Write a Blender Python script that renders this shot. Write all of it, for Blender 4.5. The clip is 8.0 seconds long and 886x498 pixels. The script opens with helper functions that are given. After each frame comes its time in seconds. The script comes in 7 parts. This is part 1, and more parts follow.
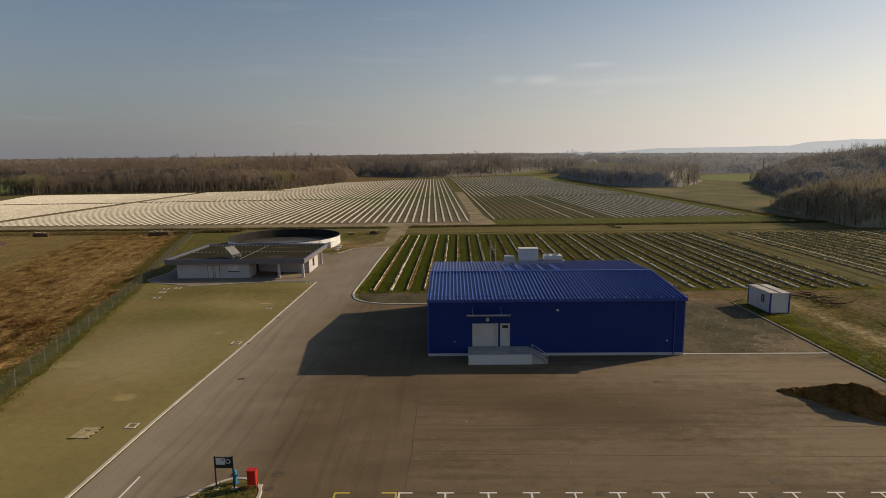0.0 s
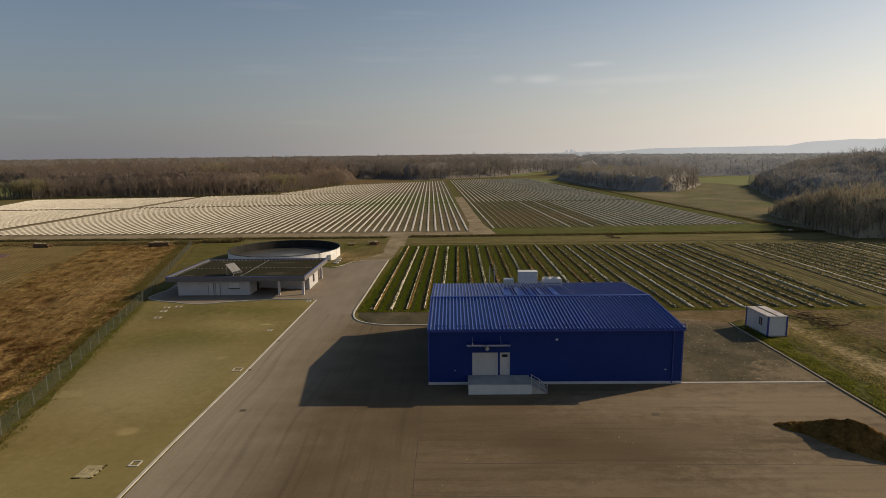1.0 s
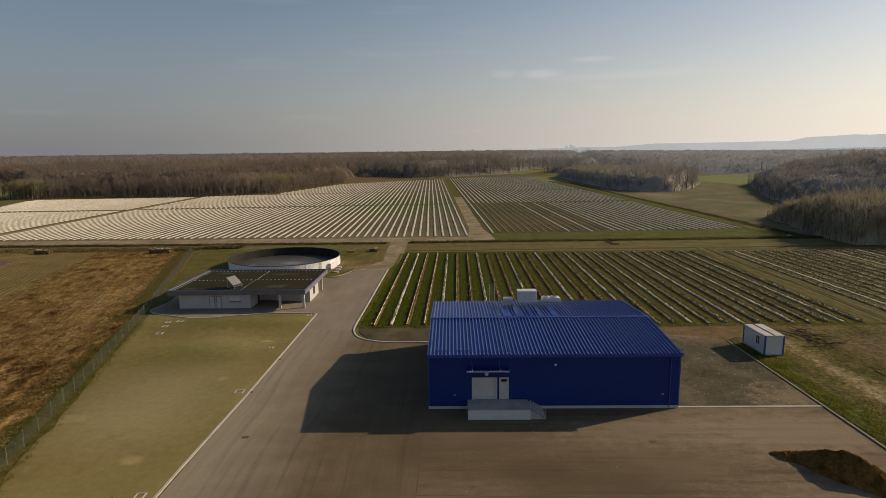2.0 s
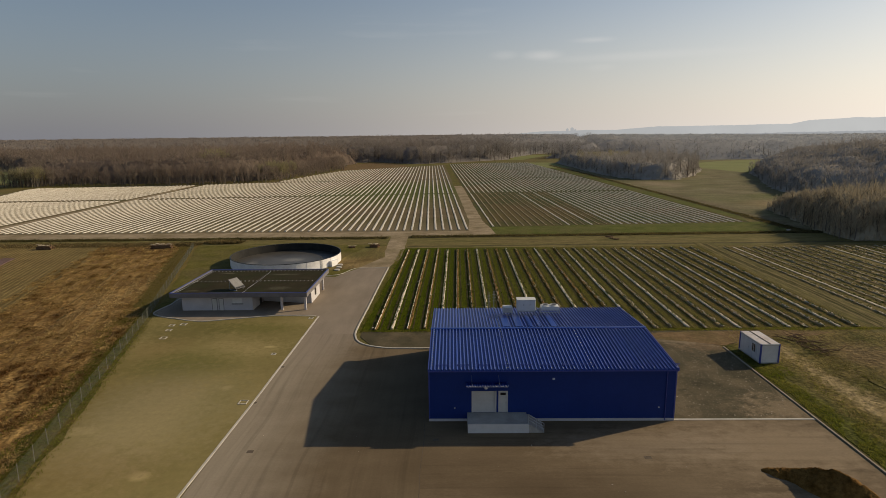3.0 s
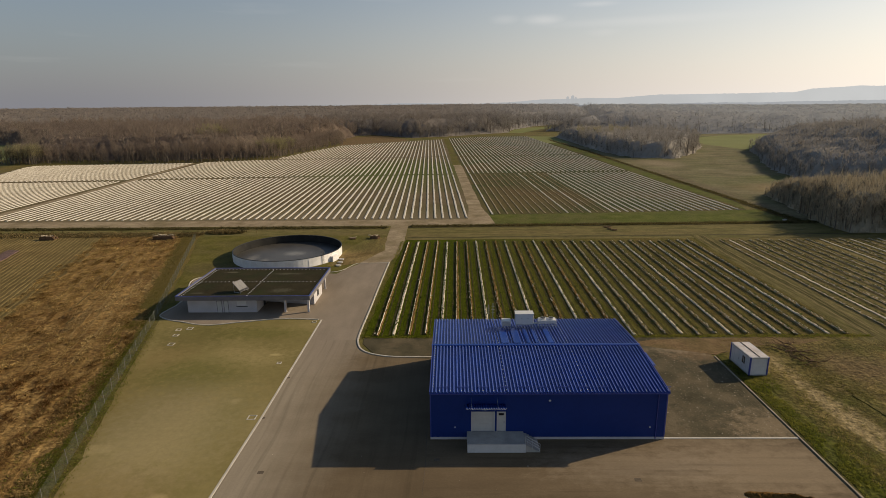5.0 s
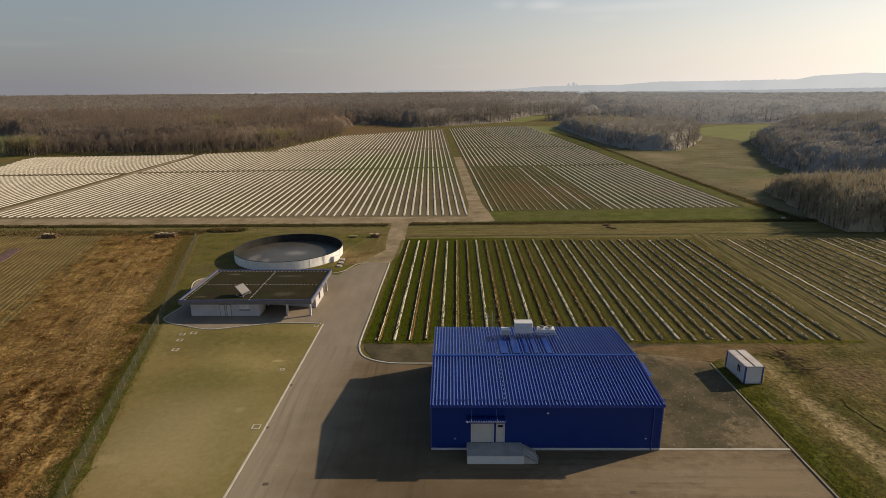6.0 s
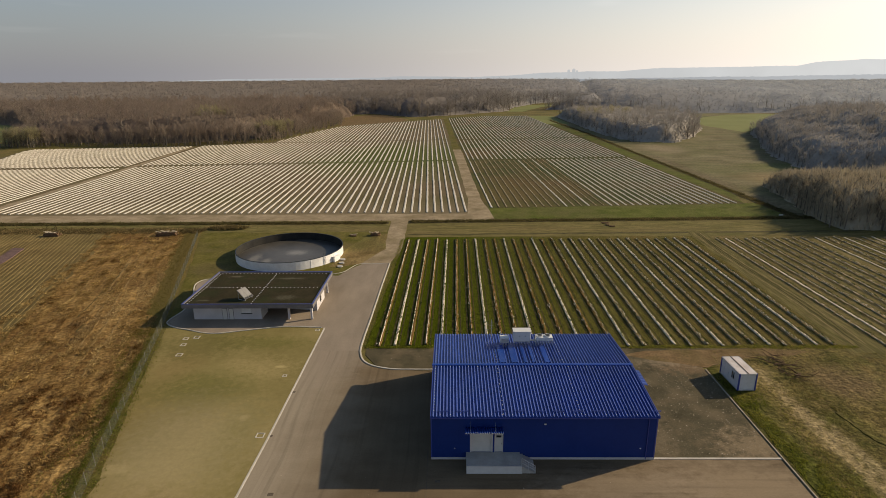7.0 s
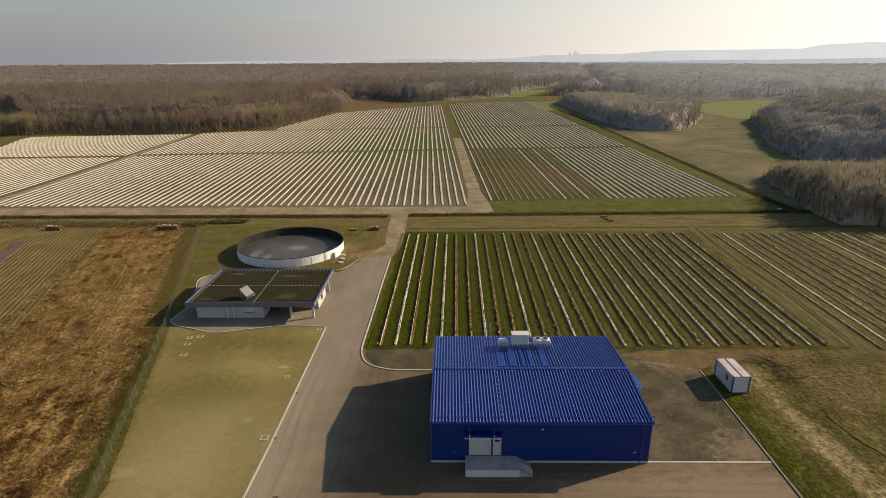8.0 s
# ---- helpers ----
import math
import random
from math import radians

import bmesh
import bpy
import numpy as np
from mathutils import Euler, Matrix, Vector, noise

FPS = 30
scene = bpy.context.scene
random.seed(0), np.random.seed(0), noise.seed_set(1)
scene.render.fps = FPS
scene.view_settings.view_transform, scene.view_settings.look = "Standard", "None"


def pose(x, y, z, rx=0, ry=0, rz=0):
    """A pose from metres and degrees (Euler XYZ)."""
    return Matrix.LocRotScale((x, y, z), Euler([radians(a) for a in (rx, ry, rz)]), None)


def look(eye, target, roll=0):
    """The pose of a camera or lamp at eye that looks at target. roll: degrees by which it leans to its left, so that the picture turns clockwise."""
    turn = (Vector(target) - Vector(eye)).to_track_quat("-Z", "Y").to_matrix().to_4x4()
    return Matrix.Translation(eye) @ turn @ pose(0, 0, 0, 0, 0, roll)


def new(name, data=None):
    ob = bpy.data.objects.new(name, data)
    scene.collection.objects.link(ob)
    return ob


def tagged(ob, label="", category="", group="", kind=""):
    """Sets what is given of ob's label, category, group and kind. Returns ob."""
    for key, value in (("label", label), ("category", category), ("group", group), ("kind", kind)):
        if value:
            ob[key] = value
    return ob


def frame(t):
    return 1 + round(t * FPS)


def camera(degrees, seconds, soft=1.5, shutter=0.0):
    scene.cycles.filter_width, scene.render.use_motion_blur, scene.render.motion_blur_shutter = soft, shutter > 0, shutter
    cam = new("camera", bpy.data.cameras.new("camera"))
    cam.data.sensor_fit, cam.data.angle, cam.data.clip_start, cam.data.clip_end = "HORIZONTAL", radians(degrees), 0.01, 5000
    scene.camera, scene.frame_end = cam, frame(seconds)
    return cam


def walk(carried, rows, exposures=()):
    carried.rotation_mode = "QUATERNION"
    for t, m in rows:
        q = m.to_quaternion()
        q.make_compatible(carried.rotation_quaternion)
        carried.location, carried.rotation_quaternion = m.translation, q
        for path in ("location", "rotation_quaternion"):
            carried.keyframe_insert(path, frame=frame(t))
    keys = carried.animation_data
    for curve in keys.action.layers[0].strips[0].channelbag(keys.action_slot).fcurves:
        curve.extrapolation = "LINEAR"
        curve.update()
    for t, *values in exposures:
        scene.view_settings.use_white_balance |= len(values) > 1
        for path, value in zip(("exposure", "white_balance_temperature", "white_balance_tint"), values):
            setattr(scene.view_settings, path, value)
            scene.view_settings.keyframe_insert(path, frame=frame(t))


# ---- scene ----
cam = camera(76.3, 8.0, soft=0.65)
PATH = [
    (0, (1.01, 3.108, 19.083), (0.972, 5.083, 18.768), -0.7),
    (0.5, (1.0, 3.157, 20.483), (0.963, 5.132, 20.168), -0.7),
    (1, (0.949, 3.188, 22.065), (0.914, 5.162, 21.748), -0.7),
    (1.5, (0.939, 3.188, 23.546), (0.906, 5.162, 23.227), -0.7),
    (3, (0.991, 3.142, 28.495), (0.956, 5.103, 28.102), -0.7),
    (3.5, (0.915, 3.058, 30.064), (0.883, 5.012, 29.642), -0.7),
    (4, (0.906, 3.068, 31.629), (0.874, 5.017, 31.179), -0.6),
    (4.5, (0.849, 2.96, 33.169), (0.818, 4.902, 32.692), -0.6),
    (6, (0.775, 2.803, 37.867), (0.744, 4.727, 37.322), -0.5),
    (6.5, (0.724, 2.7, 39.436), (0.695, 4.618, 38.869), -0.5),
    (7, (0.753, 2.65, 41.071), (0.724, 4.561, 40.482), -0.5),
    (7.5, (0.729, 2.613, 42.55), (0.701, 4.517, 41.938), -0.4),
    (8, (0.734, 2.537, 44.107), (0.706, 4.43, 43.463), -0.4),
]
walk(cam, [(t, look(eye, target, roll)) for t, eye, target, roll in PATH],
     exposures=((0.0, -0.02), (3.0, 0.03), (4.5, 0.14), (6.5, 0.31), (8.0, 0.52)))

# ---- world, sun, exposure ----
SUN_WAY = Vector((2.0, 0.77, 1.0)).normalized()
world = bpy.data.worlds.new("sky")
scene.world = world
world.use_nodes = True
wn = world.node_tree.nodes
sky = wn.new("ShaderNodeTexSky")
sky.sky_type = "NISHITA"
sky.sun_disc = False
sky.sun_elevation = math.asin(SUN_WAY.z)
sky.sun_rotation = math.atan2(SUN_WAY.x, SUN_WAY.y)
sky.altitude = 100
sky.air_density = 1.0
sky.dust_density = 1.0
sky.ozone_density = 1.0
# ground haze: the sky pales towards the horizon, warmer on the sun's side
wl = world.node_tree.links.new
way = wn.new("ShaderNodeTexCoord")
axes = wn.new("ShaderNodeSeparateXYZ")
wl(way.outputs["Generated"], axes.inputs[0])
low = wn.new("ShaderNodeMapRange")
low.inputs["From Min"].default_value, low.inputs["From Max"].default_value = 0.0, 0.38
low.inputs["To Min"].default_value, low.inputs["To Max"].default_value = 1.0, 0.0
wl(axes.outputs["Z"], low.inputs["Value"])
curve = wn.new("ShaderNodeMath")
curve.operation = "POWER"
curve.inputs[1].default_value = 1.8
wl(low.outputs["Result"], curve.inputs[0])
sunward = wn.new("ShaderNodeMapRange")
sunward.inputs["From Min"].default_value, sunward.inputs["From Max"].default_value = -0.6, 0.9
wl(axes.outputs["X"], sunward.inputs["Value"])
haze = wn.new("ShaderNodeMix")
haze.data_type = "RGBA"
haze.inputs["A"].default_value, haze.inputs["B"].default_value = (2.62, 2.62, 2.85, 1), (15.0, 13.4, 11.7, 1)
gather = wn.new("ShaderNodeMath")
gather.operation = "POWER"
gather.inputs[1].default_value = 1.5
wl(sunward.outputs["Result"], gather.inputs[0])
wl(gather.outputs[0], haze.inputs["Factor"])
veil = wn.new("ShaderNodeMix")
veil.data_type = "RGBA"
wl(curve.outputs[0], veil.inputs["Factor"])
wl(sky.outputs[0], veil.inputs["A"])
wl(haze.outputs["Result"], veil.inputs["B"])
cirrus_map = wn.new("ShaderNodeMapping")
cirrus_map.inputs["Scale"].default_value = (2.2, 2.2, 22.0)
wl(way.outputs["Generated"], cirrus_map.inputs["Vector"])
cirrus = wn.new("ShaderNodeTexNoise")
cirrus.inputs["Scale"].default_value, cirrus.inputs["Detail"].default_value = 1.6, 6.0
wl(cirrus_map.outputs["Vector"], cirrus.inputs["Vector"])
wisp = wn.new("ShaderNodeMapRange")
wisp.inputs["From Min"].default_value, wisp.inputs["From Max"].default_value = 0.62, 0.8
wisp.inputs["To Max"].default_value = 0.08
wl(cirrus.outputs["Fac"], wisp.inputs["Value"])
cover_of = wisp.outputs["Result"]
# a few long thin clouds low in the north: direction, length, thickness, density
for centre, length, thick, dense in (((0.153, 0.98, 0.1286), 0.045, 0.011, 0.3), ((0.231, 0.961, 0.149), 0.05, 0.006, 0.24), ((0.09, 0.987, 0.1305), 0.03, 0.009, 0.14),
                                     ((0.3, 0.945, 0.122), 0.22, 0.01, 0.16), ((0.244, 0.964, 0.1072), 0.03, 0.008, 0.1)):
    from_it = wn.new("ShaderNodeVectorMath")
    from_it.operation = "SUBTRACT"
    from_it.inputs[1].default_value = centre
    wl(way.outputs["Generated"], from_it.inputs[0])
    squeezed = wn.new("ShaderNodeVectorMath")
    squeezed.operation = "MULTIPLY"
    squeezed.inputs[1].default_value = (1 / length, 1 / length, 1 / thick)
    wl(from_it.outputs[0], squeezed.inputs[0])
    span = wn.new("ShaderNodeVectorMath")
    span.operation = "LENGTH"
    wl(squeezed.outputs[0], span.inputs[0])
    torn = wn.new("ShaderNodeMath")
    torn.operation = "ADD"
    wl(span.outputs["Value"], torn.inputs[0])
    wl(cirrus.outputs["Fac"], torn.inputs[1])
    fade = wn.new("ShaderNodeMapRange")
    fade.interpolation_type = "SMOOTHSTEP"
    fade.inputs["From Min"].default_value, fade.inputs["From Max"].default_value = 0.5, 1.6
    fade.inputs["To Min"].default_value, fade.inputs["To Max"].default_value = dense, 0.0
    wl(torn.outputs[0], fade.inputs["Value"])
    most = wn.new("ShaderNodeMath")
    most.operation = "MAXIMUM"
    wl(cover_of, most.inputs[0])
    wl(fade.outputs["Result"], most.inputs[1])
    cover_of = most.outputs[0]
cloud = wn.new("ShaderNodeMix")
cloud.data_type = "RGBA"
wl(cover_of, cloud.inputs["Factor"])
wl(veil.outputs["Result"], cloud.inputs["A"])
cloud.inputs["B"].default_value = (9.6, 9.2, 8.8, 1)
wl(cloud.outputs["Result"], wn["Background"].inputs[0])
wn["Background"].inputs[1].default_value = 0.079
sun = new("sun", bpy.data.lights.new("sun", "SUN"))
sun.data.energy, sun.data.angle, sun.data.color = 4.25, radians(0.6), (1.0, 0.81, 0.55)
sun.matrix_world = look(SUN_WAY * 200, (0, 0, 0))


# ---- materials ----
def ramp_mat(name, low, high, scale, rough=0.9, bump=0.0, fine=None, fine_amount=0.35, stain=None, stain_scale=0.05,
             stain_amount=0.5, metal=0.0, stretch=(1, 1, 1), per_object=0.0, per_island=0.0, spec=0.3, through_light=0.0,
             across=None, streak=None, streak_amount=0.15, patches=(), marks=None):
    """Two-scale noise between two colours, with optional larger stains and fine relief, at metre scale."""
    m = bpy.data.materials.new(name)
    m.use_nodes = True
    nodes, link = m.node_tree.nodes, m.node_tree.links.new
    shader = nodes["Principled BSDF"]
    coords = nodes.new("ShaderNodeTexCoord")
    mapping = nodes.new("ShaderNodeMapping")
    mapping.inputs["Scale"].default_value = stretch
    link(coords.outputs["Object"], mapping.inputs["Vector"])

    def tex(s, detail=6.0, rough_noise=0.6):
        n = nodes.new("ShaderNodeTexNoise")
        n.inputs["Scale"].default_value = s
        n.inputs["Detail"].default_value = detail
        n.inputs["Roughness"].default_value = rough_noise
        link(mapping.outputs["Vector"], n.inputs["Vector"])
        return n

    def mixed(kind, amount, a, b):
        x = nodes.new("ShaderNodeMix")
        x.data_type, x.blend_type = "RGBA", kind
        for sock, value in ((x.inputs["Factor"], amount), (x.inputs["A"], a), (x.inputs["B"], b)):
            if isinstance(value, (int, float)):
                sock.default_value = value
            elif isinstance(value, tuple):
                sock.default_value = (*value, 1)
            else:
                link(value, sock)
        return x.outputs["Result"]

    base = tex(scale)
    spread = nodes.new("ShaderNodeMapRange")
    spread.inputs["From Min"].default_value, spread.inputs["From Max"].default_value = 0.32, 0.68
    link(base.outputs["Fac"], spread.inputs["Value"])
    colour = mixed("MIX", spread.outputs["Result"], low, high)
    if stain:
        s = tex(stain_scale, 5.0, 0.55)
        sr = nodes.new("ShaderNodeMapRange")
        sr.inputs["From Min"].default_value, sr.inputs["From Max"].default_value = 0.45, 0.68
        sr.inputs["To Max"].default_value = stain_amount
        link(s.outputs["Fac"], sr.inputs["Value"])
        colour = mixed("MIX", sr.outputs["Result"], colour, stain)
    if across:
        # slow change of tone from one side of the ground to the other, with a ragged edge
        other, a, b = across
        xyz = nodes.new("ShaderNodeSeparateXYZ")
        link(coords.outputs["Object"], xyz.inputs[0])
        wob = nodes.new("ShaderNodeMath")
        wob.operation = "MULTIPLY_ADD"
        link(tex(0.25, 5.0).outputs["Fac"], wob.inputs[0])
        wob.inputs[1].default_value = 7.0
        link(xyz.outputs["X"], wob.inputs[2])
        ar = nodes.new("ShaderNodeMapRange")
        ar.inputs["From Min"].default_value, ar.inputs["From Max"].default_value = a + 3.5, b + 3.5
        link(wob.outputs[0], ar.inputs["Value"])
        colour = mixed("MIX", ar.outputs["Result"], other, colour)
    for other, cx, cy, rx, ry, ragged, amount in patches:
        # a worn or overgrown patch of its own outline: an ellipse on the plan with a ragged, fading edge
        place = nodes.new("ShaderNodeMapping")
        place.inputs["Location"].default_value = (-cx / rx, -cy / ry, 0)
        place.inputs["Scale"].default_value = (1 / rx, 1 / ry, 0)
        link(coords.outputs["Object"], place.inputs["Vector"])
        far = nodes.new("ShaderNodeVectorMath")
        far.operation = "LENGTH"
        link(place.outputs["Vector"], far.inputs[0])
        rag = nodes.new("ShaderNodeMath")
        rag.operation = "MULTIPLY_ADD"
        link(tex(0.8, 8.0, 0.75).outputs["Fac"], rag.inputs[0])
        rag.inputs[1].default_value = ragged
        link(far.outputs["Value"], rag.inputs[2])
        pr = nodes.new("ShaderNodeMapRange")
        pr.inputs["From Min"].default_value, pr.inputs["From Max"].default_value = 0.35 + ragged / 2, 1.05 + ragged / 2
        pr.inputs["To Min"].default_value, pr.inputs["To Max"].default_value = amount, 0.0
        link(rag.outputs[0], pr.inputs["Value"])
        colour = mixed("MIX", pr.outputs["Result"], colour, other)
    if streak:
        sm = nodes.new("ShaderNodeMapping")
        sm.inputs["Scale"].default_value = streak
        link(coords.outputs["Object"], sm.inputs["Vector"])
        sn = nodes.new("ShaderNodeTexNoise")
        sn.inputs["Scale"].default_value, sn.inputs["Detail"].default_value = 1.0, 7.0
        sn.inputs["Roughness"].default_value = 0.7
        link(sm.outputs["Vector"], sn.inputs["Vector"])
        st = nodes.new("ShaderNodeMapRange")
        st.inputs["From Min"].default_value, st.inputs["From Max"].default_value = 0.3, 0.7
        st.inputs["To Min"].default_value, st.inputs["To Max"].default_value = 1 - streak_amount, 1 + streak_amount
        link(sn.outputs["Fac"], st.inputs["Value"])
        sg = nodes.new("ShaderNodeCombineColor")
        for k in range(3):
            link(st.outputs["Result"], sg.inputs[k])
        colour = mixed("MULTIPLY", 1.0, colour, sg.outputs["Color"])
    if marks:
        # dark rubbed tyre tracks, long and narrow, slightly bent
        mx, my, turn, deep = marks
        bend = nodes.new("ShaderNodeVectorMath")
        bend.operation = "MULTIPLY_ADD"
        link(tex(0.03, 1.0).outputs["Color"], bend.inputs[0])
        bend.inputs[1].default_value = (3.0, 3.0, 0.0)
        link(coords.outputs["Object"], bend.inputs[2])
        mm = nodes.new("ShaderNodeMapping")
        mm.inputs["Scale"].default_value = (mx, my, 0)
        mm.inputs["Rotation"].default_value = (0, 0, turn)
        link(bend.outputs[0], mm.inputs["Vector"])
        mn = nodes.new("ShaderNodeTexNoise")
        mn.inputs["Scale"].default_value, mn.inputs["Detail"].default_value = 1.0, 3.0
        link(mm.outputs["Vector"], mn.inputs["Vector"])
        mr = nodes.new("ShaderNodeMapRange")
        mr.inputs["From Min"].default_value, mr.inputs["From Max"].default_value = 0.54, 0.7
        mr.inputs["To Min"].default_value, mr.inputs["To Max"].default_value = 1.0, 1 - deep
        link(mn.outputs["Fac"], mr.inputs["Value"])
        mg = nodes.new("ShaderNodeCombineColor")
        for k in range(3):
            link(mr.outputs["Result"], mg.inputs[k])
        colour = mixed("MULTIPLY", 1.0, colour, mg.outputs["Color"])
    if fine:
        f = tex(fine, 3.0, 0.7)
        fr = nodes.new("ShaderNodeMapRange")
        fr.inputs["From Min"].default_value, fr.inputs["From Max"].default_value = 0.25, 0.75
        fr.inputs["To Min"].default_value, fr.inputs["To Max"].default_value = 1 - fine_amount, 1 + fine_amount
        link(f.outputs["Fac"], fr.inputs["Value"])
        grey = nodes.new("ShaderNodeCombineColor")
        for k in range(3):
            link(fr.outputs["Result"], grey.inputs[k])
        colour = mixed("MULTIPLY", 1.0, colour, grey.outputs["Color"])
    for amount, kind, out in ((per_object, "ShaderNodeObjectInfo", "Random"), (per_island, "ShaderNodeNewGeometry", "Random Per Island")):
        if amount:
            info = nodes.new(kind)
            r = nodes.new("ShaderNodeMapRange")
            r.inputs["To Min"].default_value, r.inputs["To Max"].default_value = 1 - amount, 1 + amount
            link(info.outputs[out], r.inputs["Value"])
            grey = nodes.new("ShaderNodeCombineColor")
            for k in range(3):
                link(r.outputs["Result"], grey.inputs[k])
            colour = mixed("MULTIPLY", 1.0, colour, grey.outputs["Color"])
    link(colour, shader.inputs["Base Color"])
    shader.inputs["Roughness"].default_value = rough
    shader.inputs["Metallic"].default_value = metal
    shader.inputs["Specular IOR Level"].default_value = spec
    if bump:
        b = nodes.new("ShaderNodeBump")
        b.inputs["Strength"].default_value = 1.0
        b.inputs["Distance"].default_value = bump
        link(tex(fine or scale * 6, 4.0).outputs["Fac"], b.inputs["Height"])
        link(b.outputs["Normal"], shader.inputs["Normal"])
    if through_light:
        thin = nodes.new("ShaderNodeBsdfTranslucent")
        both = nodes.new("ShaderNodeMixShader")
        both.inputs["Fac"].default_value = through_light
        link(colour, thin.inputs["Color"])
        link(shader.outputs[0], both.inputs[1])
        link(thin.outputs[0], both.inputs[2])
        link(both.outputs[0], nodes["Material Output"].inputs["Surface"])
    return m


M_GROUND = ramp_mat("meadow grass", (0.08, 0.08, 0.02), (0.165, 0.13, 0.045), 0.06, fine=1.2, fine_amount=0.4, bump=0.1,
                    stain=(0.13, 0.085, 0.035), stain_scale=0.02, spec=0.08)
M_YARD = ramp_mat("worn asphalt", (0.129, 0.09555, 0.05765), (0.17, 0.1277, 0.07938), 0.14, fine=5.0, fine_amount=0.09, across=((0.242, 0.1852, 0.1191), -17.0, -6.0), marks=(0.06, 1.5, 0.05, 0.18), streak=(0.07, 0.9, 1), streak_amount=0.09, bump=0.004,
                  patches=(((0.258, 0.197, 0.1266), 31, 51, 13, 6.5, 2.0, 0.75), ((0.206, 0.1589, 0.09923), 14, 36, 16, 5, 3.0, 0.5), ((0.088, 0.06143, 0.03497), 6, 45, 9, 3.5, 3.2, 0.4), ((0.25, 0.198, 0.138), 19, 51.5, 11, 3.6, 2.2, 0.6), ((0.227, 0.1726, 0.1115), 8, 26, 20, 5, 3.0, 0.5), ((0.25, 0.192, 0.125), 29, 39, 11, 6, 2.4, 0.7)),
                  stain=(0.101, 0.07312, 0.04347), stain_scale=0.1, stain_amount=0.7, stretch=(0.75, 1.3, 1), spec=0.08)
M_YARDWEST = ramp_mat("tyre-marked asphalt", (0.123, 0.091, 0.0545), (0.165, 0.1245, 0.0765), 0.14, fine=5.0, fine_amount=0.07, bump=0.002, spec=0.08,
                      across=((0.275, 0.229, 0.166), -19.5, -10.0), marks=(1.5, 0.03, -0.1, 0.18), streak=(1.3, 0.08, 1), streak_amount=0.075,
                      stain=(0.09696, 0.0702, 0.04158), stain_scale=0.1, stain_amount=0.7, stretch=(0.75, 1.3, 1),
                      patches=(((0.25, 0.204, 0.153), -17.5, 84, 6, 15, 1.4, 0.9),))
M_SEAM = ramp_mat("tarred joint", (0.08, 0.063, 0.047), (0.125, 0.1, 0.075), 0.8, fine=6.0, fine_amount=0.3, spec=0.1)
M_ROAD = ramp_mat("pale asphalt", (0.222, 0.181, 0.136), (0.285, 0.235, 0.178), 0.15, fine=6.0, fine_amount=0.14, bump=0.004,
                  stain=(0.165, 0.133, 0.09923), stain_scale=0.09, stain_amount=0.7, stretch=(1.6, 0.5, 1), spec=0.08)
M_GRAVEL = ramp_mat("compacted gravel", (0.052, 0.0455, 0.0255), (0.093, 0.0785, 0.047), 0.35, fine=6.0, fine_amount=0.28, bump=0.02,
                    stain=(0.174, 0.1348, 0.08221), stain_scale=0.3, stain_amount=0.5, spec=0.08,
                    patches=(((0.261, 0.1958, 0.1214), 35.2, 58.5, 4.5, 4, 4.5, 0.55), ((0.2436, 0.1914, 0.1253), 25, 62, 2.5, 6, 5.0, 0.25), ((0.2262, 0.1479, 0.08221), 36, 77, 6, 3, 3.5, 0.5), ((0.2436, 0.1914, 0.1292), 33, 78.5, 6, 2, 4.5, 0.5)))
M_LAWN = ramp_mat("mossy gravel lawn", (0.158, 0.131, 0.046), (0.236, 0.191, 0.076), 0.06, fine=1.4, fine_amount=0.1, bump=0.01,
                  stain=(0.29, 0.228, 0.0992), stain_scale=0.1, stain_amount=0.5, spec=0.05,
                  patches=(((0.4032, 0.314, 0.1433), -26.2, 46.5, 1.1, .9, 1.2, 0.9), ((0.1536, 0.1154, 0.03753), -40, 60, 7, 14, 2.2, 0.6), ((0.3168, 0.2493, 0.1092), -28, 76, 7, 5, 3.0, 0.55), ((0.1248, 0.1108, 0.02388), -36, 45, 6, 8, 2.5, 0.5), ((0.3264, 0.2493, 0.1092), -33, 36, 6, 4, 3.0, 0.5), ((0.24, 0.1709, 0.07163), -33, 47, 9, 7, 2.6, 0.6), ((0.2304, 0.1663, 0.06822), -40, 78, 5, 9, 2.4, 0.55), ((0.112, 0.108, 0.0272), -33, 71, 9, 6, 2.4, 0.65), ((0.3, 0.235, 0.1), -29, 56, 7, 6, 2.6, 0.55), ((0.105, 0.104, 0.024), -26, 60, 4, 9, 2.2, 0.45), ((0.11, 0.108, 0.024), -30, 85, 9, 3, 2.4, 0.5), ((0.4, 0.32, 0.144), -24.4, 77, 1.3, .5, 1.6, 0.8), ((0.115, 0.102, 0.032), -40, 84, 9, 7, 2.2, 0.65), ((0.125, 0.106, 0.04), -34, 62, 6, 10, 2.6, 0.45), ((0.27, 0.215, 0.085), -30, 38, 8, 8, 2.0, 0.5), ((0.34, 0.275, 0.13), -25.5, 64, .9, .7, 1.6, 0.6), ((0.32, 0.255, 0.115), -36, 54, 2.4, 1.2, 2.2, 0.6), ((0.31, 0.252, 0.135), -31, 58, 11, 13, 1.6, 0.55)))
M_WEEDS = ramp_mat("dead weeds", (0.15, 0.082, 0.024), (0.33, 0.215, 0.08), 0.4, fine=1.6, fine_amount=0.7, bump=0.25,
                   stain=(0.075, 0.036, 0.011), stain_scale=0.07, stain_amount=0.75, streak=(1.1, 0.03, 1), streak_amount=0.3, spec=0.05)
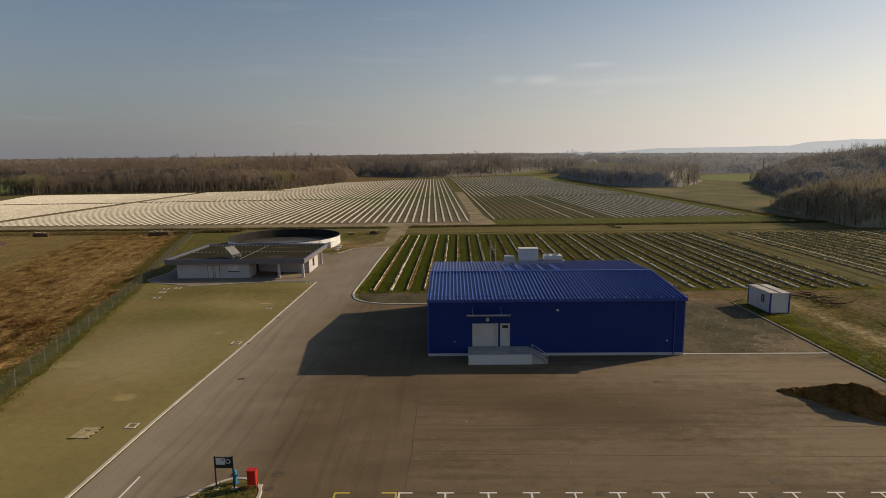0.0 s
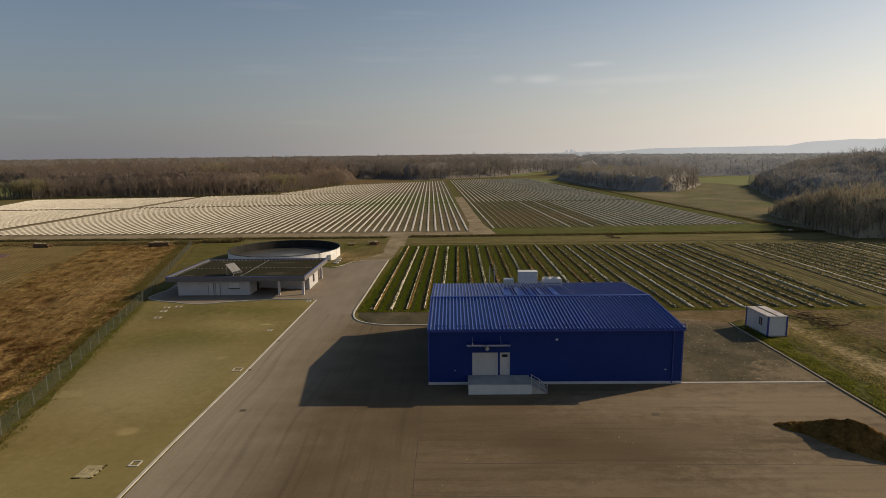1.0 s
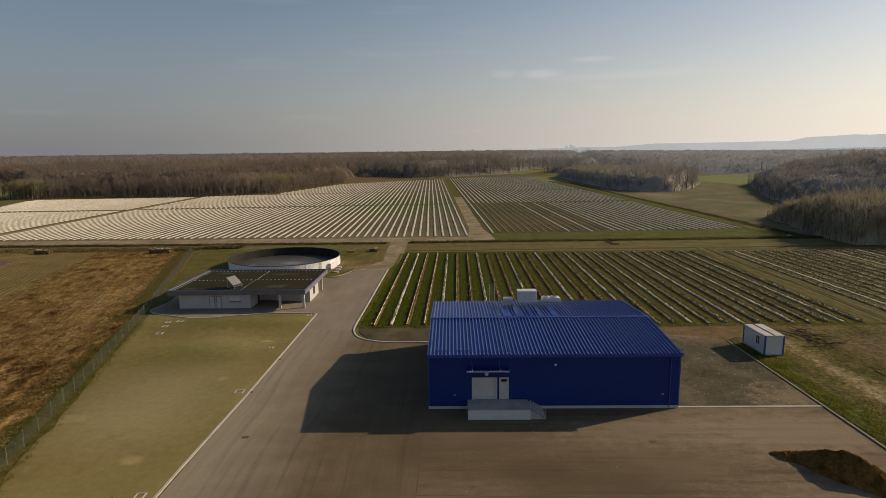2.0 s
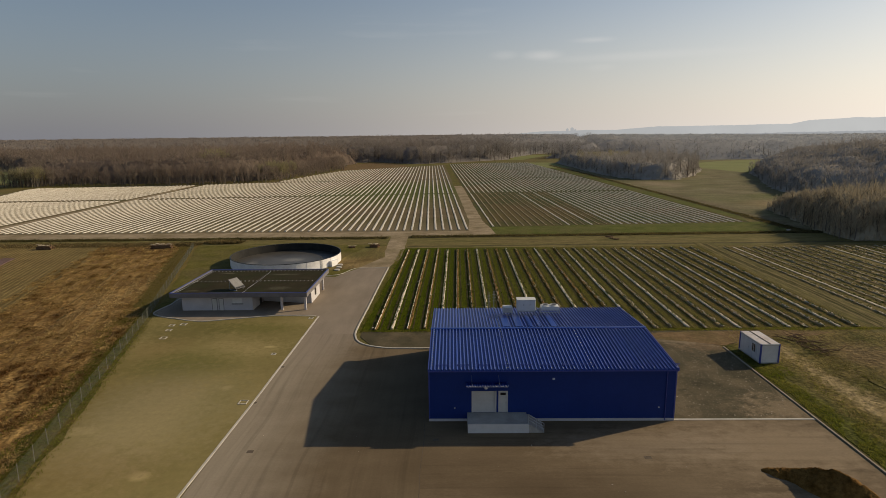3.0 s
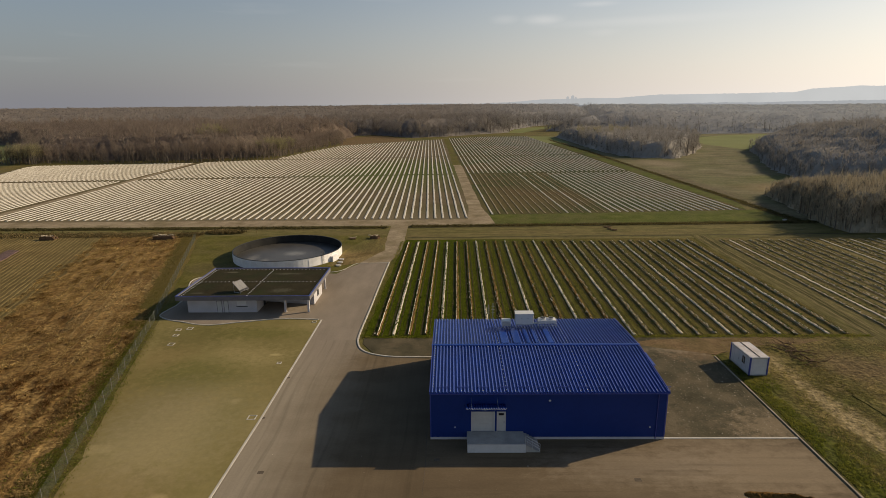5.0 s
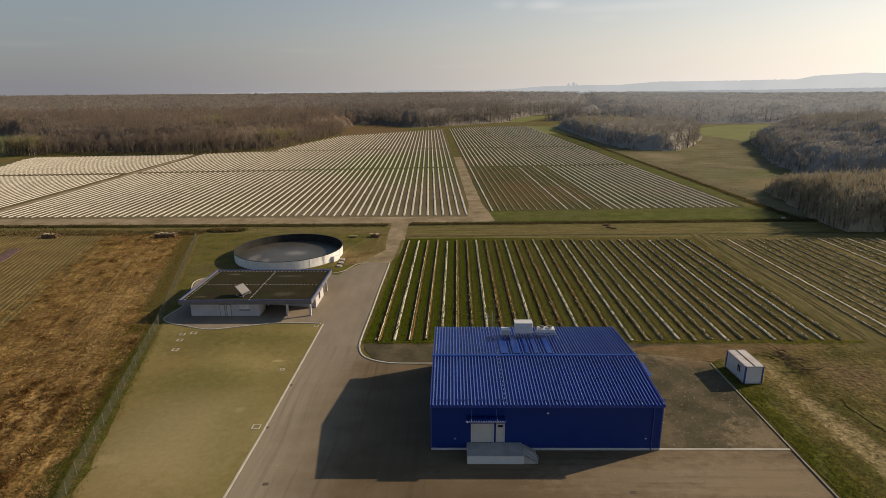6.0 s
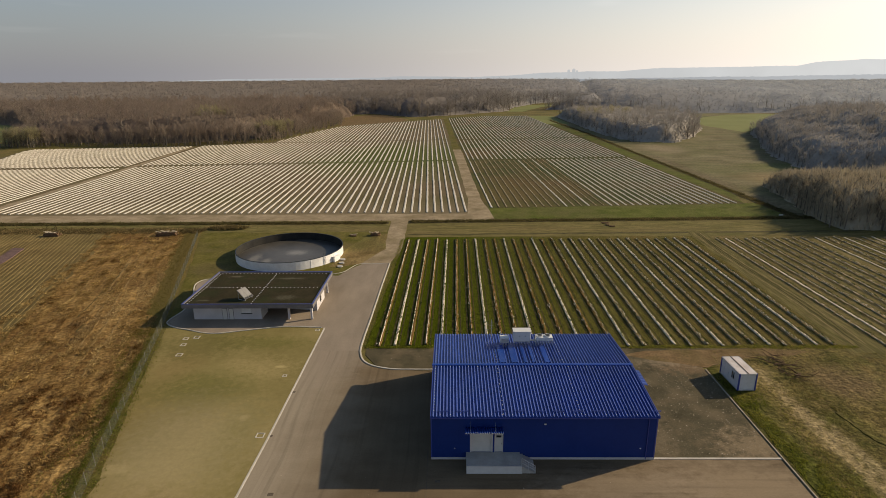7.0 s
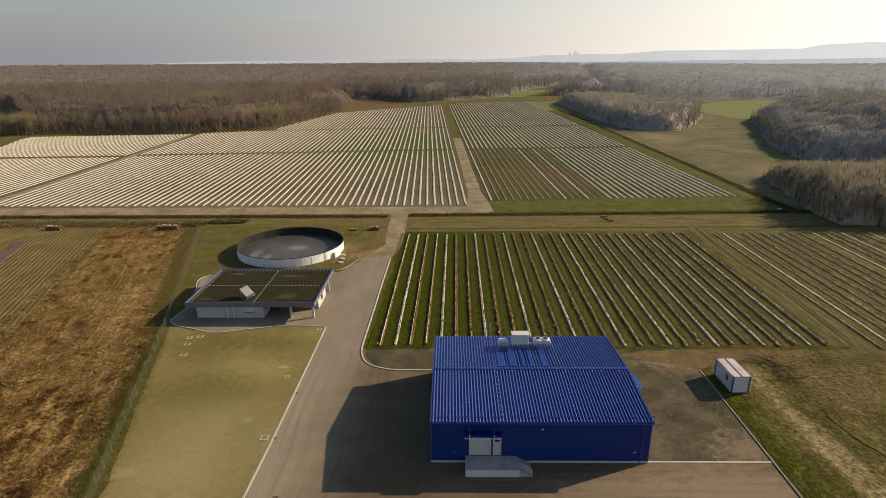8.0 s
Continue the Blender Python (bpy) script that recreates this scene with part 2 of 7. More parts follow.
M_TILLED = ramp_mat("tilled soil and stubble", (0.105, 0.08, 0.03), (0.2, 0.15, 0.062), 0.15, fine=2.0, fine_amount=0.3, bump=0.08,
                    stain=(0.1, 0.06, 0.028), stain_scale=0.05, streak=(1.6, 0.012, 1), streak_amount=0.22, spec=0.05)
M_VERGE = ramp_mat("rough verge grass", (0.062, 0.064, 0.013), (0.145, 0.12, 0.037), 0.5, fine=3.0, fine_amount=0.5, bump=0.06, across=((0.15, 0.112, 0.036), -58.0, -46.0),
                   stain=(0.16, 0.105, 0.04), stain_scale=0.35, stain_amount=0.8, spec=0.05)
M_CROP = ramp_mat("grass between crop rows", (0.07, 0.064, 0.015), (0.15, 0.12, 0.042), 0.3, fine=2.5, fine_amount=0.5, stretch=(1.6, 0.3, 1), bump=0.05,
                  stain=(0.12, 0.08, 0.028), stain_scale=0.12, spec=0.02, across=((0.05, 0.062, 0.003), 0.0, 46.0))
M_SIDECROP = ramp_mat("weedy brown soil between rows", (0.1, 0.086, 0.028), (0.175, 0.142, 0.062), 0.3, fine=2.5, fine_amount=0.4, stretch=(1.6, 0.3, 1), bump=0.05,
                      stain=(0.15, 0.11, 0.05), stain_scale=0.1, spec=0.02)
M_EDGE = ramp_mat("short olive grass", (0.074, 0.073, 0.013), (0.145, 0.122, 0.035), 0.22, fine=2.0, fine_amount=0.4, bump=0.05,
                  stain=(0.1131, 0.087, 0.0435), stain_scale=0.06, stain_amount=0.7, spec=0.04)
M_MARGIN = ramp_mat("green field margin", (0.062, 0.078, 0.012), (0.118, 0.122, 0.03), 0.2, fine=2.0, fine_amount=0.4, bump=0.05,
                    stain=(0.11, 0.09, 0.045), stain_scale=0.05, stain_amount=0.6, spec=0.04)
M_MEADOW = ramp_mat("brown winter meadow", (0.115, 0.099, 0.049), (0.19, 0.166, 0.094), 0.07, fine=0.8, fine_amount=0.35, bump=0.06,
                    stain=(0.115, 0.12, 0.045), stain_scale=0.03, stain_amount=0.7, streak=(0.05, 0.22, 1), streak_amount=0.25, spec=0.05,
                    patches=(((0.12, 0.13, 0.042), 152, 262, 22, 14, 1.6, 0.7), ((0.245, 0.172, 0.09), 135, 232, 20, 16, 1.6, 0.6), ((0.26, 0.205, 0.135), 120, 330, 14, 26, 1.8, 0.6), ((0.12, 0.092, 0.055), 106, 250, 4, 90, 1.6, 0.6)))
M_DRYMEADOW = ramp_mat("dry meadow with green and straw streaks", (0.052, 0.046, 0.01), (0.185, 0.138, 0.052), 0.22, fine=1.7, fine_amount=0.75, bump=0.25,
                       stain=(0.068, 0.072, 0.011), stain_scale=0.13, stain_amount=0.85, streak=(1.3, 0.25, 1), streak_amount=0.35, spec=0.05,
                       patches=(((0.1364, 0.09135, 0.04675), 55, 72.5, 7, 6, 1.2, 0.75), ((0.0968, 0.0957, 0.0136), 60, 62, 5, 9, 1.3, 0.7), ((0.088, 0.09396, 0.0102), 44, 30, 4, 26, 1.0, 0.6),
                                ((0.3168, 0.2436, 0.1275), 44.9, 60, 1.5, 17, 3.2, 0.8), ((0.2992, 0.2349, 0.1232), 46.6, 52, 1.1, 14, 3.2, 0.7), ((0.2816, 0.2132, 0.1062), 44.2, 74, 2.4, 4, 2.5, 0.6),
                                ((0.264, 0.2088, 0.1105), 50, 44, 1.6, 10, 3.2, 0.6), ((0.062, 0.068, 0.009), 38.8, 46, 3.8, 33, 1.3, 0.95)))
M_COLLECTOR = ramp_mat("grey collector sheet", (0.17, 0.165, 0.16), (0.24, 0.235, 0.225), 0.9, rough=0.5, fine=4.0, fine_amount=0.1)
M_VIOLET = ramp_mat("violet-brown soil", (0.1, 0.065, 0.06), (0.17, 0.115, 0.105), 0.4, fine=3.0, fine_amount=0.4, bump=0.05, spec=0.05)
M_EARTH = ramp_mat("bare red-brown earth", (0.12, 0.078, 0.036), (0.2, 0.135, 0.07), 0.5, fine=3.0, fine_amount=0.35, bump=0.05,
                   stain=(0.1, 0.085, 0.03), stain_scale=0.2, stain_amount=0.6, spec=0.05)
M_CUTWOOD = ramp_mat("dark wet bark", (0.07, 0.045, 0.026), (0.17, 0.108, 0.064), 1.2, fine=5.0, fine_amount=0.3, spec=0.1)
M_FARCROP = ramp_mat("bare soil between tunnels", (0.1075, 0.07998, 0.04032), (0.1462, 0.1118, 0.063), 0.12, fine=1.5, fine_amount=0.3, bump=0.04,
                     stain=(0.086, 0.086, 0.0252), stain_scale=0.02, stain_amount=0.6, spec=0.08,
                     patches=(((0.0688, 0.086, 0.01344), -25, 300, 55, 75, 0.8, 0.85), ((0.172, 0.1376, 0.084), -60, 176, 120, 16, 0.6, 0.7), ((0.086, 0.0602, 0.0294), -110, 205, 26, 22, 0.8, 0.6)))
M_FARGREEN = ramp_mat("weedy soil between rows", (0.0416, 0.0504, 0.01092), (0.08, 0.0752, 0.0234), 0.1, fine=1.5, fine_amount=0.35, bump=0.04,
                      stain=(0.112, 0.07, 0.028), stain_scale=0.025, stain_amount=0.85, spec=0.08,
                      patches=(((0.12, 0.08, 0.03), 28, 205, 30, 26, 1.2, 0.5),))
M_DIRT = ramp_mat("dry dirt track", (0.232, 0.18, 0.114), (0.33, 0.265, 0.174), 0.2, fine=3.0, fine_amount=0.2, bump=0.02,
                  stain=(0.15, 0.118, 0.06), stain_scale=0.12, stain_amount=0.75, streak=(0.5, 0.5, 1), streak_amount=0.2, spec=0.05)
M_DITCH = ramp_mat("dark ditch growth", (0.045, 0.039, 0.016), (0.1, 0.082, 0.034), 0.4, fine=3.0, fine_amount=0.4, bump=0.06, spec=0.08)
M_GREEN = ramp_mat("young green crop", (0.15, 0.165, 0.055), (0.195, 0.2, 0.075), 0.03, fine=1.0, fine_amount=0.15, spec=0.08)
M_GOLD = ramp_mat("dry golden grass", (0.1, 0.07, 0.022), (0.28, 0.2, 0.09), 0.14, fine=2.0, fine_amount=0.45, streak=(0.9, 0.12, 1), streak_amount=0.25, bump=0.06,
                  stain=(0.07, 0.075, 0.013), stain_scale=0.07, stain_amount=0.8, spec=0.08)
M_RUTS = ramp_mat("rutted grass", (0.066, 0.062, 0.016), (0.15, 0.122, 0.048), 0.7, fine=2.5, fine_amount=0.5, bump=0.1, stretch=(1.5, 0.12, 1), spec=0.05)
M_STRIP = ramp_mat("olive grass strip", (0.075, 0.072, 0.018), (0.19, 0.156, 0.062), 0.5, fine=2.5, fine_amount=0.5, bump=0.08, stretch=(0.2, 1.4, 1), stain=(0.15, 0.112, 0.05), stain_scale=0.1, stain_amount=0.6, spec=0.05)
M_FILM = ramp_mat("white mulch film", (0.44, 0.405, 0.34), (0.57, 0.53, 0.455), 0.8, rough=0.85, spec=0.15, fine=5.0, fine_amount=0.12, bump=0.03,
                  per_island=0.06)
M_BRIGHTFILM = ramp_mat("cream mulch film", (0.51, 0.45, 0.345), (0.7, 0.625, 0.5), 1.4, rough=0.85, spec=0.1, fine=5.0, fine_amount=0.2, bump=0.03,
                        stain=(0.24, 0.2, 0.12), stain_scale=1.7, stain_amount=0.5)
M_OLDFILM = ramp_mat("soiled white film", (0.3, 0.268, 0.2), (0.5, 0.455, 0.365), 1.2, rough=0.85, spec=0.15, fine=4.0, fine_amount=0.3, bump=0.03,
                     stain=(0.13, 0.11, 0.05), stain_scale=0.9, stain_amount=0.8)
M_STRAW = ramp_mat("straw covered bed", (0.112, 0.066, 0.02), (0.215, 0.13, 0.047), 0.6, fine=5.0, fine_amount=0.4, bump=0.04, spec=0.05)
M_LEAF = ramp_mat("crop leaves", (0.035, 0.06, 0.012), (0.085, 0.1, 0.025), 0.5, per_island=0.35, spec=0.08, through_light=0.4)
M_KERB = ramp_mat("pale concrete kerb", (0.4, 0.37, 0.31), (0.52, 0.48, 0.41), 0.6, fine=8.0, fine_amount=0.12, bump=0.004)
M_DULLKERB = ramp_mat("weathered brown-grey kerb", (0.24, 0.2, 0.145), (0.36, 0.305, 0.23), 0.6, fine=6.0, fine_amount=0.2, bump=0.006,
                      stain=(0.16, 0.135, 0.085), stain_scale=0.5, stain_amount=0.6)
M_CONC = ramp_mat("grey concrete", (0.35, 0.33, 0.3), (0.46, 0.44, 0.4), 0.7, fine=7.0, fine_amount=0.12, bump=0.004,
                  stain=(0.22, 0.21, 0.19), stain_scale=0.4)
M_PAINT = ramp_mat("white road paint", (0.6, 0.58, 0.53), (0.75, 0.73, 0.67), 1.5, fine=9.0, fine_amount=0.15)
M_YELLOW = ramp_mat("yellow road paint", (0.5, 0.36, 0.07), (0.62, 0.46, 0.1), 1.5, fine=9.0, fine_amount=0.15)
M_BLUEROOF = ramp_mat("blue coated roof sheet", (0.0032, 0.03, 0.2), (0.0055, 0.042, 0.27), 0.25, rough=0.4, fine=3.0, fine_amount=0.06,
                      stain=(0.01, 0.038, 0.18), stain_scale=0.15, per_object=0.08, spec=0.5)
M_BLUEWALL = ramp_mat("blue coated wall panel", (0.007, 0.026, 0.15), (0.0095, 0.032, 0.172), 0.25, rough=0.55, fine=2.0, fine_amount=0.05,
                      per_object=0.05, spec=0.2)
M_WHITE = ramp_mat("white render", (0.45, 0.43, 0.44), (0.53, 0.51, 0.52), 0.5, fine=5.0, fine_amount=0.05, bump=0.003,
                   stain=(0.42, 0.405, 0.39), stain_scale=0.3, stain_amount=0.4)
M_DOOR = ramp_mat("off-white door sheet", (0.5, 0.49, 0.46), (0.56, 0.55, 0.52), 0.8, rough=0.5, fine=4.0, fine_amount=0.05)
M_STEEL = ramp_mat("galvanised steel", (0.42, 0.43, 0.43), (0.55, 0.56, 0.56), 3.0, rough=0.45, metal=0.6)
M_WHITEMETAL = ramp_mat("white coated metal", (0.55, 0.55, 0.54), (0.64, 0.64, 0.63), 0.9, rough=0.45, fine=4.0, fine_amount=0.05,
                        stain=(0.56, 0.55, 0.53), stain_scale=0.5)
M_TANKWALL = ramp_mat("white tank sheet", (0.74, 0.73, 0.73), (0.83, 0.82, 0.81), 0.6, rough=0.4, fine=3.0, fine_amount=0.06,
                      stain=(0.6, 0.58, 0.54), stain_scale=0.5, stain_amount=0.5)
M_CONTROOF = ramp_mat("weathered roof sheet", (0.47, 0.425, 0.4), (0.6, 0.555, 0.53), 0.8, rough=0.6, fine=4.0, fine_amount=0.08,
                      stain=(0.33, 0.27, 0.22), stain_scale=0.6, stain_amount=0.5, spec=0.2)
M_DARK = ramp_mat("dark metal", (0.018, 0.02, 0.02), (0.03, 0.032, 0.034), 2.0, rough=0.5)
M_LINER = ramp_mat("black rubber liner", (0.02, 0.02, 0.02), (0.035, 0.034, 0.032), 0.6, rough=0.8, stain=(0.04, 0.037, 0.03), stain_scale=0.2, spec=0.08)
M_POOL = ramp_mat("wet silt on liner", (0.045, 0.043, 0.037), (0.075, 0.07, 0.06), 0.12, rough=0.4, fine=1.2, fine_amount=0.12,
                  stain=(0.11, 0.1, 0.085), stain_scale=0.14,
                  patches=(((0.105, 0.098, 0.085), 0.5, -.5, 8.5, 7.5, 1.0, 0.7), ((0.05, 0.047, 0.042), 1.0, 0, 5.5, 5.0, .7, 0.75), ((0.16, 0.152, 0.132), 1.0, .4, 5.0, 4.2, .5, 0.6), ((0.06, 0.056, 0.05), 1.0, .4, 4.0, 3.3, .6, 0.7), ((0.24, 0.228, 0.2), 1.2, .8, 3.0, 2.4, 1.2, 0.8), ((0.19, 0.175, 0.145), -7.6, -3.6, 1.6, 4.2, 2.0, 0.8), ((0.2, 0.185, 0.155), -4.2, -5.6, 1.3, 2.2, 2.4, 0.7)))
M_GREENROOF = ramp_mat("mossy bitumen roof", (0.024, 0.02025, 0.009), (0.04125, 0.03375, 0.0165), 0.35, fine=4.0, fine_amount=0.3, bump=0.02,
                       stain=(0.02625, 0.03, 0.0105), stain_scale=0.25, stain_amount=0.8, spec=0.08,
                       patches=(((0.1125, 0.1013, 0.0675), 4.5, 14.5, 1.8, .6, 2.6, 0.7), ((0.0975, 0.09, 0.06), 3, 2.2, 1.6, .5, 2.6, 0.6), ((0.0975, 0.09, 0.06), 17, 3.5, 2.4, 1.2, 3.0, 0.5), ((0.105, 0.0975, 0.0675), 15.5, 13.5, 3, .6, 3.0, 0.6)))
M_FASCIA = ramp_mat("grey roof fascia", (0.13, 0.122, 0.125), (0.175, 0.165, 0.168), 0.8, rough=0.6, fine=4.0, fine_amount=0.06)
M_TRIM = ramp_mat("blue metal trim", (0.03, 0.05, 0.24), (0.04, 0.065, 0.28), 0.9, rough=0.4, spec=0.5)
M_BARK = ramp_mat("grey bark", (0.1, 0.086, 0.07), (0.18, 0.156, 0.128), 0.6, fine=3.0, fine_amount=0.3, per_island=0.25, spec=0.05)
M_TWIG = ramp_mat("bare brown twigs", (0.205, 0.158, 0.124), (0.285, 0.226, 0.18), 0.03, fine=0.4, fine_amount=0.2, per_island=0.16,
                  stain=(0.28, 0.235, 0.16), stain_scale=0.015, stain_amount=0.2, spec=0.05, through_light=0.58)
M_TWIG_BRUSH = ramp_mat("brown scrub twigs", (0.33, 0.28, 0.194), (0.415, 0.357, 0.253), 0.03, fine=0.3, fine_amount=0.1, per_island=0.07, spec=0.03, through_light=0.2)
M_TWIG_PALE = ramp_mat("budding pale twigs", (0.245, 0.218, 0.118), (0.325, 0.288, 0.158), 0.03, fine=0.4, fine_amount=0.2, per_island=0.2, spec=0.05, through_light=0.55)
# haze put into the base colour: paler and bluer towards the east
M_TWIG_FAR = ramp_mat("hazed winter woods", (0.37, 0.376, 0.378), (0.44, 0.448, 0.452), 0.015, fine=0.4, fine_amount=0.12, bump=0.1, per_island=0.07, spec=0.05, through_light=0.3,
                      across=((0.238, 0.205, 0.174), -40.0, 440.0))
# twig colour lightened to stand in for haze before these woods
M_TWIG_GREY = ramp_mat("grey hazed twigs", (0.305, 0.276, 0.238), (0.385, 0.352, 0.307), 0.03, fine=0.3, fine_amount=0.1, per_island=0.05, spec=0.03, through_light=0.18)
M_SOIL = ramp_mat("dark heaped soil", (0.075, 0.036, 0.007), (0.2, 0.11, 0.032), 1.1, fine=4.0, fine_amount=0.45, bump=0.06, spec=0.05)
M_RED = ramp_mat("red coated metal", (0.42, 0.02, 0.016), (0.5, 0.028, 0.02), 2.0, rough=0.4)
M_HYDRANT = ramp_mat("blue cast iron", (0.04, 0.17, 0.3), (0.06, 0.22, 0.36), 3.0, rough=0.45)
M_LID = ramp_mat("rusty iron cover", (0.07, 0.052, 0.034), (0.12, 0.092, 0.062), 3.0, rough=0.7, fine=12.0)
M_FENCEPOST = ramp_mat("dull galvanised post", (0.2, 0.195, 0.17), (0.32, 0.31, 0.28), 2.0, rough=0.6, metal=0.3)
M_FENCE = ramp_mat("green-grey fence wire", (0.09, 0.1, 0.075), (0.13, 0.14, 0.1), 2.0, rough=0.6)
M_BALE = ramp_mat("weathered pale wood", (0.42, 0.34, 0.22), (0.62, 0.53, 0.38), 0.9, fine=4.0, fine_amount=0.3, per_island=0.25)
M_GLASS = bpy.data.materials.new("dark window glass")
M_GLASS.use_nodes = True
M_GLASS.node_tree.nodes["Principled BSDF"].inputs["Base Color"].default_value = (0.02, 0.022, 0.028, 1)
M_GLASS.node_tree.nodes["Principled BSDF"].inputs["Roughness"].default_value = 0.06


# plain emission for far things: distance haze is put into its colour
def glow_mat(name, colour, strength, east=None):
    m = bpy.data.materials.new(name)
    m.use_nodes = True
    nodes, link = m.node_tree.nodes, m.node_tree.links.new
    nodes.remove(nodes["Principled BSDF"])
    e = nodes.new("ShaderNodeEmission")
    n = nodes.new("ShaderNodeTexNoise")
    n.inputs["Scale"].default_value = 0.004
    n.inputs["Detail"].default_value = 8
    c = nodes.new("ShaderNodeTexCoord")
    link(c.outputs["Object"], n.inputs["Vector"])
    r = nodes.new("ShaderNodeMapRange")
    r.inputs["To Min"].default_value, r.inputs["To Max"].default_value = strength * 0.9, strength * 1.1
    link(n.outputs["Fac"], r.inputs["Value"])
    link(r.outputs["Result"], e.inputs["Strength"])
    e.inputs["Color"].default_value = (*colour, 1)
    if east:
        # haze brighter towards the sun's side, put into the glow colour
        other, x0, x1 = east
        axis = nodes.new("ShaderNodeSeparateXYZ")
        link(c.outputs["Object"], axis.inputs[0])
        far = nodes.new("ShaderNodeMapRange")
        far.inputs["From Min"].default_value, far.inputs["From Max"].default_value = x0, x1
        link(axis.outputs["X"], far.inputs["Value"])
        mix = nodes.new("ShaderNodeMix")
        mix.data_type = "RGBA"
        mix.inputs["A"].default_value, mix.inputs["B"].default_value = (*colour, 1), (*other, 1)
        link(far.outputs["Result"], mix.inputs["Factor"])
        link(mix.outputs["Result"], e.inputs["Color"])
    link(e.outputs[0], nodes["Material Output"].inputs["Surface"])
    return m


# ---- building blocks ----
def box(bm, x0, x1, y0, y1, z0, z1):
    v = [bm.verts.new(p) for p in ((x0, y0, z0), (x1, y0, z0), (x1, y1, z0), (x0, y1, z0), (x0, y0, z1), (x1, y0, z1), (x1, y1, z1), (x0, y1, z1))]
    for f in ((3, 2, 1, 0), (4, 5, 6, 7), (0, 1, 5, 4), (1, 2, 6, 5), (2, 3, 7, 6), (3, 0, 4, 7)):
        bm.faces.new([v[i] for i in f])
    return v


def rod(bm, a, b, r, sides=8, r2=None):
    a, b = Vector(a), Vector(b)
    q = (b - a).to_track_quat("Z", "Y")
    r2 = r if r2 is None else r2
    rings = []
    for p, rad in ((a, r), (b, r2)):
        rings.append([bm.verts.new(p + q @ Vector((rad * math.cos(k / sides * math.tau), rad * math.sin(k / sides * math.tau), 0))) for k in range(sides)])
    for k in range(sides):
        j = (k + 1) % sides
        bm.faces.new((rings[0][k], rings[0][j], rings[1][j], rings[1][k]))
    bm.faces.new(rings[0][::-1])
    bm.faces.new(rings[1])


def bar(bm, a, b, w, h):
    """A square bar from a to b, w wide and h high."""
    a, b = Vector(a), Vector(b)
    d = (b - a).normalized()
    side = d.cross(Vector((0, 0, 1)))
    side = side.normalized() if side.length > 1e-4 else Vector((1, 0, 0))
    up = side.cross(d)
    v = [[bm.verts.new(p + side * w * s + up * h * u) for s, u in ((-.5, -.5), (.5, -.5), (.5, .5), (-.5, .5))] for p in (a, b)]
    for k in range(4):
        j = (k + 1) % 4
        bm.faces.new((v[0][k], v[0][j], v[1][j], v[1][k]))
    bm.faces.new(v[0][::-1])
    bm.faces.new(v[1])


def prism(bm, outline, z0, z1):
    """An upright prism over a plan outline."""
    low = [bm.verts.new((x, y, z0)) for x, y in outline]
    top = [bm.verts.new((x, y, z1)) for x, y in outline]
    n = len(outline)
    for k in range(n):
        bm.faces.new((low[k], low[(k + 1) % n], top[(k + 1) % n], top[k]))
    bm.faces.new(low[::-1])
    bm.faces.new(top)


def finish(name, bm, material, smooth=False, bevel=0.0):
    if bevel:
        bmesh.ops.bevel(bm, geom=bm.edges[:], offset=bevel, segments=1, affect="EDGES", clamp_overlap=True)
    bmesh.ops.recalc_face_normals(bm, faces=bm.faces[:])
    me = bpy.data.meshes.new(name)
    bm.to_mesh(me)
    bm.free()
    me.materials.append(material)
    if smooth:
        me.shade_smooth()
    return me


def part(name, bm, material, parent, label="", smooth=False, bevel=0.0):
    ob = new(name, finish(name, bm, material, smooth, bevel))
    ob.parent = parent
    return tagged(ob, label)


def box_part(name, dims, material, parent, label="", bevel=0.0):
    bm = bmesh.new()
    box(bm, *dims)
    return part(name, bm, material, parent, label, bevel=bevel)


def thing(name, at, label, category, group="", turn=0.0):
    ob = new(name)
    ob.matrix_world = pose(*at, 0, 0, turn)
    ob.empty_display_size = 0.3
    return tagged(ob, label, category, group)


def solid(name, bm, material, label, category="", group="", kind="", at=(0, 0, 0), turn=0.0, smooth=False, bevel=0.0):
    ob = new(name, finish(name, bm, material, smooth, bevel))
    ob.matrix_world = pose(*at, 0, 0, turn)
    return tagged(ob, label, category, group, kind)


def soft_edge(points, step=3.0, wobble=0.3, seed=0):
    """A closed outline with its sides cut into steps and made uneven."""
    out = []
    for k, a in enumerate(points):
        b = points[(k + 1) % len(points)]
        n = max(1, int(math.dist(a, b) / step))
        for i in range(n):
            p = Vector((a[0] + (b[0] - a[0]) * i / n, a[1] + (b[1] - a[1]) * i / n, 0))
            w = noise.noise_vector(p * 0.2 + Vector((seed, 0, 0))) * wobble if wobble else Vector()
            out.append((p.x + w.x, p.y + w.y))
    return out


def zone(name, points, z, material, label, category="ground", step=3.0, wobble=0.3, depth=0.3, turn=0.0):
    """A patch of ground with its own surface; turn: the way in which its furrows run."""
    bm = bmesh.new()
    back = Matrix.Rotation(-radians(turn), 2)
    prism(bm, [tuple(back @ Vector(q)) for q in soft_edge(points, step, wobble, len(name))], z - depth, z)
    return solid(name, bm, material, label, category, kind="structure", turn=turn)


def mesh_from(name, verts, faces, material, label, category, group="", kind="", smooth=False):
    me = bpy.data.meshes.new(name)
    me.from_pydata(verts, [], faces)
    me.materials.append(material)
    if smooth:
        me.shade_smooth()
    return tagged(new(name, me), label, category, group, kind)


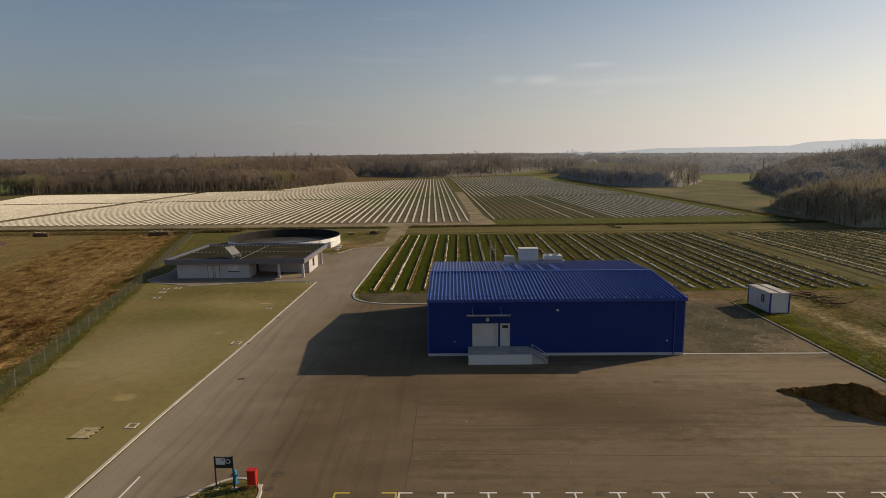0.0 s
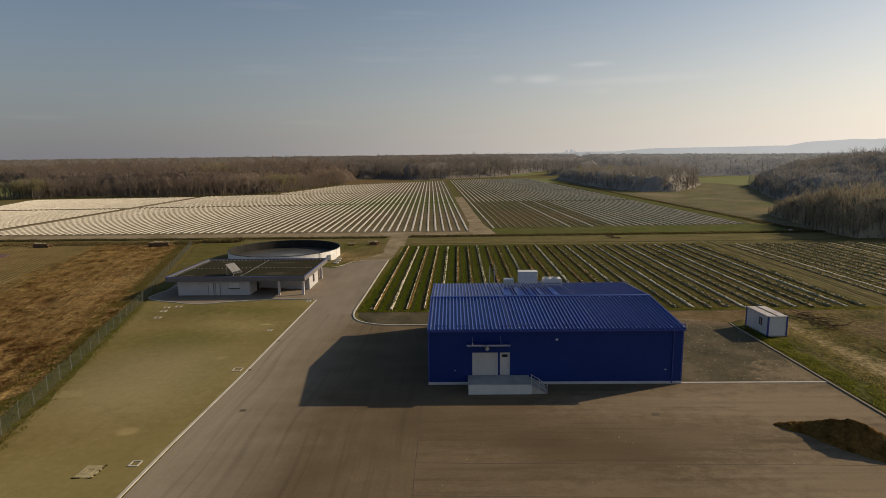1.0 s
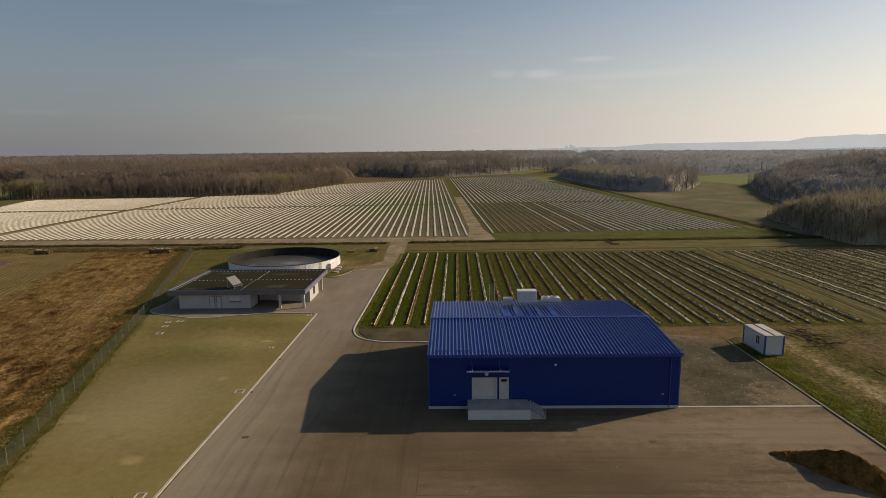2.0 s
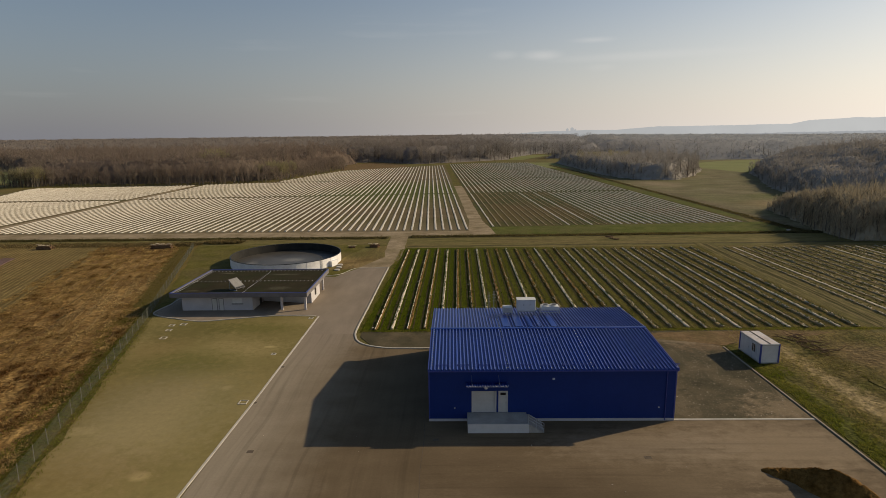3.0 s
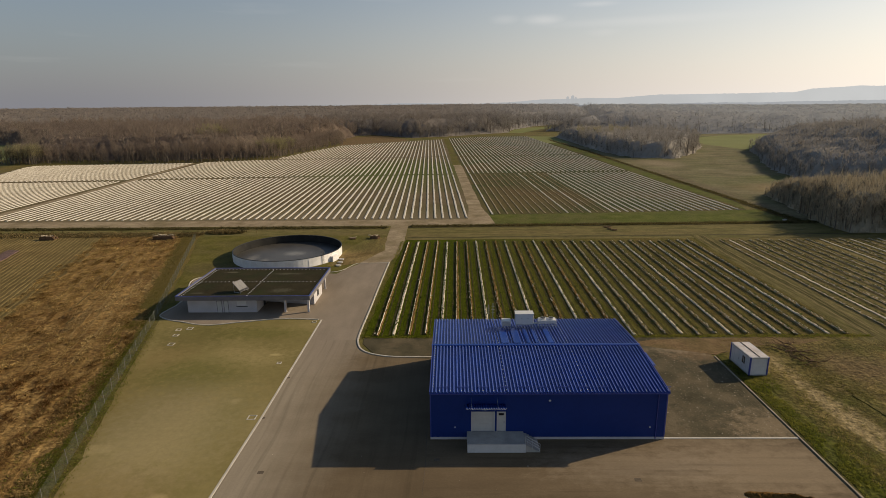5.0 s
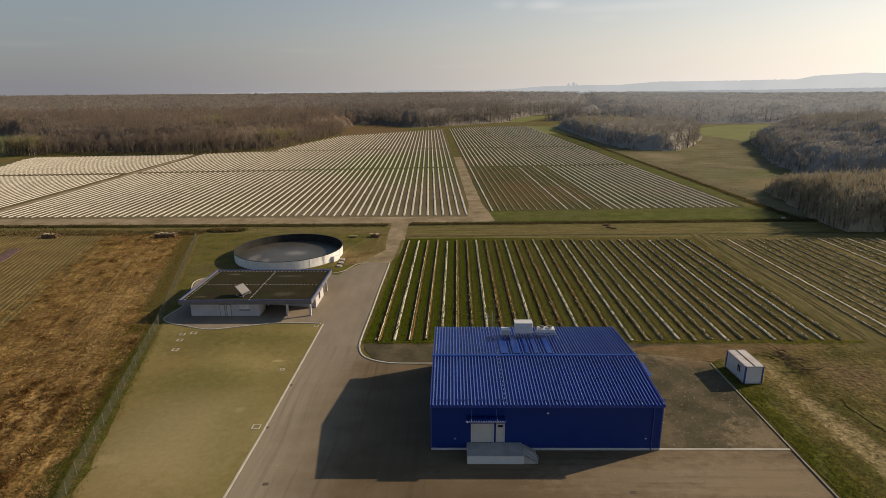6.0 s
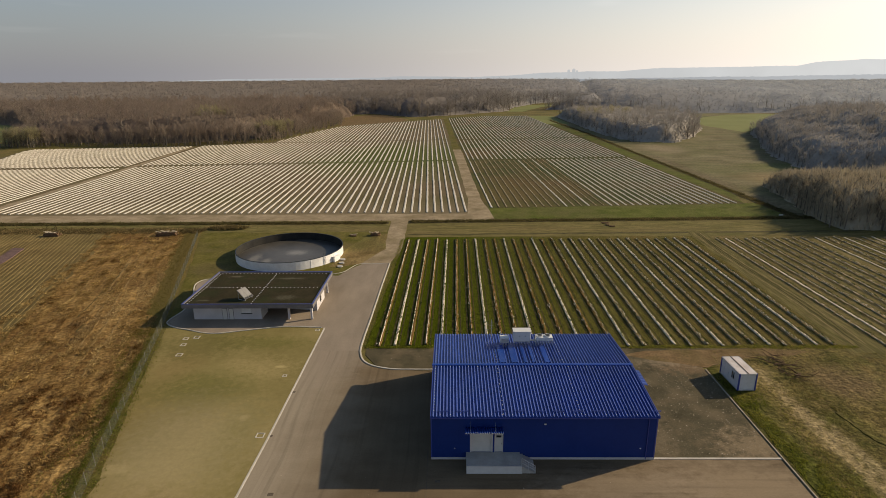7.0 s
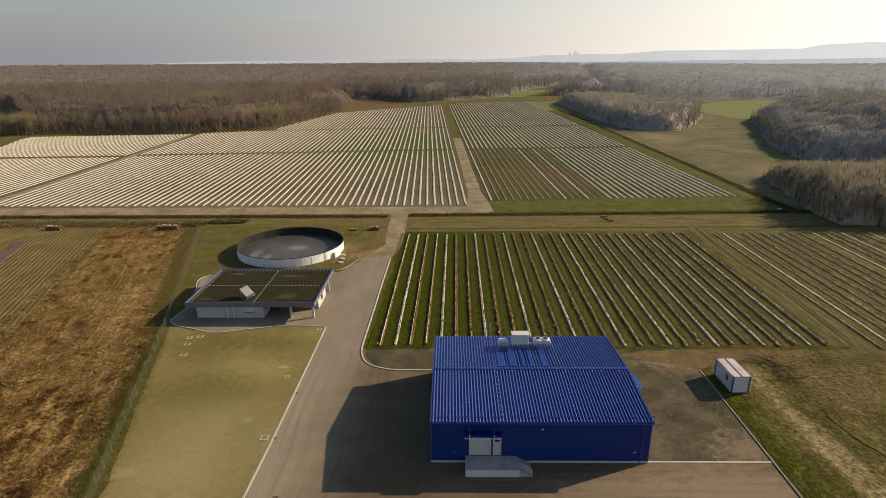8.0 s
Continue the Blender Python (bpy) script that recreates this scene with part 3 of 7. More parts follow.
# ---- ground ----
def land_rise(x, y):
    """The land swells gently under the far woods."""
    t = max(0.0, min(1.0, (y - 760) / 640))
    side = 1 - .75 * max(0.0, min(1.0, (x - 150) / 700))
    return 11.5 * t * t * (3 - 2 * t) * side


def plain():
    bm = bmesh.new()
    n, half = 60, 4800.0
    grid = [[None] * (n + 1) for _ in range(n + 1)]
    for i in range(n + 1):
        for j in range(n + 1):
            u, v = i / n * 2 - 1, j / n * 2 - 1
            grid[i][j] = bm.verts.new((half * u * abs(u) ** 1.5, half * v * abs(v) ** 1.5 + 200, 0))
            c = grid[i][j].co
            c.z = (land_rise(c.x, c.y) if c.y < 1900 else 0) - 2.3e-6 * max(0.0, math.hypot(c.x, c.y) - 1500) ** 2
    for i in range(n):
        for j in range(n):
            bm.faces.new((grid[i][j], grid[i + 1][j], grid[i + 1][j + 1], grid[i][j + 1]))
    return solid("ground", bm, M_GROUND, "flat meadow of dull green and straw-coloured winter grass", "ground", kind="structure")


plain()


def fence_x(y):
    return -49.0 - 0.285 * (y - 91) if y < 91 else -49.0 - 0.325 * (y - 91)


def skew_near(x, y):
    return x + 0.0095 * (y - 83.7)


def skew_far(x, y):
    return x - 0.037 * (y - 174)


zone("weed_field", [(fence_x(1) - 27, 1), (fence_x(1) - 2.2, 1), (fence_x(91) - 2.4, 91), (fence_x(105) - 4.8, 105), (fence_x(155) - 4.6, 155), (fence_x(155) - 24, 155), (fence_x(91) - 25, 91)], 0.06, M_WEEDS,
     "fallow strip of rust-brown dead weeds", "field", step=1.5, wobble=1.2, turn=16)
zone("tilled_field", [(-260, 1), (fence_x(1) - 26, 1), (fence_x(91) - 24, 91), (fence_x(155) - 23, 155), (-260, 152)], 0.05, M_TILLED,
     "tilled field of brown soil and straw", "field", turn=16)
zone("heather_strip", [(-110, 138), (-107, 137), (-103, 123), (-106, 123)], 0.2, M_VIOLET, "strip of violet-brown soil in a tilled field", "field", wobble=.6)
zone("verge", [(fence_x(1) - 2.6, 1), (fence_x(1) + .5, 1), (fence_x(91) + 0.3, 91), (fence_x(91) - 2.6, 91)], 0.05, M_VERGE,
     "strip of rough grass under a wire fence", "grass", step=1.2, wobble=1.1)
zone("verge_back", [(fence_x(91) - 3.2, 91), (fence_x(91) + 0.4, 91), (fence_x(155) + .6, 155), (fence_x(155) - 5.4, 155), (fence_x(105) - 5.4, 105)], 0.05, M_VERGE,
     "strip of rough grass behind the low pavilion", "grass", step=1.2, wobble=1.1)
zone("lawn", [(fence_x(1) + .3, 1), (-21.5, 1), (-21.5, 44), (-21.15, 60), (-20.95, 90.4), (-28.6, 90.6), (-34, 89.3), (-38.5, 88.0), (-43.9, 89.3), (fence_x(90) + 0.4, 91)], 0.04, M_LAWN,
     "mossy yellow-green gravel lawn", "lawn", wobble=0.15)
zone("yard", [(-1.9, -20), (37.3, -20), (37.3, 56.05), (23.4, 56.05), (23.4, 58), (-1.9, 58)], 0.03, M_YARD,
     "wide worn brown-grey asphalt yard", "asphalt", wobble=0.0)
zone("yard_west", [(-21.2, -20), (-1.9, -20), (-1.9, 57.9), (-1.4, 57.9), (-1.4, 76.1), (-8, 76.25), (-10.6, 77.1), (-12.3, 78.6), (-13.2, 80.7), (-13.5, 82), (-21.2, 82)], 0.03, M_YARDWEST,
     "worn brown-grey asphalt with tyre marks", "asphalt", wobble=0.0)
for k, (x0, x1, y, w) in enumerate(((-1.9, 37, 41.5, .07), (-1.9, 37, 37.4, .06))):
    zone("asphalt_seam", [(x0, y), (x1, y - .6), (x1, y - .6 + w), (x0, y + w)], 0.033, M_SEAM, "thin dark joint in asphalt", "joint", step=1.0, wobble=0.05, depth=.01)
for x0, x1, y0, y1, w in ((-1.95, -2.0, 30, 57.8, .05),):
    zone("asphalt_seam", [(x0, y0), (x0 + w, y0), (x1 + w, y1), (x1, y1)], 0.033, M_SEAM, "thin dark joint in asphalt", "joint", step=1.0, wobble=0.12, depth=.01)
zone("road", [(-21.2, 82.0), (-13.5, 82.0), (-13.3, 125), (-20.3, 124.4), (-21.9, 120.5), (-23.6, 116.5), (-23.6, 90.4), (-21.2, 90.4)], 0.03, M_ROAD,
     "pale worn asphalt lane", "road", wobble=0.0)
zone("gravel_strip", [(-12.6, 80.5), (-10.5, 77.3), (-8, 76.3), (-1.7, 75.3), (23.4, 75.3), (37.4, 77), (52, 79), (50, 83.0), (-12.6, 82.9)], 0.05, M_GRAVEL,
     "compacted dark gravel strip behind the hall", "gravel", wobble=0.35)
zone("gravel_yard", [(23.1, 56.3), (37.3, 56.3), (37.3, 77), (23.1, 77)], 0.042, M_GRAVEL, "dark stony gravel beside the hall", "gravel", wobble=0.05)
zone("near_field", [(-12.9, 82.9), (61.5, 82.5), (66.5, 146.5), (-11.2, 146.5)], 0.055, M_CROP, "crop field with green grass between its rows", "field", wobble=0.5)
zone("side_field", [(66.5, 80), (130, 76), (118, 146), (68, 146.5)], 0.058, M_SIDECROP, "crop field with weedy rows", "field", wobble=0.6)
zone("field_track", [(61.4, 80), (67.6, 78), (68.2, 143), (69.6, 151), (64.4, 151), (62.8, 120)], 0.062, M_RUTS, "rutted grass track between crop fields", "track", wobble=0.5)
zone("dry_meadow", [(38.0, -20), (260, -20), (160, 80), (64, 84), (51, 83), (38.0, 76.5)], 0.052, M_DRYMEADOW, "dry golden-brown meadow with green and straw streaks", "meadow", wobble=0.8)
zone("bare_earth", [(27, 80.2), (31, 78.6), (34.5, 77.8), (38, 76.6), (41, 78.4), (47, 80.2), (52, 79.6), (56, 81.2), (50, 82.6), (40, 82.2), (31, 81.8)], 0.057, M_EARTH, "bare red-brown earth by the crop rows", "ground", step=1.0, wobble=.7)
zone("dirt_path", [(-20.0, 124.5), (-13.4, 125.1), (-11.3, 136), (-11.6, 150), (-12.0, 166), (-17.0, 166), (-16.4, 150), (-15.6, 136)], 0.046, M_DIRT,
     "pale dirt path from the lane to the fields", "path", wobble=0.35)
zone("tank_grass", [(fence_x(91) + 0.5, 92), (-48.8, 98), (-52.3, 112), (-49, 115), (-28, 117.5), (-23, 119), (-20, 124), (-15, 137), (-16.5, 152), (fence_x(152) + 0.8, 152)], 0.032, M_EDGE,
     "short green grass round the round tank", "grass", wobble=0.4)
zone("grass_strip", [(-11, 146.5), (112, 147), (112, 164), (-11.8, 161)], 0.028, M_STRIP, "olive-brown grass strip between fields", "grass", wobble=0.4)
zone("grass_strip_west", [(-260, 156), (-70, 152), (-17, 151), (-17, 161), (-260, 161)], 0.028, M_STRIP, "olive-brown grass strip between fields", "grass", wobble=0.4)
zone("tank_dirt", [(-27, 122), (-20.2, 124.4), (-15.0, 136), (-16.2, 150), (-22, 147), (-25, 138)], 0.038, M_GOLD, "bare dry earth beside the round tank", "ground", wobble=0.8)
zone("headland", [(-150, 164.0), (9, 164.5), (9, 175), (-150, 175.5)], 0.045, M_DIRT, "dry dirt headland", "track", wobble=0.5)
zone("field_edge", [(9, 164.5), (112, 167.5), (101, 186), (12.5, 180)], 0.047, M_MARGIN, "bright green grass headland", "grass", wobble=0.6)
zone("ditch", [(-260, 160.6), (-17.5, 160.8), (-17.5, 163.3), (-260, 163.8)], 0.04, M_DITCH, "overgrown dark drainage ditch", "ditch", wobble=0.5)
zone("ditch_east", [(-11.7, 161.2), (108, 164.2), (108, 166.8), (-11.7, 163.6)], 0.04, M_DITCH, "overgrown dark drainage ditch", "ditch", wobble=0.5)
zone("ditch_bank", [(-11.0, 148.5), (112, 150.3), (112, 151.5), (-11.0, 149.5)], 0.041, M_DITCH, "shallow dark furrow in the grass", "ditch", wobble=0.3)
zone("field_bank", [(-260, 152.5), (fence_x(155) - 1, 153), (fence_x(155) - 1, 156.5), (-260, 157)], 0.07, M_STRIP, "low weedy bank at the field's end", "bank", wobble=0.7)
zone("tunnel_field", [(-146, 172.5), (8.8, 173), (6.5, 240), (-3, 490), (-6.5, 568), (-49, 534), (-94, 493), (-105, 438), (-113.5, 390), (-118, 373), (-158, 357), (-150, 260)], 0.05, M_FARCROP,
     "field of bare brown soil under white rows", "field", wobble=0.8)
zone("west_track", [(-150.6, 172.5), (-145.9, 172.5), (-150, 270), (-157.8, 352), (-160.2, 352), (-154.1, 270)], 0.044, M_DIRT, "dirt track between white rows", "track", wobble=0.4)
zone("west_field", [(-150.5, 172.5), (-300, 172.5), (-232, 269), (-243, 303), (-256, 345), (-160, 356), (-154, 270)], 0.05, M_FARCROP, "field of bare brown soil under white rows", "field", wobble=0.8)
zone("east_field", [(10.6, 180), (97, 185), (92, 290), (91, 381), (85, 540), (76, 604), (37, 606), (-2, 582), (4.2, 382), (7.8, 286)], 0.05, M_FARGREEN,
     "weedy brown and green field under sparse rows", "field", wobble=0.8)
zone("centre_track", [(5.6, 163), (14.0, 163), (12.6, 180), (11.2, 193.5), (8.1, 286), (6.6, 330), (2.0, 330), (3.6, 286), (6.6, 193.5)], 0.054, M_DIRT,
     "dirt track between two fields", "track", wobble=0.3)
zone("centre_track_far", [(1.6, 330), (6.6, 330), (4.2, 382), (-1.8, 580), (-6.5, 568), (.3, 382)], 0.054, M_EDGE, "grassy track between two fields", "track", wobble=0.6)
zone("far_brown_field", [(-98, 505), (-108, 594), (-86, 644), (-62, 616), (-40, 560), (-44, 541), (-94, 496)], 0.055, M_EARTH, "strip of red-brown ploughed soil before the wood", "field", wobble=2)
zone("field_margin", [(97, 186), (101, 200), (99.8, 267), (98.4, 333), (97.6, 415), (92, 536), (85, 540), (91, 381), (92, 290)], 0.049, M_MARGIN, "grassy margin between rows and ditch", "grass", wobble=0.5)
zone("golden_meadow", [(104.2, 166.5), (103.4, 219), (102.3, 267), (101, 333), (100, 415), (94.5, 536), (92, 575), (150, 660), (330, 650), (420, 540), (230, 400), (205, 330), (190, 262), (140, 240), (125, 200), (112, 170)], 0.053, M_MEADOW, "brown dry meadow by the wood", "meadow", wobble=2)
zone("green_field", [(207, 470), (213, 420), (226, 432), (330, 556), (330, 606), (282, 596), (238, 558), (213, 508)], 0.06, M_GREEN, "bright green young crop", "field", wobble=2)
zone("green_field_back", [(80, 604), (84, 503), (104, 496), (105, 598)], 0.06, M_GREEN, "strip of green young crop", "field", wobble=2)
zone("green_field_west", [(-300, 388), (-311, 410), (-388, 512), (-430, 560), (-520, 545), (-345, 388)], 0.06, M_GREEN, "bright green young crop", "field", wobble=1)
zone("boundary_ditch", [(101, 166), (103.8, 166), (103, 219), (102, 267), (100.6, 333), (99.8, 415), (94.2, 536), (91.8, 536), (97.4, 415), (98.2, 333), (99.6, 267), (100.6, 219)], 0.066, M_DITCH, "dark hedge ditch along the field's edge", "ditch", wobble=0.6)


# ---- kerbs and paving ----
def kerb(name, line, label, width=0.28, top=0.14, material=M_KERB):
    bm = bmesh.new()
    rows = []
    for k, p in enumerate(line):
        a, b = Vector((*line[max(0, k - 1)], 0)), Vector((*line[min(len(line) - 1, k + 1)], 0))
        d = (b - a).normalized()
        side = Vector((-d.y, d.x, 0)) * width / 2
        q = Vector((*p, 0))
        rows.append([bm.verts.new(v) for v in (q - side + Vector((0, 0, -0.2)), q - side + Vector((0, 0, top - .03)), q - side * .8 + Vector((0, 0, top)),
                                               q + side * .8 + Vector((0, 0, top)), q + side + Vector((0, 0, top - .03)), q + side + Vector((0, 0, -0.2)))])
    for a, b in zip(rows, rows[1:]):
        for i in range(5):
            bm.faces.new((a[i], b[i], b[i + 1], a[i + 1]))
    bm.faces.new(rows[0][::-1])
    bm.faces.new(rows[-1])
    return solid(name, bm, material, label, "kerb", kind="structure")


def smooth_line(points, n=6):
    """A Catmull-Rom line through the points."""
    pts = [Vector((*p, 0)) for p in points]
    pts = [2 * pts[0] - pts[1]] + pts + [2 * pts[-1] - pts[-2]]
    out = []
    for k in range(1, len(pts) - 2):
        p0, p1, p2, p3 = pts[k - 1:k + 3]
        for i in range(n):
            t = i / n
            q = 0.5 * (2 * p1 + (p2 - p0) * t + (2 * p0 - 5 * p1 + 4 * p2 - p3) * t * t + (3 * p1 - p0 - 3 * p2 + p3) * t ** 3)
            out.append((q.x, q.y))
    out.append((pts[-2].x, pts[-2].y))
    return out


kerb("kerb_lawn", [(float(np.interp(18 + 2 * k, (44, 60, 90), (-21.47, -21.12, -20.92))), 18 + k * 2.0) for k in range(-19, 36)] + [(-20.92, 90.4)], "flush pale concrete edging between lawn and lane", 0.27, 0.06)
kerb("kerb_corner", smooth_line([(-13.3, 125), (-13.45, 110), (-13.5, 95), (-13.6, 84), (-13.2, 80.6), (-12.3, 78.5), (-10.6, 77.1), (-8, 76.25), (-5, 76.1), (-1.75, 76.1)]),
     "curved pale concrete kerb round the crop field", 0.26, 0.13)
kerb("kerb_apron", smooth_line([(-48.6, 97.5), (-49.2, 94), (-48.8, 92.2), (-46.6, 90.6), (-43.9, 89.7), (-41.2, 88.6), (-38.5, 88.3), (-34.1, 89.5), (-28.6, 90.8), (-24, 90.8), (-21.4, 90.5)]),
     "curving pale kerb round the pavilion's paving", 0.2, 0.12)
kerb("kerb_back", smooth_line([(-46.5, 111.5), (-49.3, 114.6), (-51.6, 114.2), (-52.3, 112.0), (-51.5, 109.0), (-49, 103), (-48.6, 97.5)]),
     "curving pale kerb behind the pavilion", 0.2, 0.12)
kerb("kerb_tank", smooth_line([(-29, 117.0), (-25.5, 117.6), (-22.8, 119.2), (-20.5, 124.2), (-17, 124.6), (-13.3, 125)]), "pale kerb at the lane's end", 0.16, 0.08)
kerb("kerb_east", [(37.5, 18 + k * 2.0) for k in range(-19, 30)], "long weathered concrete kerb between yard and meadow", 0.2, 0.14, M_DULLKERB)
kerb("kerb_cross", [(23.2, 56.15), (30, 56.15), (37.35, 56.15)], "straight pale concrete kerb between yard and gravel", 0.3, 0.08)
zone("apron", smooth_line([(-48.6, 98), (-49.1, 94), (-48.7, 92.3), (-46.6, 90.8), (-43.9, 89.9), (-41.2, 88.8), (-38.5, 88.5), (-34.1, 89.7), (-28.6, 91.0), (-24, 91.0)]) +
     [(-23.6, 91), (-23.6, 116.5), (-28, 117.2), (-46, 111.3), (-49.3, 114.3), (-51.4, 114), (-52.1, 112), (-51.2, 109)], 0.05, M_ROAD,
     "grey paving round the pavilion", "paving", wobble=0.0)


# ---- blue hall ----
def hall():
    h = thing("processing_hall", (-1.55, 56, 0), "long blue metal-clad hall with a low ribbed gable roof", "building")
    w, d, e, r, t = 24.7, 19.6, 5.62, 6.3, 0.25
    # front wall, pieced round its two openings
    bm = bmesh.new()
    xs, zs = (0, 4.3, 6.8, 7.0, 7.95, w), (.3, .95, 3.3, e)
    full = [[not (k == 1 and i in (1, 3)) for k in range(3)] for i in range(5)]
    grid = {(i, k, y): bm.verts.new((x, y, z)) for i, x in enumerate(xs) for k, z in enumerate(zs) for y in (0, t)}
    for i in range(5):
        for k in range(3):
            if not full[i][k]:
                continue
            for y in (0, t):
                bm.faces.new((grid[i, k, y], grid[i + 1, k, y], grid[i + 1, k + 1, y], grid[i, k + 1, y]))
            for di, dk, a, b in ((-1, 0, (i, k), (i, k + 1)), (1, 0, (i + 1, k), (i + 1, k + 1)), (0, -1, (i, k), (i + 1, k)), (0, 1, (i, k + 1), (i + 1, k + 1))):
                if not (0 <= i + di < 5 and 0 <= k + dk < 3 and full[i + di][k + dk]):
                    bm.faces.new((grid[(*a, 0)], grid[(*b, 0)], grid[(*b, t)], grid[(*a, t)]))
    part("front_wall", bm, M_BLUEWALL, h)
    box_part("back_wall", (0, w, d - t, d, .3, e), M_BLUEWALL, h)
    for name, x0 in (("side_wall", 0), ("side_wall", w - t)):
        bm = bmesh.new()
        v = []
        for x in (x0, x0 + t):
            v.append([bm.verts.new((x, y, z)) for y, z in ((t, .3), (d - t, .3), (d - t, e), (d / 2, r - 0.05), (t, e))])
        bm.faces.new(v[0])
        bm.faces.new(v[1])
        for k in range(5):
            bm.faces.new((v[0][k], v[0][(k + 1) % 5], v[1][(k + 1) % 5], v[1][k]))
        part(name, bm, M_BLUEWALL, h)
    box_part("floor_slab", (0.05, w - 0.05, 0.05, d - 0.05, -0.1, 0.9), M_CONC, h)
    box_part("plinth", (-.03, w + .03, -.03, d + .03, -0.1, 0.3), M_WHITE, h, "pale concrete plinth")
    # wall panel joints as thin proud cover strips
    for x in (0.75, w - 1.0):
        box_part("cover_strip", (x, x + .06, -0.025, 0.0, .3, e), M_BLUEWALL, h)
    for x, x1 in ((-.03, 0.09), (w - .09, w + .03)):
        box_part("corner_trim", (x, x1, -.03, .09, .3, e), M_TRIM, h)
    # roof: ribbed sheets on two slopes, three ribs each
    run, over = d / 2, 0.4
    slope = (r - e) / run
    cover = w / 22
    rib = cover / 3
    for back in (0, 1):
        # each rib: a pan, a steep west flank, a narrow crest and a long east flank
        sheet = bmesh.new()
        prof = []
        for k in range(3):
            x = k * rib
            prof += [(x, 0), (x + .15, 0), (x + .18, .135), (x + .225, .135)]
        prof += [(cover, 0)]
        if back:
            prof = [(cover - x, z) for x, z in prof[::-1]]
        lo = [[sheet.verts.new((x, y, z + zz)) for x, zz in prof] for y, z in ((-over, -over * slope), (run, run * slope))]
        for k in range(len(prof) - 1):
            sheet.faces.new((lo[0][k], lo[0][k + 1], lo[1][k + 1], lo[1][k]))
        base = [[sheet.verts.new((x, y, z - 0.1)) for x in (0, cover)] for y, z in ((-over, -over * slope), (run, run * slope))]
        sheet.faces.new((base[0][0], base[1][0], base[1][1], base[0][1]))
        sheet.faces.new([base[0][0], base[0][1]] + lo[0][::-1])
        me = finish("roof_sheet", sheet, M_BLUEROOF)
        for k in range(22):
            ob = new("roof_sheet", me)
            ob.parent = h
            ob.matrix_local = pose(k * cover, 0, e + .1) if not back else pose((k + 1) * cover, d, e + .1, 0, 0, 180)
    bm = bmesh.new()
    for s in (-1, 1):
        a = [bm.verts.new((x, run + yy * s, r + zz)) for x in (-.12, w + .12) for yy, zz in ((0, .26), (.22, .24), (.24, .1))]
        bm.faces.new((a[0], a[1], a[4], a[3]))
        bm.faces.new((a[1], a[2], a[5], a[4]))
    part("ridge_cap", bm, M_BLUEROOF, h)
    for y in (-over - .06, d + over - .06):
        bm = bmesh.new()
        box(bm, -.05, w + .05, y, y + .12, e - .1, e + .02)
        part("gutter", bm, M_TRIM, h)
    for x in (-.055, w - .035):
        for s in (0, 1):
            bm = bmesh.new()
            ya, yb = (-over, run) if s == 0 else (d + over, run)
            bar(bm, (x + .045, ya, e + .08 - over * slope), (x + .045, yb, r + .1), .09, .3)
            part("verge_trim", bm, M_TRIM, h)
    # snow guards: short hooks above the eaves, and bright fixings along ridge and eaves
    for k in range(12):
        x = 0.7 + k * 2.1
        bm = bmesh.new()
        for z in (.12, .2):
            bar(bm, (x, .45, e + .1 + .45 * slope + z), (x + 1.3, .45, e + .1 + .45 * slope + z), .03, .03)
        for xx in (x + .1, x + 1.2):
            bar(bm, (xx, .45, e + .12), (xx, .45, e + .36), .03, .03)
        part("snow_guard", bm, M_TRIM, h)
    screw = bmesh.new()
    box(screw, -.03, .03, -.06, .06, 0, .05)
    sm = finish("fixing", screw, M_WHITEMETAL)
    spots = [(cover * (k + 1) - .1, run - .5) for k in range(22)] + [(cover * (k + 1) - .1, -.15) for k in range(22)] + [(.33, y * .55) for y in range(1, 36)] + \
            [(7.95, y * .8) for y in range(0, 25)] + [(16.35, y * .8) for y in range(0, 25)]
    for x, y in spots:
        ob = new("fixing", sm)
        ob.parent = h
        ob.location = (x, y, e + .19 + (y if y < run else d - y) * slope)
    # bare lighter sheets round the plant frames are plain trays
    for x, wide in ((8.35, .8), (9.85, .85), (11.5, .35), (12.5, .35), (14.1, .6)):
        bm = bmesh.new()
        box(bm, x, x + wide, 0, 5.6, 0, .03)
        ob = part("tray", bm, M_BLUEROOF, h)
        ob.matrix_local = pose(0, d / 2 + .5, e + .2 + (run - .5) * slope + .02, -math.degrees(math.atan(slope)))
    # doors
    gate = thing("roller_gate", (0, 0, 0), "", "")
    gate.name = "roller_gate"
    gate.parent = h
    for k in range(8):
        bm = bmesh.new()
        z = .95 + k * .29
        box(bm, 4.42, 6.68, .1, .15, z + .003, z + .287)
        part("slat", bm, M_DOOR, gate)
    bm = bmesh.new()
    for a in ((4.3, 4.42, .95, 3.3), (6.68, 6.8, .95, 3.3), (4.42, 6.68, 3.27, 3.3)):
        box(bm, a[0], a[1], -.03, .2, a[2], a[3])
    part("frame", bm, M_DOOR, gate)
    side = thing("door", (0, 0, 0), "", "")
    side.parent = h
    box_part("leaf", (7.06, 7.89, .08, .13, .97, 3.24), M_DOOR, side)
    box_part("window", (7.2, 7.75, .06, .078, 2.82, 3.08), M_GLASS, side)
    box_part("handle", (7.75, 7.79, .03, .06, 1.95, 2.1), M_DARK, side)
    bm = bmesh.new()
    for a in ((7.0, 7.06, .95, 3.3), (7.89, 7.95, .95, 3.3), (7.06, 7.89, 3.24, 3.3)):
        box(bm, a[0], a[1], -.03, .2, a[2], a[3])
    part("frame", bm, M_DOOR, side)
    # awning over the gate
    aw = thing("awning", (0, 0, 0), "", "")
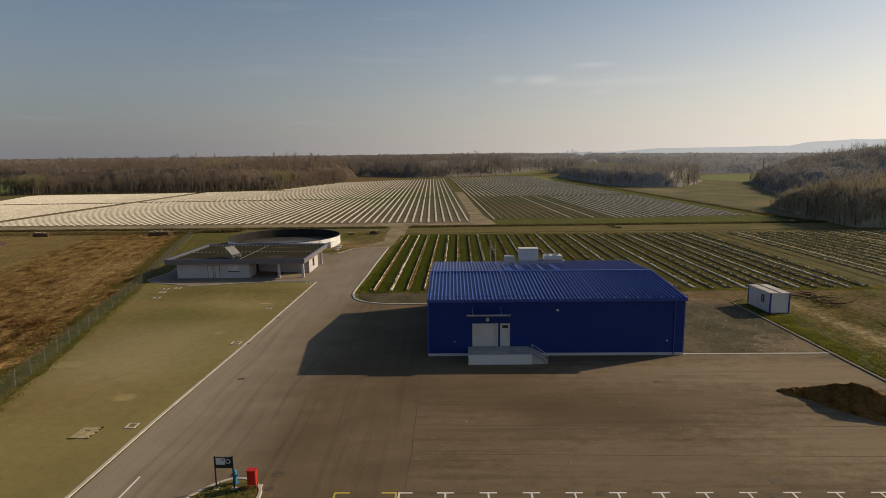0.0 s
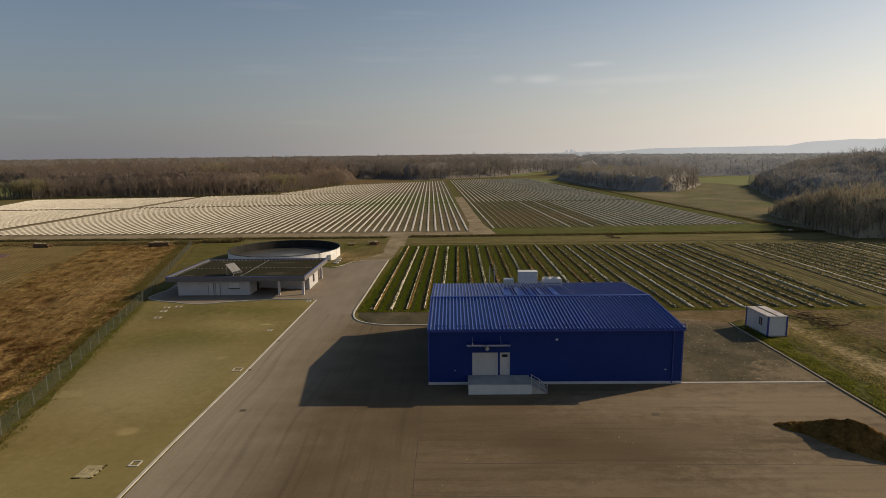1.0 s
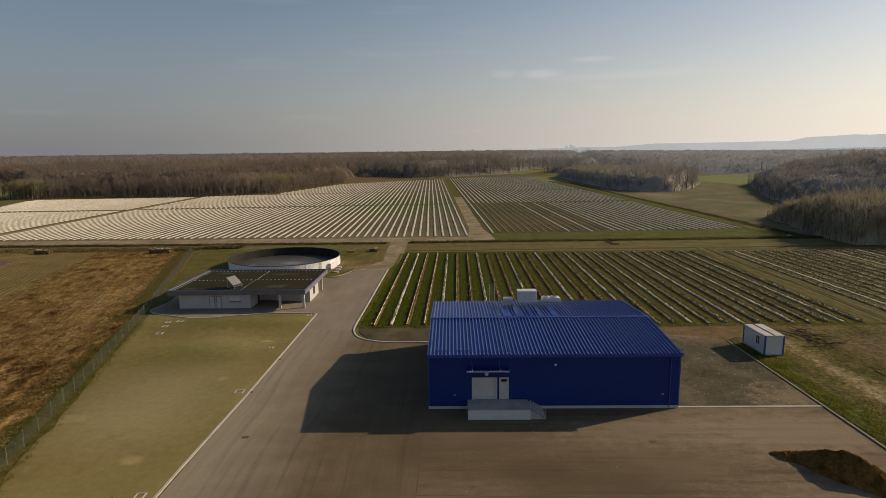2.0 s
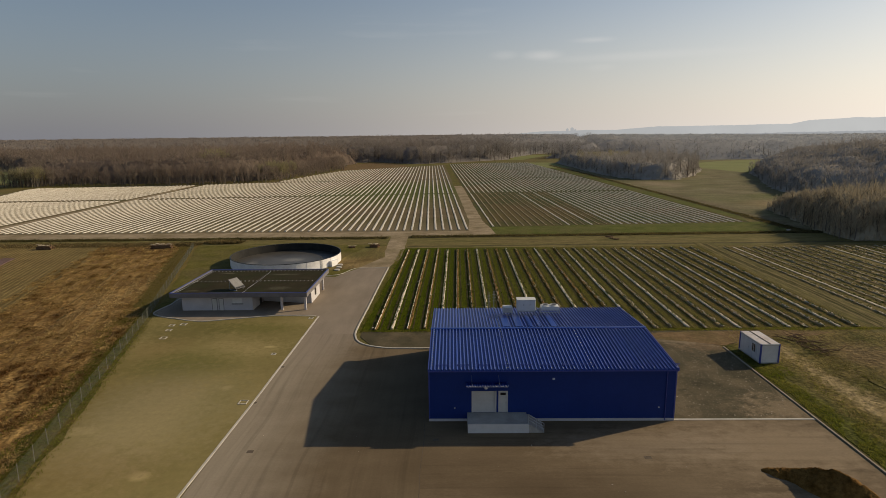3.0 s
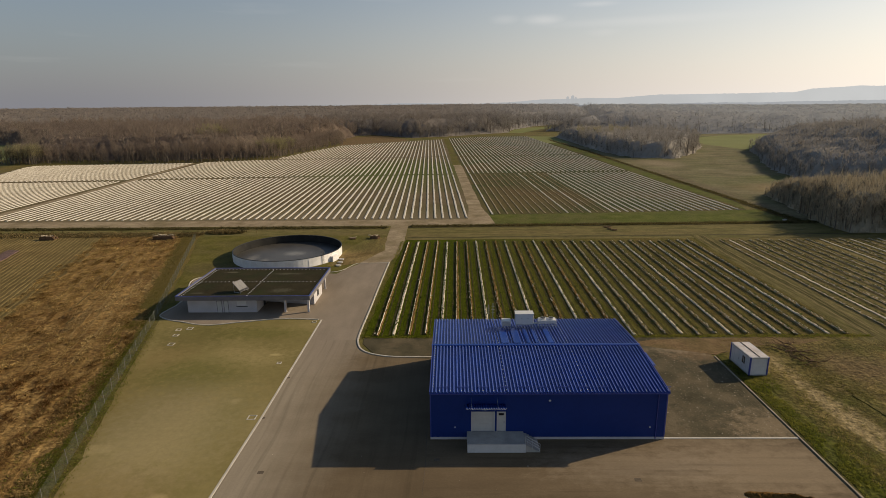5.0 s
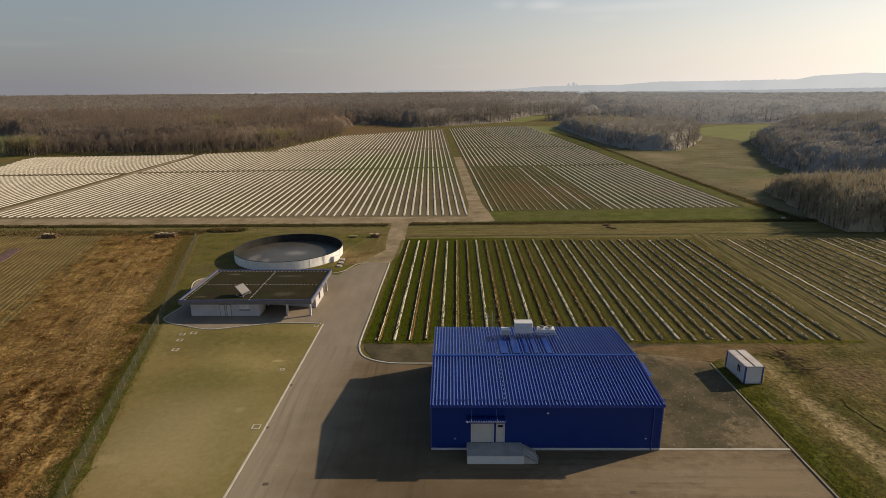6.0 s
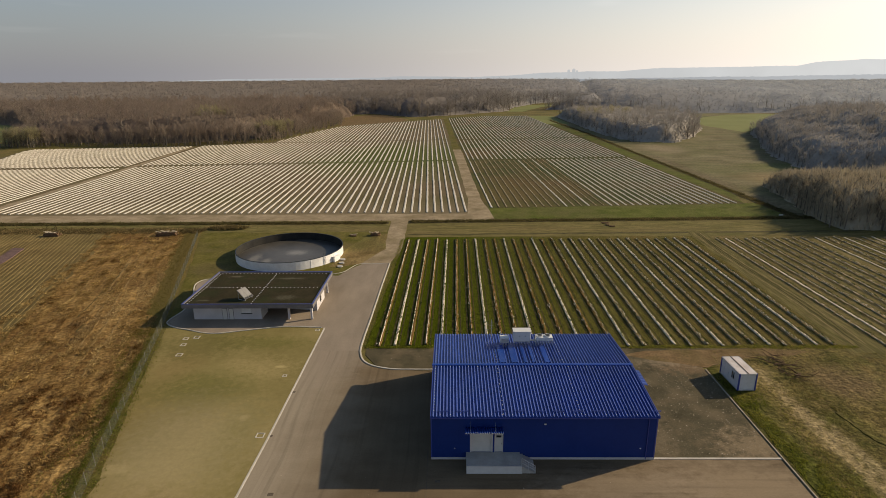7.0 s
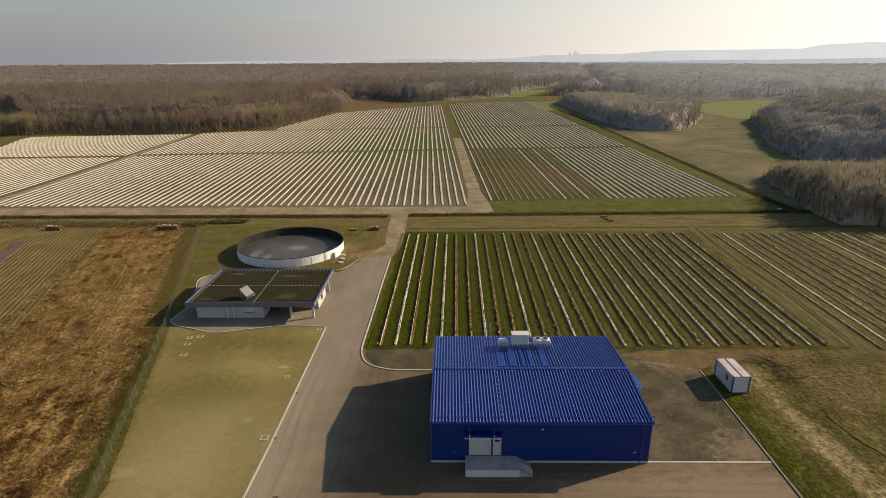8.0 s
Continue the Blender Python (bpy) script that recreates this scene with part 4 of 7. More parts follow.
    aw.parent = h
    bm = bmesh.new()
    n, x0, x1 = 66, 3.72, 7.85
    crest = lambda k: .11 if k % 4 in (1, 2) else 0
    top = [[bm.verts.new((x0 + (x1 - x0) * k / n, y, z + crest(k))) for k in range(n + 1)] for y, z in ((0, 4.12), (-1.65, 4.52))]
    low = [[bm.verts.new(v.co - Vector((0, 0, .015))) for v in row] for row in top]
    for k in range(n):
        bm.faces.new((top[0][k], top[0][k + 1], top[1][k + 1], top[1][k]))
        bm.faces.new((low[0][k], low[1][k], low[1][k + 1], low[0][k + 1]))
        bm.faces.new((top[1][k], top[1][k + 1], low[1][k + 1], low[1][k]))
    part("sheet", bm, M_BLUEROOF, aw)
    # pale strip added: sunlight on the blue rib ends, put into its colour
    bm = bmesh.new()
    lip = [[bm.verts.new((x0 + (x1 - x0) * k / n, -1.66 - dy, 4.525 + crest(k) - dz)) for k in range(n + 1)] for dy, dz in ((0, 0), (.03, .01), (.03, .05))]
    for a, b in zip(lip, lip[1:]):
        for k in range(n):
            bm.faces.new((a[k], b[k], b[k + 1], a[k + 1]))
    part("front_lip", bm, M_WHITEMETAL, aw, "pale strip for the sunlit front edge")
    for x in (4.3, 7.0):
        bm = bmesh.new()
        rod(bm, (x, 0, 4.98), (x, -1.5, 4.62), .014, 5)
        part("tie_rod", bm, M_STEEL, aw)
    for x in (3.85, 5.8, 7.75):
        bm = bmesh.new()
        bar(bm, (x, 0, 4.06), (x, -1.6, 4.45), .04, .05)
        part("bracket", bm, M_TRIM, aw)
    # side canopy over the east door
    sc = thing("side_canopy", (0, 0, 0), "", "")
    sc.parent = h
    bm = bmesh.new()
    n = 20
    top = [[bm.verts.new((x, 8.3 + 3.6 * k / n, z + (.06 if k % 4 in (1, 2) else 0))) for k in range(n + 1)] for x, z in ((w, 4.66), (w + 1.7, 4.45))]
    low = [[bm.verts.new(v.co - Vector((0, 0, .02))) for v in row] for row in top]
    for k in range(n):
        bm.faces.new((top[0][k], top[0][k + 1], top[1][k + 1], top[1][k]))
        bm.faces.new((low[0][k], low[1][k], low[1][k + 1], low[0][k + 1]))
        bm.faces.new((top[1][k], top[1][k + 1], low[1][k + 1], low[1][k]))
    part("sheet", bm, M_BLUEROOF, sc)
    box_part("front_lip", (w + 1.68, w + 1.73, 8.28, 11.92, 4.36, 4.46), M_TRIM, sc)
    for y in (8.45, 11.75):
        bm = bmesh.new()
        bar(bm, (w, y, 4.58), (w + 1.65, y, 4.38), .06, .08)
        part("bracket", bm, M_TRIM, sc)
    # downpipes, wall lamps and signs
    for x in (w - .95, ):
        bm = bmesh.new()
        rod(bm, (x, -.08, .12), (x, -.08, e - .1), .05, 8)
        part("downpipe", bm, M_TRIM, h)
    for x, z, s in ((2.6, 1.5, .06), (23.1, 1.5, .08), (12.5, 4.6, .12)):
        bm = bmesh.new()
        box(bm, x - s, x + s, -.12, 0, z - s * .7, z + s * .7)
        part("wall_lamp", bm, M_WHITEMETAL, h, bevel=0.02)
    bm = bmesh.new()
    bmesh.ops.create_uvsphere(bm, u_segments=10, v_segments=6, radius=.2, matrix=pose(5.75, -.1, 3.72))
    part("gate_lamp", bm, M_WHITEMETAL, h, "round white lamp", smooth=True)
    return h


hall()


def dock():
    d = thing("loading_dock", (2.3, 53.6, 0), "pale grey concrete loading dock with steps and steel rails", "dock")
    box_part("platform", (0, 5.95, 0, 2.37, -0.1, 1.0), M_CONC, d, bevel=0.015)
    box_part("edge_strip", (-.02, 5.97, -.02, .12, 1.003, 1.02), M_STEEL, d)
    for k in range(5):
        x = 5.97 + k * .29
        box_part("step", (x, x + .3, 0.05, 2.3, -.05, 1.0 - (k + 1) * .17), M_CONC, d)
    box_part("front_face", (.0, 5.95, -.012, 0, .02, .98), M_WHITEMETAL, d, "pale front sheet")
    for y in (.06,):
        rail = thing("railing", (0, 0, 0), "", "")
        rail.parent = d
        for x, z in ((5.9, 1.0), (6.65, .5), (7.4, .03)):
            bm = bmesh.new()
            rod(bm, (x, y, z - .05), (x, y, z + .95), .028, 6)
            part("post", bm, M_STEEL, rail)
        for up in (.95, .66, .38):
            bm = bmesh.new()
            rod(bm, (5.9, y, 1.0 + up), (7.4, y, up + .03), .024, 6)
            part("rail", bm, M_STEEL, rail)
    return d


dock()


# ---- roof plant ----
def roof_plant():
    def legs(o, x0, x1, y0, y1, z):
        for x in (x0, x1):
            for y in (y0, y1):
                bm = bmesh.new()
                box(bm, x - .04, x + .04, y - .04, y + .04, -.25, z)
                part("leg", bm, M_STEEL, o)

    a = thing("cooling_unit", (7.3, 71.9, 6.26), "small grey cooling unit on the hall's roof", "air conditioner")
    box_part("casing", (0, 1.2, 0, 1.0, .1, .85), M_WHITEMETAL, a, bevel=.03)
    bm = bmesh.new()
    for k in range(7):
        box(bm, .08, 1.12, -.03, 0, .16 + k * .09, .21 + k * .09)
    part("grille", bm, M_STEEL, a)
    legs(a, .1, 1.1, .1, .9, .1)
    b = thing("air_handler", (9.1, 71.9, 6.26), "tall white box-shaped air handling unit on a roof", "air conditioner")
    box_part("casing", (0, 2.3, 0, 1.2, .35, 1.72), M_WHITEMETAL, b, bevel=.03)
    box_part("lid", (-.05, 2.35, -.05, 1.25, 1.72, 1.8), M_WHITEMETAL, b)
    for x in (.75, 1.55):
        box_part("latch", (x, x + .08, -.03, 0, 1.1, 1.18), M_DARK, b)
    box_part("base_frame", (0.05, 2.25, .05, 1.15, .2, .35), M_STEEL, b)
    legs(b, .15, 2.15, .1, 1.1, .25)
    c = thing("condenser", (12.0, 71.8, 6.26), "white twin-fan condenser on a steel roof frame", "air conditioner")
    box_part("casing", (0.15, 2.4, .1, 1.2, .45, .88), M_WHITEMETAL, c, bevel=.03)
    for x in (.7, 1.75):
        bm = bmesh.new()
        rod(bm, (x, .65, .88), (x, .65, 1.04), .42, 16)
        f = part("fan", bm, M_WHITEMETAL, c)
        bm = bmesh.new()
        rod(bm, (x, .65, 1.035), (x, .65, 1.05), .33, 16)
        part("grille", bm, M_DARK, f)
    for y in (.05, 1.25):
        bm = bmesh.new()
        for z in (.16, .42):
            bar(bm, (0, y, z), (2.5, y, z), .06, .06)
        for k in range(6):
            bar(bm, (.05 + k * .48, y, .02), (.05 + k * .48, y, .44), .05, .05)
        part("frame", bm, M_STEEL, c)
    legs(c, .1, 2.4, .1, 1.2, .3)
    pipe = bmesh.new()
    for z in (.35, .5):
        rod(pipe, (11.35, 72.3, 6.2 + z), (12.2, 72.3, 6.2 + z), .06, 8)
    solid("duct", pipe, M_STEEL, "short steel pipes between roof units", "pipe")
    for x, h in ((5.7, 2.0), (6.35, 2.2)):
        m = thing("roof_mast", (x, 75.0, 5.72), "thin steel mast with short rungs on the hall's roof", "mast")
        bm = bmesh.new()
        rod(bm, (0, 0, 0), (0, 0, h + .5), .035, 6)
        part("pole", bm, M_STEEL, m)
        for k in range(3):
            bm = bmesh.new()
            rod(bm, (-.25, 0, h - k * .4), (.25, 0, h - k * .4), .02, 5)
            part("rung", bm, M_STEEL, m)


roof_plant()


# ---- white pavilion ----
def pavilion():
    p = thing("pavilion", (-46.3, 93, 0), "low white rendered pavilion with a flat mossy roof", "building")
    w, d, z0, z1 = 23.0, 17.0, 2.55, 3.1
    # closed room with a chamfered corner, and the rear room
    bm = bmesh.new()
    prism(bm, [(1.5, 1.0), (12.3, 1.0), (13.5, 1.0), (13.5, 6.5), (22.3, 4.8), (22.5, 4.8), (22.5, 11.0), (13.5, 12.5), (1.5, 12.5)], 0, z0)
    part("wall", bm, M_WHITE, p)
    bm = bmesh.new()
    box(bm, 0, w, 0, d, z0, z1)
    part("roof", bm, M_FASCIA, p)
    box_part("roof_felt", (.3, w - .3, .3, d - .3, z1, z1 + .06), M_GREENROOF, p, "dark mossy roof felt")
    for a in ((0, w, 0, .28), (0, w, d - .28, d), (0, .28, .28, d - .28), (w - .28, w, .28, d - .28)):
        box_part("parapet", (*a, z1, z1 + .22), M_FASCIA, p)
    for a in ((-.03, w + .03, -.03, .14), (-.03, w + .03, d - .14, d + .03), (-.03, .14, .14, d - .14), (w - .14, w + .03, .14, d - .14)):
        box_part("coping", (*a, z1 + .22, z1 + .27), M_TRIM, p, "blue metal coping")
    for x, y in ((18.4, 1.1), (22.4, 1.1), (22.5, 13.6)):
        bm = bmesh.new()
        box(bm, x - .17, x + .17, y - .17, y + .17, 0, z0)
        part("post", bm, M_WHITE, p)
    # door group and windows on the front
    for x0, x1 in ((6.6, 7.5), (7.8, 8.6)):
        o = thing("door", (0, 0, 0), "", "")
        o.parent = p
        box_part("leaf", (x0 + .06, x1 - .06, .96, .985, .05, 2.1), M_DOOR, o)
        bm = bmesh.new()
        for a in ((x0, x0 + .06, 0.05, 2.16), (x1 - .06, x1, .05, 2.16), (x0, x1, 2.1, 2.16)):
            box(bm, a[0], a[1], .93, .995, a[2], a[3])
        part("frame", bm, M_FASCIA, o)
    box_part("side_door", (13.5, 13.53, 4.4, 5.4, .05, 2.1), M_DARK, p, "dark side door")
    wd = thing("window", (0, 0, 0), "", "")
    wd.parent = p
    box_part("pane", (10.1, 11.7, .975, .99, 1.25, 2.15), M_WHITEMETAL, wd, "closed white roller shutter")
    box_part("sill", (10.0, 11.9, .86, .99, 1.12, 1.22), M_DARK, wd)
    wd = thing("window", (0, 0, 0), "", "")
    wd.parent = p
    box_part("pane", (22.51, 22.53, 7.3, 8.1, .9, 2.1), M_GLASS, wd)
    bm = bmesh.new()
    for a in ((7.2, 7.3, .8, 2.2), (8.1, 8.2, .8, 2.2), (7.3, 8.1, 2.1, 2.2), (7.3, 8.1, .8, .9)):
        box(bm, 22.505, 22.56, a[0], a[1], a[2], a[3])
    part("frame", bm, M_DARK, wd)
    # small pale pavers in lines on the felt
    bm = bmesh.new()
    box(bm, -.085, .085, -.085, .085, 0, .06)
    me = finish("roof_paver", bm, M_WHITE)
    spots = [(1.0 + k * .72, d * .5) for k in range(30)] + [(12.0, .8 + k * .75) for k in range(21)] + \
            [(.75, .8 + k * .75) for k in range(21)] + [(1.0 + k * .72, d - .75) for k in range(30)]
    for x, y in spots:
        ob = new("roof_paver", me)
        ob.parent = p
        ob.location = (x, y, z1 + .06)
    c = thing("solar_collector", (-35.3, 95.7, 3.16), "tilted pale solar collector on a steel stand", "solar collector", turn=66)
    tilt = pose(0, 0, .25, 40)
    for name, dims, m in (("casing", (-1.0, 1.0, 0, 2.3, 0, .12), M_FASCIA), ("glazing", (-.95, -.03, .42, 2.25, .122, .135), M_COLLECTOR), ("glazing", (.03, .95, .42, 2.25, .122, .135), M_COLLECTOR),
                          ("vent_flap", (-.9, -.08, .05, .36, .122, .16), M_DARK), ("vent_flap", (.08, .9, .05, .36, .122, .16), M_DARK)):
        ob = box_part(name, dims, m, c)
        ob.matrix_local = tilt
    bm = bmesh.new()
    for x in (-.85, .85):
        rod(bm, (x, .1, 0), (x, .1, .3), .04, 6)
        rod(bm, (x, 1.6, 0), (x, 1.6, 1.55), .04, 6)
        rod(bm, (x, .1, .05), (x, 1.6, .05), .03, 6)
    part("stand", bm, M_STEEL, c)


pavilion()


# ---- round tank ----
def tank():
    o = thing("round_tank", (-37.9, 131.8, 0), "wide round white water tank with a black liner, almost empty", "tank")
    r, h, n = 12.5, 2.0, 72

    def ring(bm, ra, rb, z0, z1):
        rows = [[bm.verts.new((q * math.cos(k / n * math.tau), q * math.sin(k / n * math.tau), z)) for k in range(n)] for q, z in ((ra, z0), (ra, z1), (rb, z1), (rb, z0))]
        for i in range(4):
            for k in range(n):
                j = (k + 1) % n
                bm.faces.new((rows[i][k], rows[i][j], rows[(i + 1) % 4][j], rows[(i + 1) % 4][k]))

    bm = bmesh.new()
    ring(bm, r, r - .08, -.1, h)
    part("shell", bm, M_TANKWALL, o, "white corrugated steel shell")
    bm = bmesh.new()
    ring(bm, r - .09, r - .13, .04, h - .02)
    part("liner", bm, M_LINER, o, "black rubber liner")
    bm = bmesh.new()
    ring(bm, r + .05, r - .16, h, h + .09)
    part("rim", bm, M_DARK, o)
    bm = bmesh.new()
    rod(bm, (0, 0, -.05), (0, 0, .22), r - .14, n)
    part("floor", bm, M_POOL, o, "wet silty tank floor")
    for k in range(24):
        a = k / 24 * math.tau + .1
        bm = bmesh.new()
        box(bm, -.02, .02, -.03, .03, 0, h)
        s = part("stiffener", bm, M_TANKWALL, o)
        s.matrix_local = pose((r + .02) * math.cos(a), (r + .02) * math.sin(a), 0, 0, 0, math.degrees(a))
    a = radians(-38)
    lad = part("ladder", _ladder(h + .8), M_DARK, o)
    lad.matrix_local = pose((r + .1) * math.cos(a), (r + .1) * math.sin(a), 0, 0, 0, math.degrees(a) + 90)
    bm = bmesh.new()
    box(bm, -.05, .7, -1.2, 1.2, 0, 1.3)
    v = part("valve_box", bm, M_TANKWALL, o, bevel=.03)
    a = radians(-22)
    v.matrix_local = pose((r + .0) * math.cos(a), (r + .0) * math.sin(a), 0, 0, 0, math.degrees(a))
    for x, y in ((-24.6, 127.6), (-24.4, 125.1), (-24.3, 122.6)):
        bm = bmesh.new()
        rod(bm, (0, 0, -.02), (0, 0, .22), .62, 20)
        solid("manhole_ring", bm, M_CONC, "round pale concrete shaft cover beside the tank", "manhole", "shaft covers", at=(x, y, 0.03), bevel=.02)


def _ladder(h):
    bm = bmesh.new()
    for x in (-.2, .2):
        rod(bm, (x, 0, 0), (x, 0, h), .025, 6)
    for k in range(int(h / .3)):
        rod(bm, (-.2, 0, .2 + k * .3), (.2, 0, .2 + k * .3), .018, 5)
    return bm


tank()


# ---- site container ----
def container():
    c = thing("site_container", (39.2, 70.1, 0.1), "white site office container with blue corner posts", "container", turn=1.5)
    w, d, h = 2.44, 5.0, 2.5
    box_part("wall", (.08, w - .08, .08, d - .08, .14, h - .14), M_WHITEMETAL, c)
    for y in range(1, 5):
        box_part("panel_joint", (.066, .08, y - .02, y + .02, .16, h - .16), M_STEEL, c)
    for x in (0, w - .16):
        for y in (0, d - .16):
            box_part("corner_post", (x, x + .16, y, y + .16, 0, h), M_TRIM, c, "blue corner post")
    for z in (0, h - .16):
        for a in ((.16, w - .16, 0, .1), (.16, w - .16, d - .1, d), (0, .1, .16, d - .16), (w - .1, w, .16, d - .16)):
            box_part("frame_rail", (*a, z, z + .16), M_STEEL, c)
    box_part("roof", (.1, w - .1, .1, d - .1, h - .1, h + .02), M_CONTROOF, c, "weathered pinkish-grey roof sheet")
    box_part("roof_seam", (w / 2 - .06, w / 2 + .06, .1, d - .1, h + .02, h + .07), M_LID, c)
    wd = thing("window", (0, 0, 0), "", "")
    wd.parent = c
    for y0, y1 in ((1.3, 1.62), (1.68, 2.0)):
        box_part("pane", (.05, .07, y0, y1, 1.0, 2.02), M_GLASS, wd)
    bm = bmesh.new()
    for a in ((1.2, 1.3, .9, 2.12), (2.0, 2.1, .9, 2.12), (1.62, 1.68, 1.0, 2.02), (1.3, 2.0, 2.02, 2.12), (1.3, 2.0, .9, 1.0)):
        box(bm, .03, .078, a[0], a[1], a[2], a[3])
    part("frame", bm, M_WHITEMETAL, wd)
    o = thing("door", (0, 0, 0), "", "")
    o.parent = c
    box_part("leaf", (.055, .075, 2.75, 3.6, .18, 2.15), M_WHITEMETAL, o)
    box_part("handle", (.03, .055, 2.82, 2.86, 1.05, 1.2), M_DARK, o)
    for x, y in ((.2, .2), (w - .3, .2), (.2, d - .3), (w - .3, d - .3)):
        box_part("foot", (x - .1, x + .2, y - .1, y + .2, -.12, .0), M_CONC, c)


container()


# ---- fence ----
def fence():
    ys = []
    y = 22.0 - 7 * 2.97
    while y < 150:
        ys.append(y)
        y += 2.97
    bm = bmesh.new()
    rod(bm, (0, 0, -.2), (0, 0, 1.75), .026, 6)
    post_me = finish("post", bm, M_FENCEPOST)
    bm = bmesh.new()
    for k in range(9):
        z = .08 + k * .19
        box(bm, 0, 1, -.004, .004, z - .005, z + .005)
    for k in range(1, 20):
        x = k / 20
        box(bm, x - .0022, x + .0022, -.004, .004, .08, 1.6)
    wire_me = finish("wire_panel", bm, M_FENCE)
    f = thing("fence", (fence_x(22), 22, 0), "wire mesh fence on thin pale steel posts", "fence")
    o = Vector((fence_x(22), 22, 0))
    for a, b in zip(ys, ys[1:]):
        pa, pb = Vector((fence_x(a), a, 0)) - o, Vector((fence_x(b), b, 0)) - o
        ob = new("post", post_me)
        ob.parent = f
        ob.location = pa
        ob.rotation_euler = (random.uniform(-.03, .03), random.uniform(-.03, .03), 0)
        ob = new("wire_panel", wire_me)
        ob.parent = f
        ob.matrix_local = Matrix.Translation(pa) @ Matrix.Rotation(math.atan2(pb.y - pa.y, pb.x - pa.x), 4, "Z") @ Matrix.Diagonal(((pb - pa).length, 1, 1, 1))


fence()


# ---- yard markings, covers, island ----
def flat(name, outline, z, material, label, category, group="", kind=""):
    bm = bmesh.new()
    prism(bm, outline, z - .01, z)
    return solid(name, bm, material, label, category, group, kind)


def rect(x0, x1, y0, y1):
    return [(x0, y0), (x1, y0), (x1, y1), (x0, y1)]


for k, x in enumerate([-6.0, -2.45] + [0.4 + 2.475 * i for i in range(15)]):
    bm = bmesh.new()
    prism(bm, rect(x - .055, x + .055, 28, 33.0), .03, .042)
    a, b = (x - .05, x + .85) if k == 0 else (x - .85, x + .05) if k == 1 else (x - .5, x + .5)
    prism(bm, rect(a, b, 33.0, 33.12), .03, .042)
    solid("bay_marking", bm, M_YELLOW if k < 2 else M_PAINT, "worn yellow parking bay line" if k < 2 else "worn white parking bay line", "road marking", "parking bay lines")
bm = bmesh.new()
prism(bm, rect(-2.33, -2.22, 28, 33.12), .03, .042)
prism(bm, rect(-2.22, -1.5, 33.0, 33.12), .03, .042)
solid("bay_marking", bm, M_PAINT, "worn white parking bay line", "road marking", "parking bay lines")
flat("lane_marking", rect(-18.46, -18.34, 30.5, 34.8), .046, M_PAINT, "white dashed lane line on asphalt", "road marking")


def cover(x, y, w, d, label, material=M_LID, rim=None, turn=0.0):
    o = thing("manhole_cover", (x, y, 0.03), label, "manhole", "covers in the ground", turn)
    box_part("lid", (-w / 2, w / 2, -d / 2, d / 2, -.02, .008), material, o)
    if rim:
        bm = bmesh.new()
        e = .11
        for a in ((-w / 2 - e, w / 2 + e, -d / 2 - e, -d / 2), (-w / 2 - e, w / 2 + e, d / 2, d / 2 + e), (-w / 2 - e, -w / 2, -d / 2, d / 2), (w / 2, w / 2 + e, -d / 2, d / 2)):
            box(bm, *a, -.02, .055)
        part("frame", bm, rim, o, "pale concrete frame")


for x, y, s in ((-17.95, 50.4, .75), (-9.95, 35.1, .9), (-10.0, 33.5, .7), (-0.8, 52.4, .7), (20.0, 34.2, 1.0), (18.3, 49.3, .8), (-0.3, 33.0, .55), (9.3, 33.0, .6), (19.2, 32.7, .7), (-11.5, 90, .7)):
    cover(x, y, s * .8, s * .6, "dark iron drain cover in asphalt")
for x, y in ((-20.9, 60.2), (-20.75, 70.0)):
    cover(x, y, .45, .4, "small dark gully grate beside the kerb")
for x, y, s in ((-41.4, 80.7, .7), (-42.3, 84.1, .6), (-42.9, 86.3, .6), (-41.3, 86.8, .7), (-21.9, 89.5, .5), (-22.2, 60.3, .75), (-23.2, 74.3, .4), (-22.7, 41.5, .55)):
    cover(x, y, s, s, "square shaft cover in a pale concrete frame", M_LAWN if s > .55 else M_CONC, M_KERB)


def shaft_slab(x, y, w, d, lean):
    """A cast slab whose sides lie askew, with a sunken square cover and broken edges."""
    o = thing("shaft_slab", (x, y, .03), "pale cast shaft slab with a square cover and dark broken edges", "shaft cover", "covers in the ground")
    bm = bmesh.new()
    corner = lambda u, v, z: bm.verts.new((u * w / 2 + lean * v, v * d / 2, z))
    for lo, hi, z0, z1 in ((.46, 1.0, -.02, .06), (.36, .46, -.02, .085)):
        q = [[corner(u * e, v * e, z) for u, v in ((-1, -1), (1, -1), (1, 1), (-1, 1))] for e, z in ((hi, z0), (hi, z1), (lo, z1), (lo, z0))]
        for ra, rb in zip(q, q[1:]):
            for k in range(4):
                bm.faces.new((ra[k], ra[(k + 1) % 4], rb[(k + 1) % 4], rb[k]))
    part("slab", bm, M_SLAB, o)
    bm = bmesh.new()
    bm.faces.new([corner(u * .36, v * .36, .05) for u, v in ((-1, -1), (1, -1), (1, 1), (-1, 1))])
    part("lid", bm, M_SLAB, o)
    r = random.Random(31)
    for k in range(15):
        u, v = (r.uniform(-1, 1), -1.04) if k < 6 else (1.04, r.uniform(-1, 1)) if k < 12 else (r.uniform(.8, 1.1), r.uniform(.85, 1.1))
        bm = bmesh.new()
        bmesh.ops.create_icosphere(bm, subdivisions=1, radius=1)
        for q in bm.verts:
            q.co = Vector((u * w / 2 + lean * v, v * d / 2, .03)) + Vector((q.co.x * r.uniform(.07, .14), q.co.y * r.uniform(.05, .09), q.co.z * .07))
        part("clod", bm, M_DITCH, o, "dark clod of earth")


M_SLAB = ramp_mat("sandy cast concrete", (0.3, 0.25, 0.135), (0.42, 0.355, 0.21), 0.8, fine=5.0, fine_amount=0.15, bump=0.01, spec=0.05)
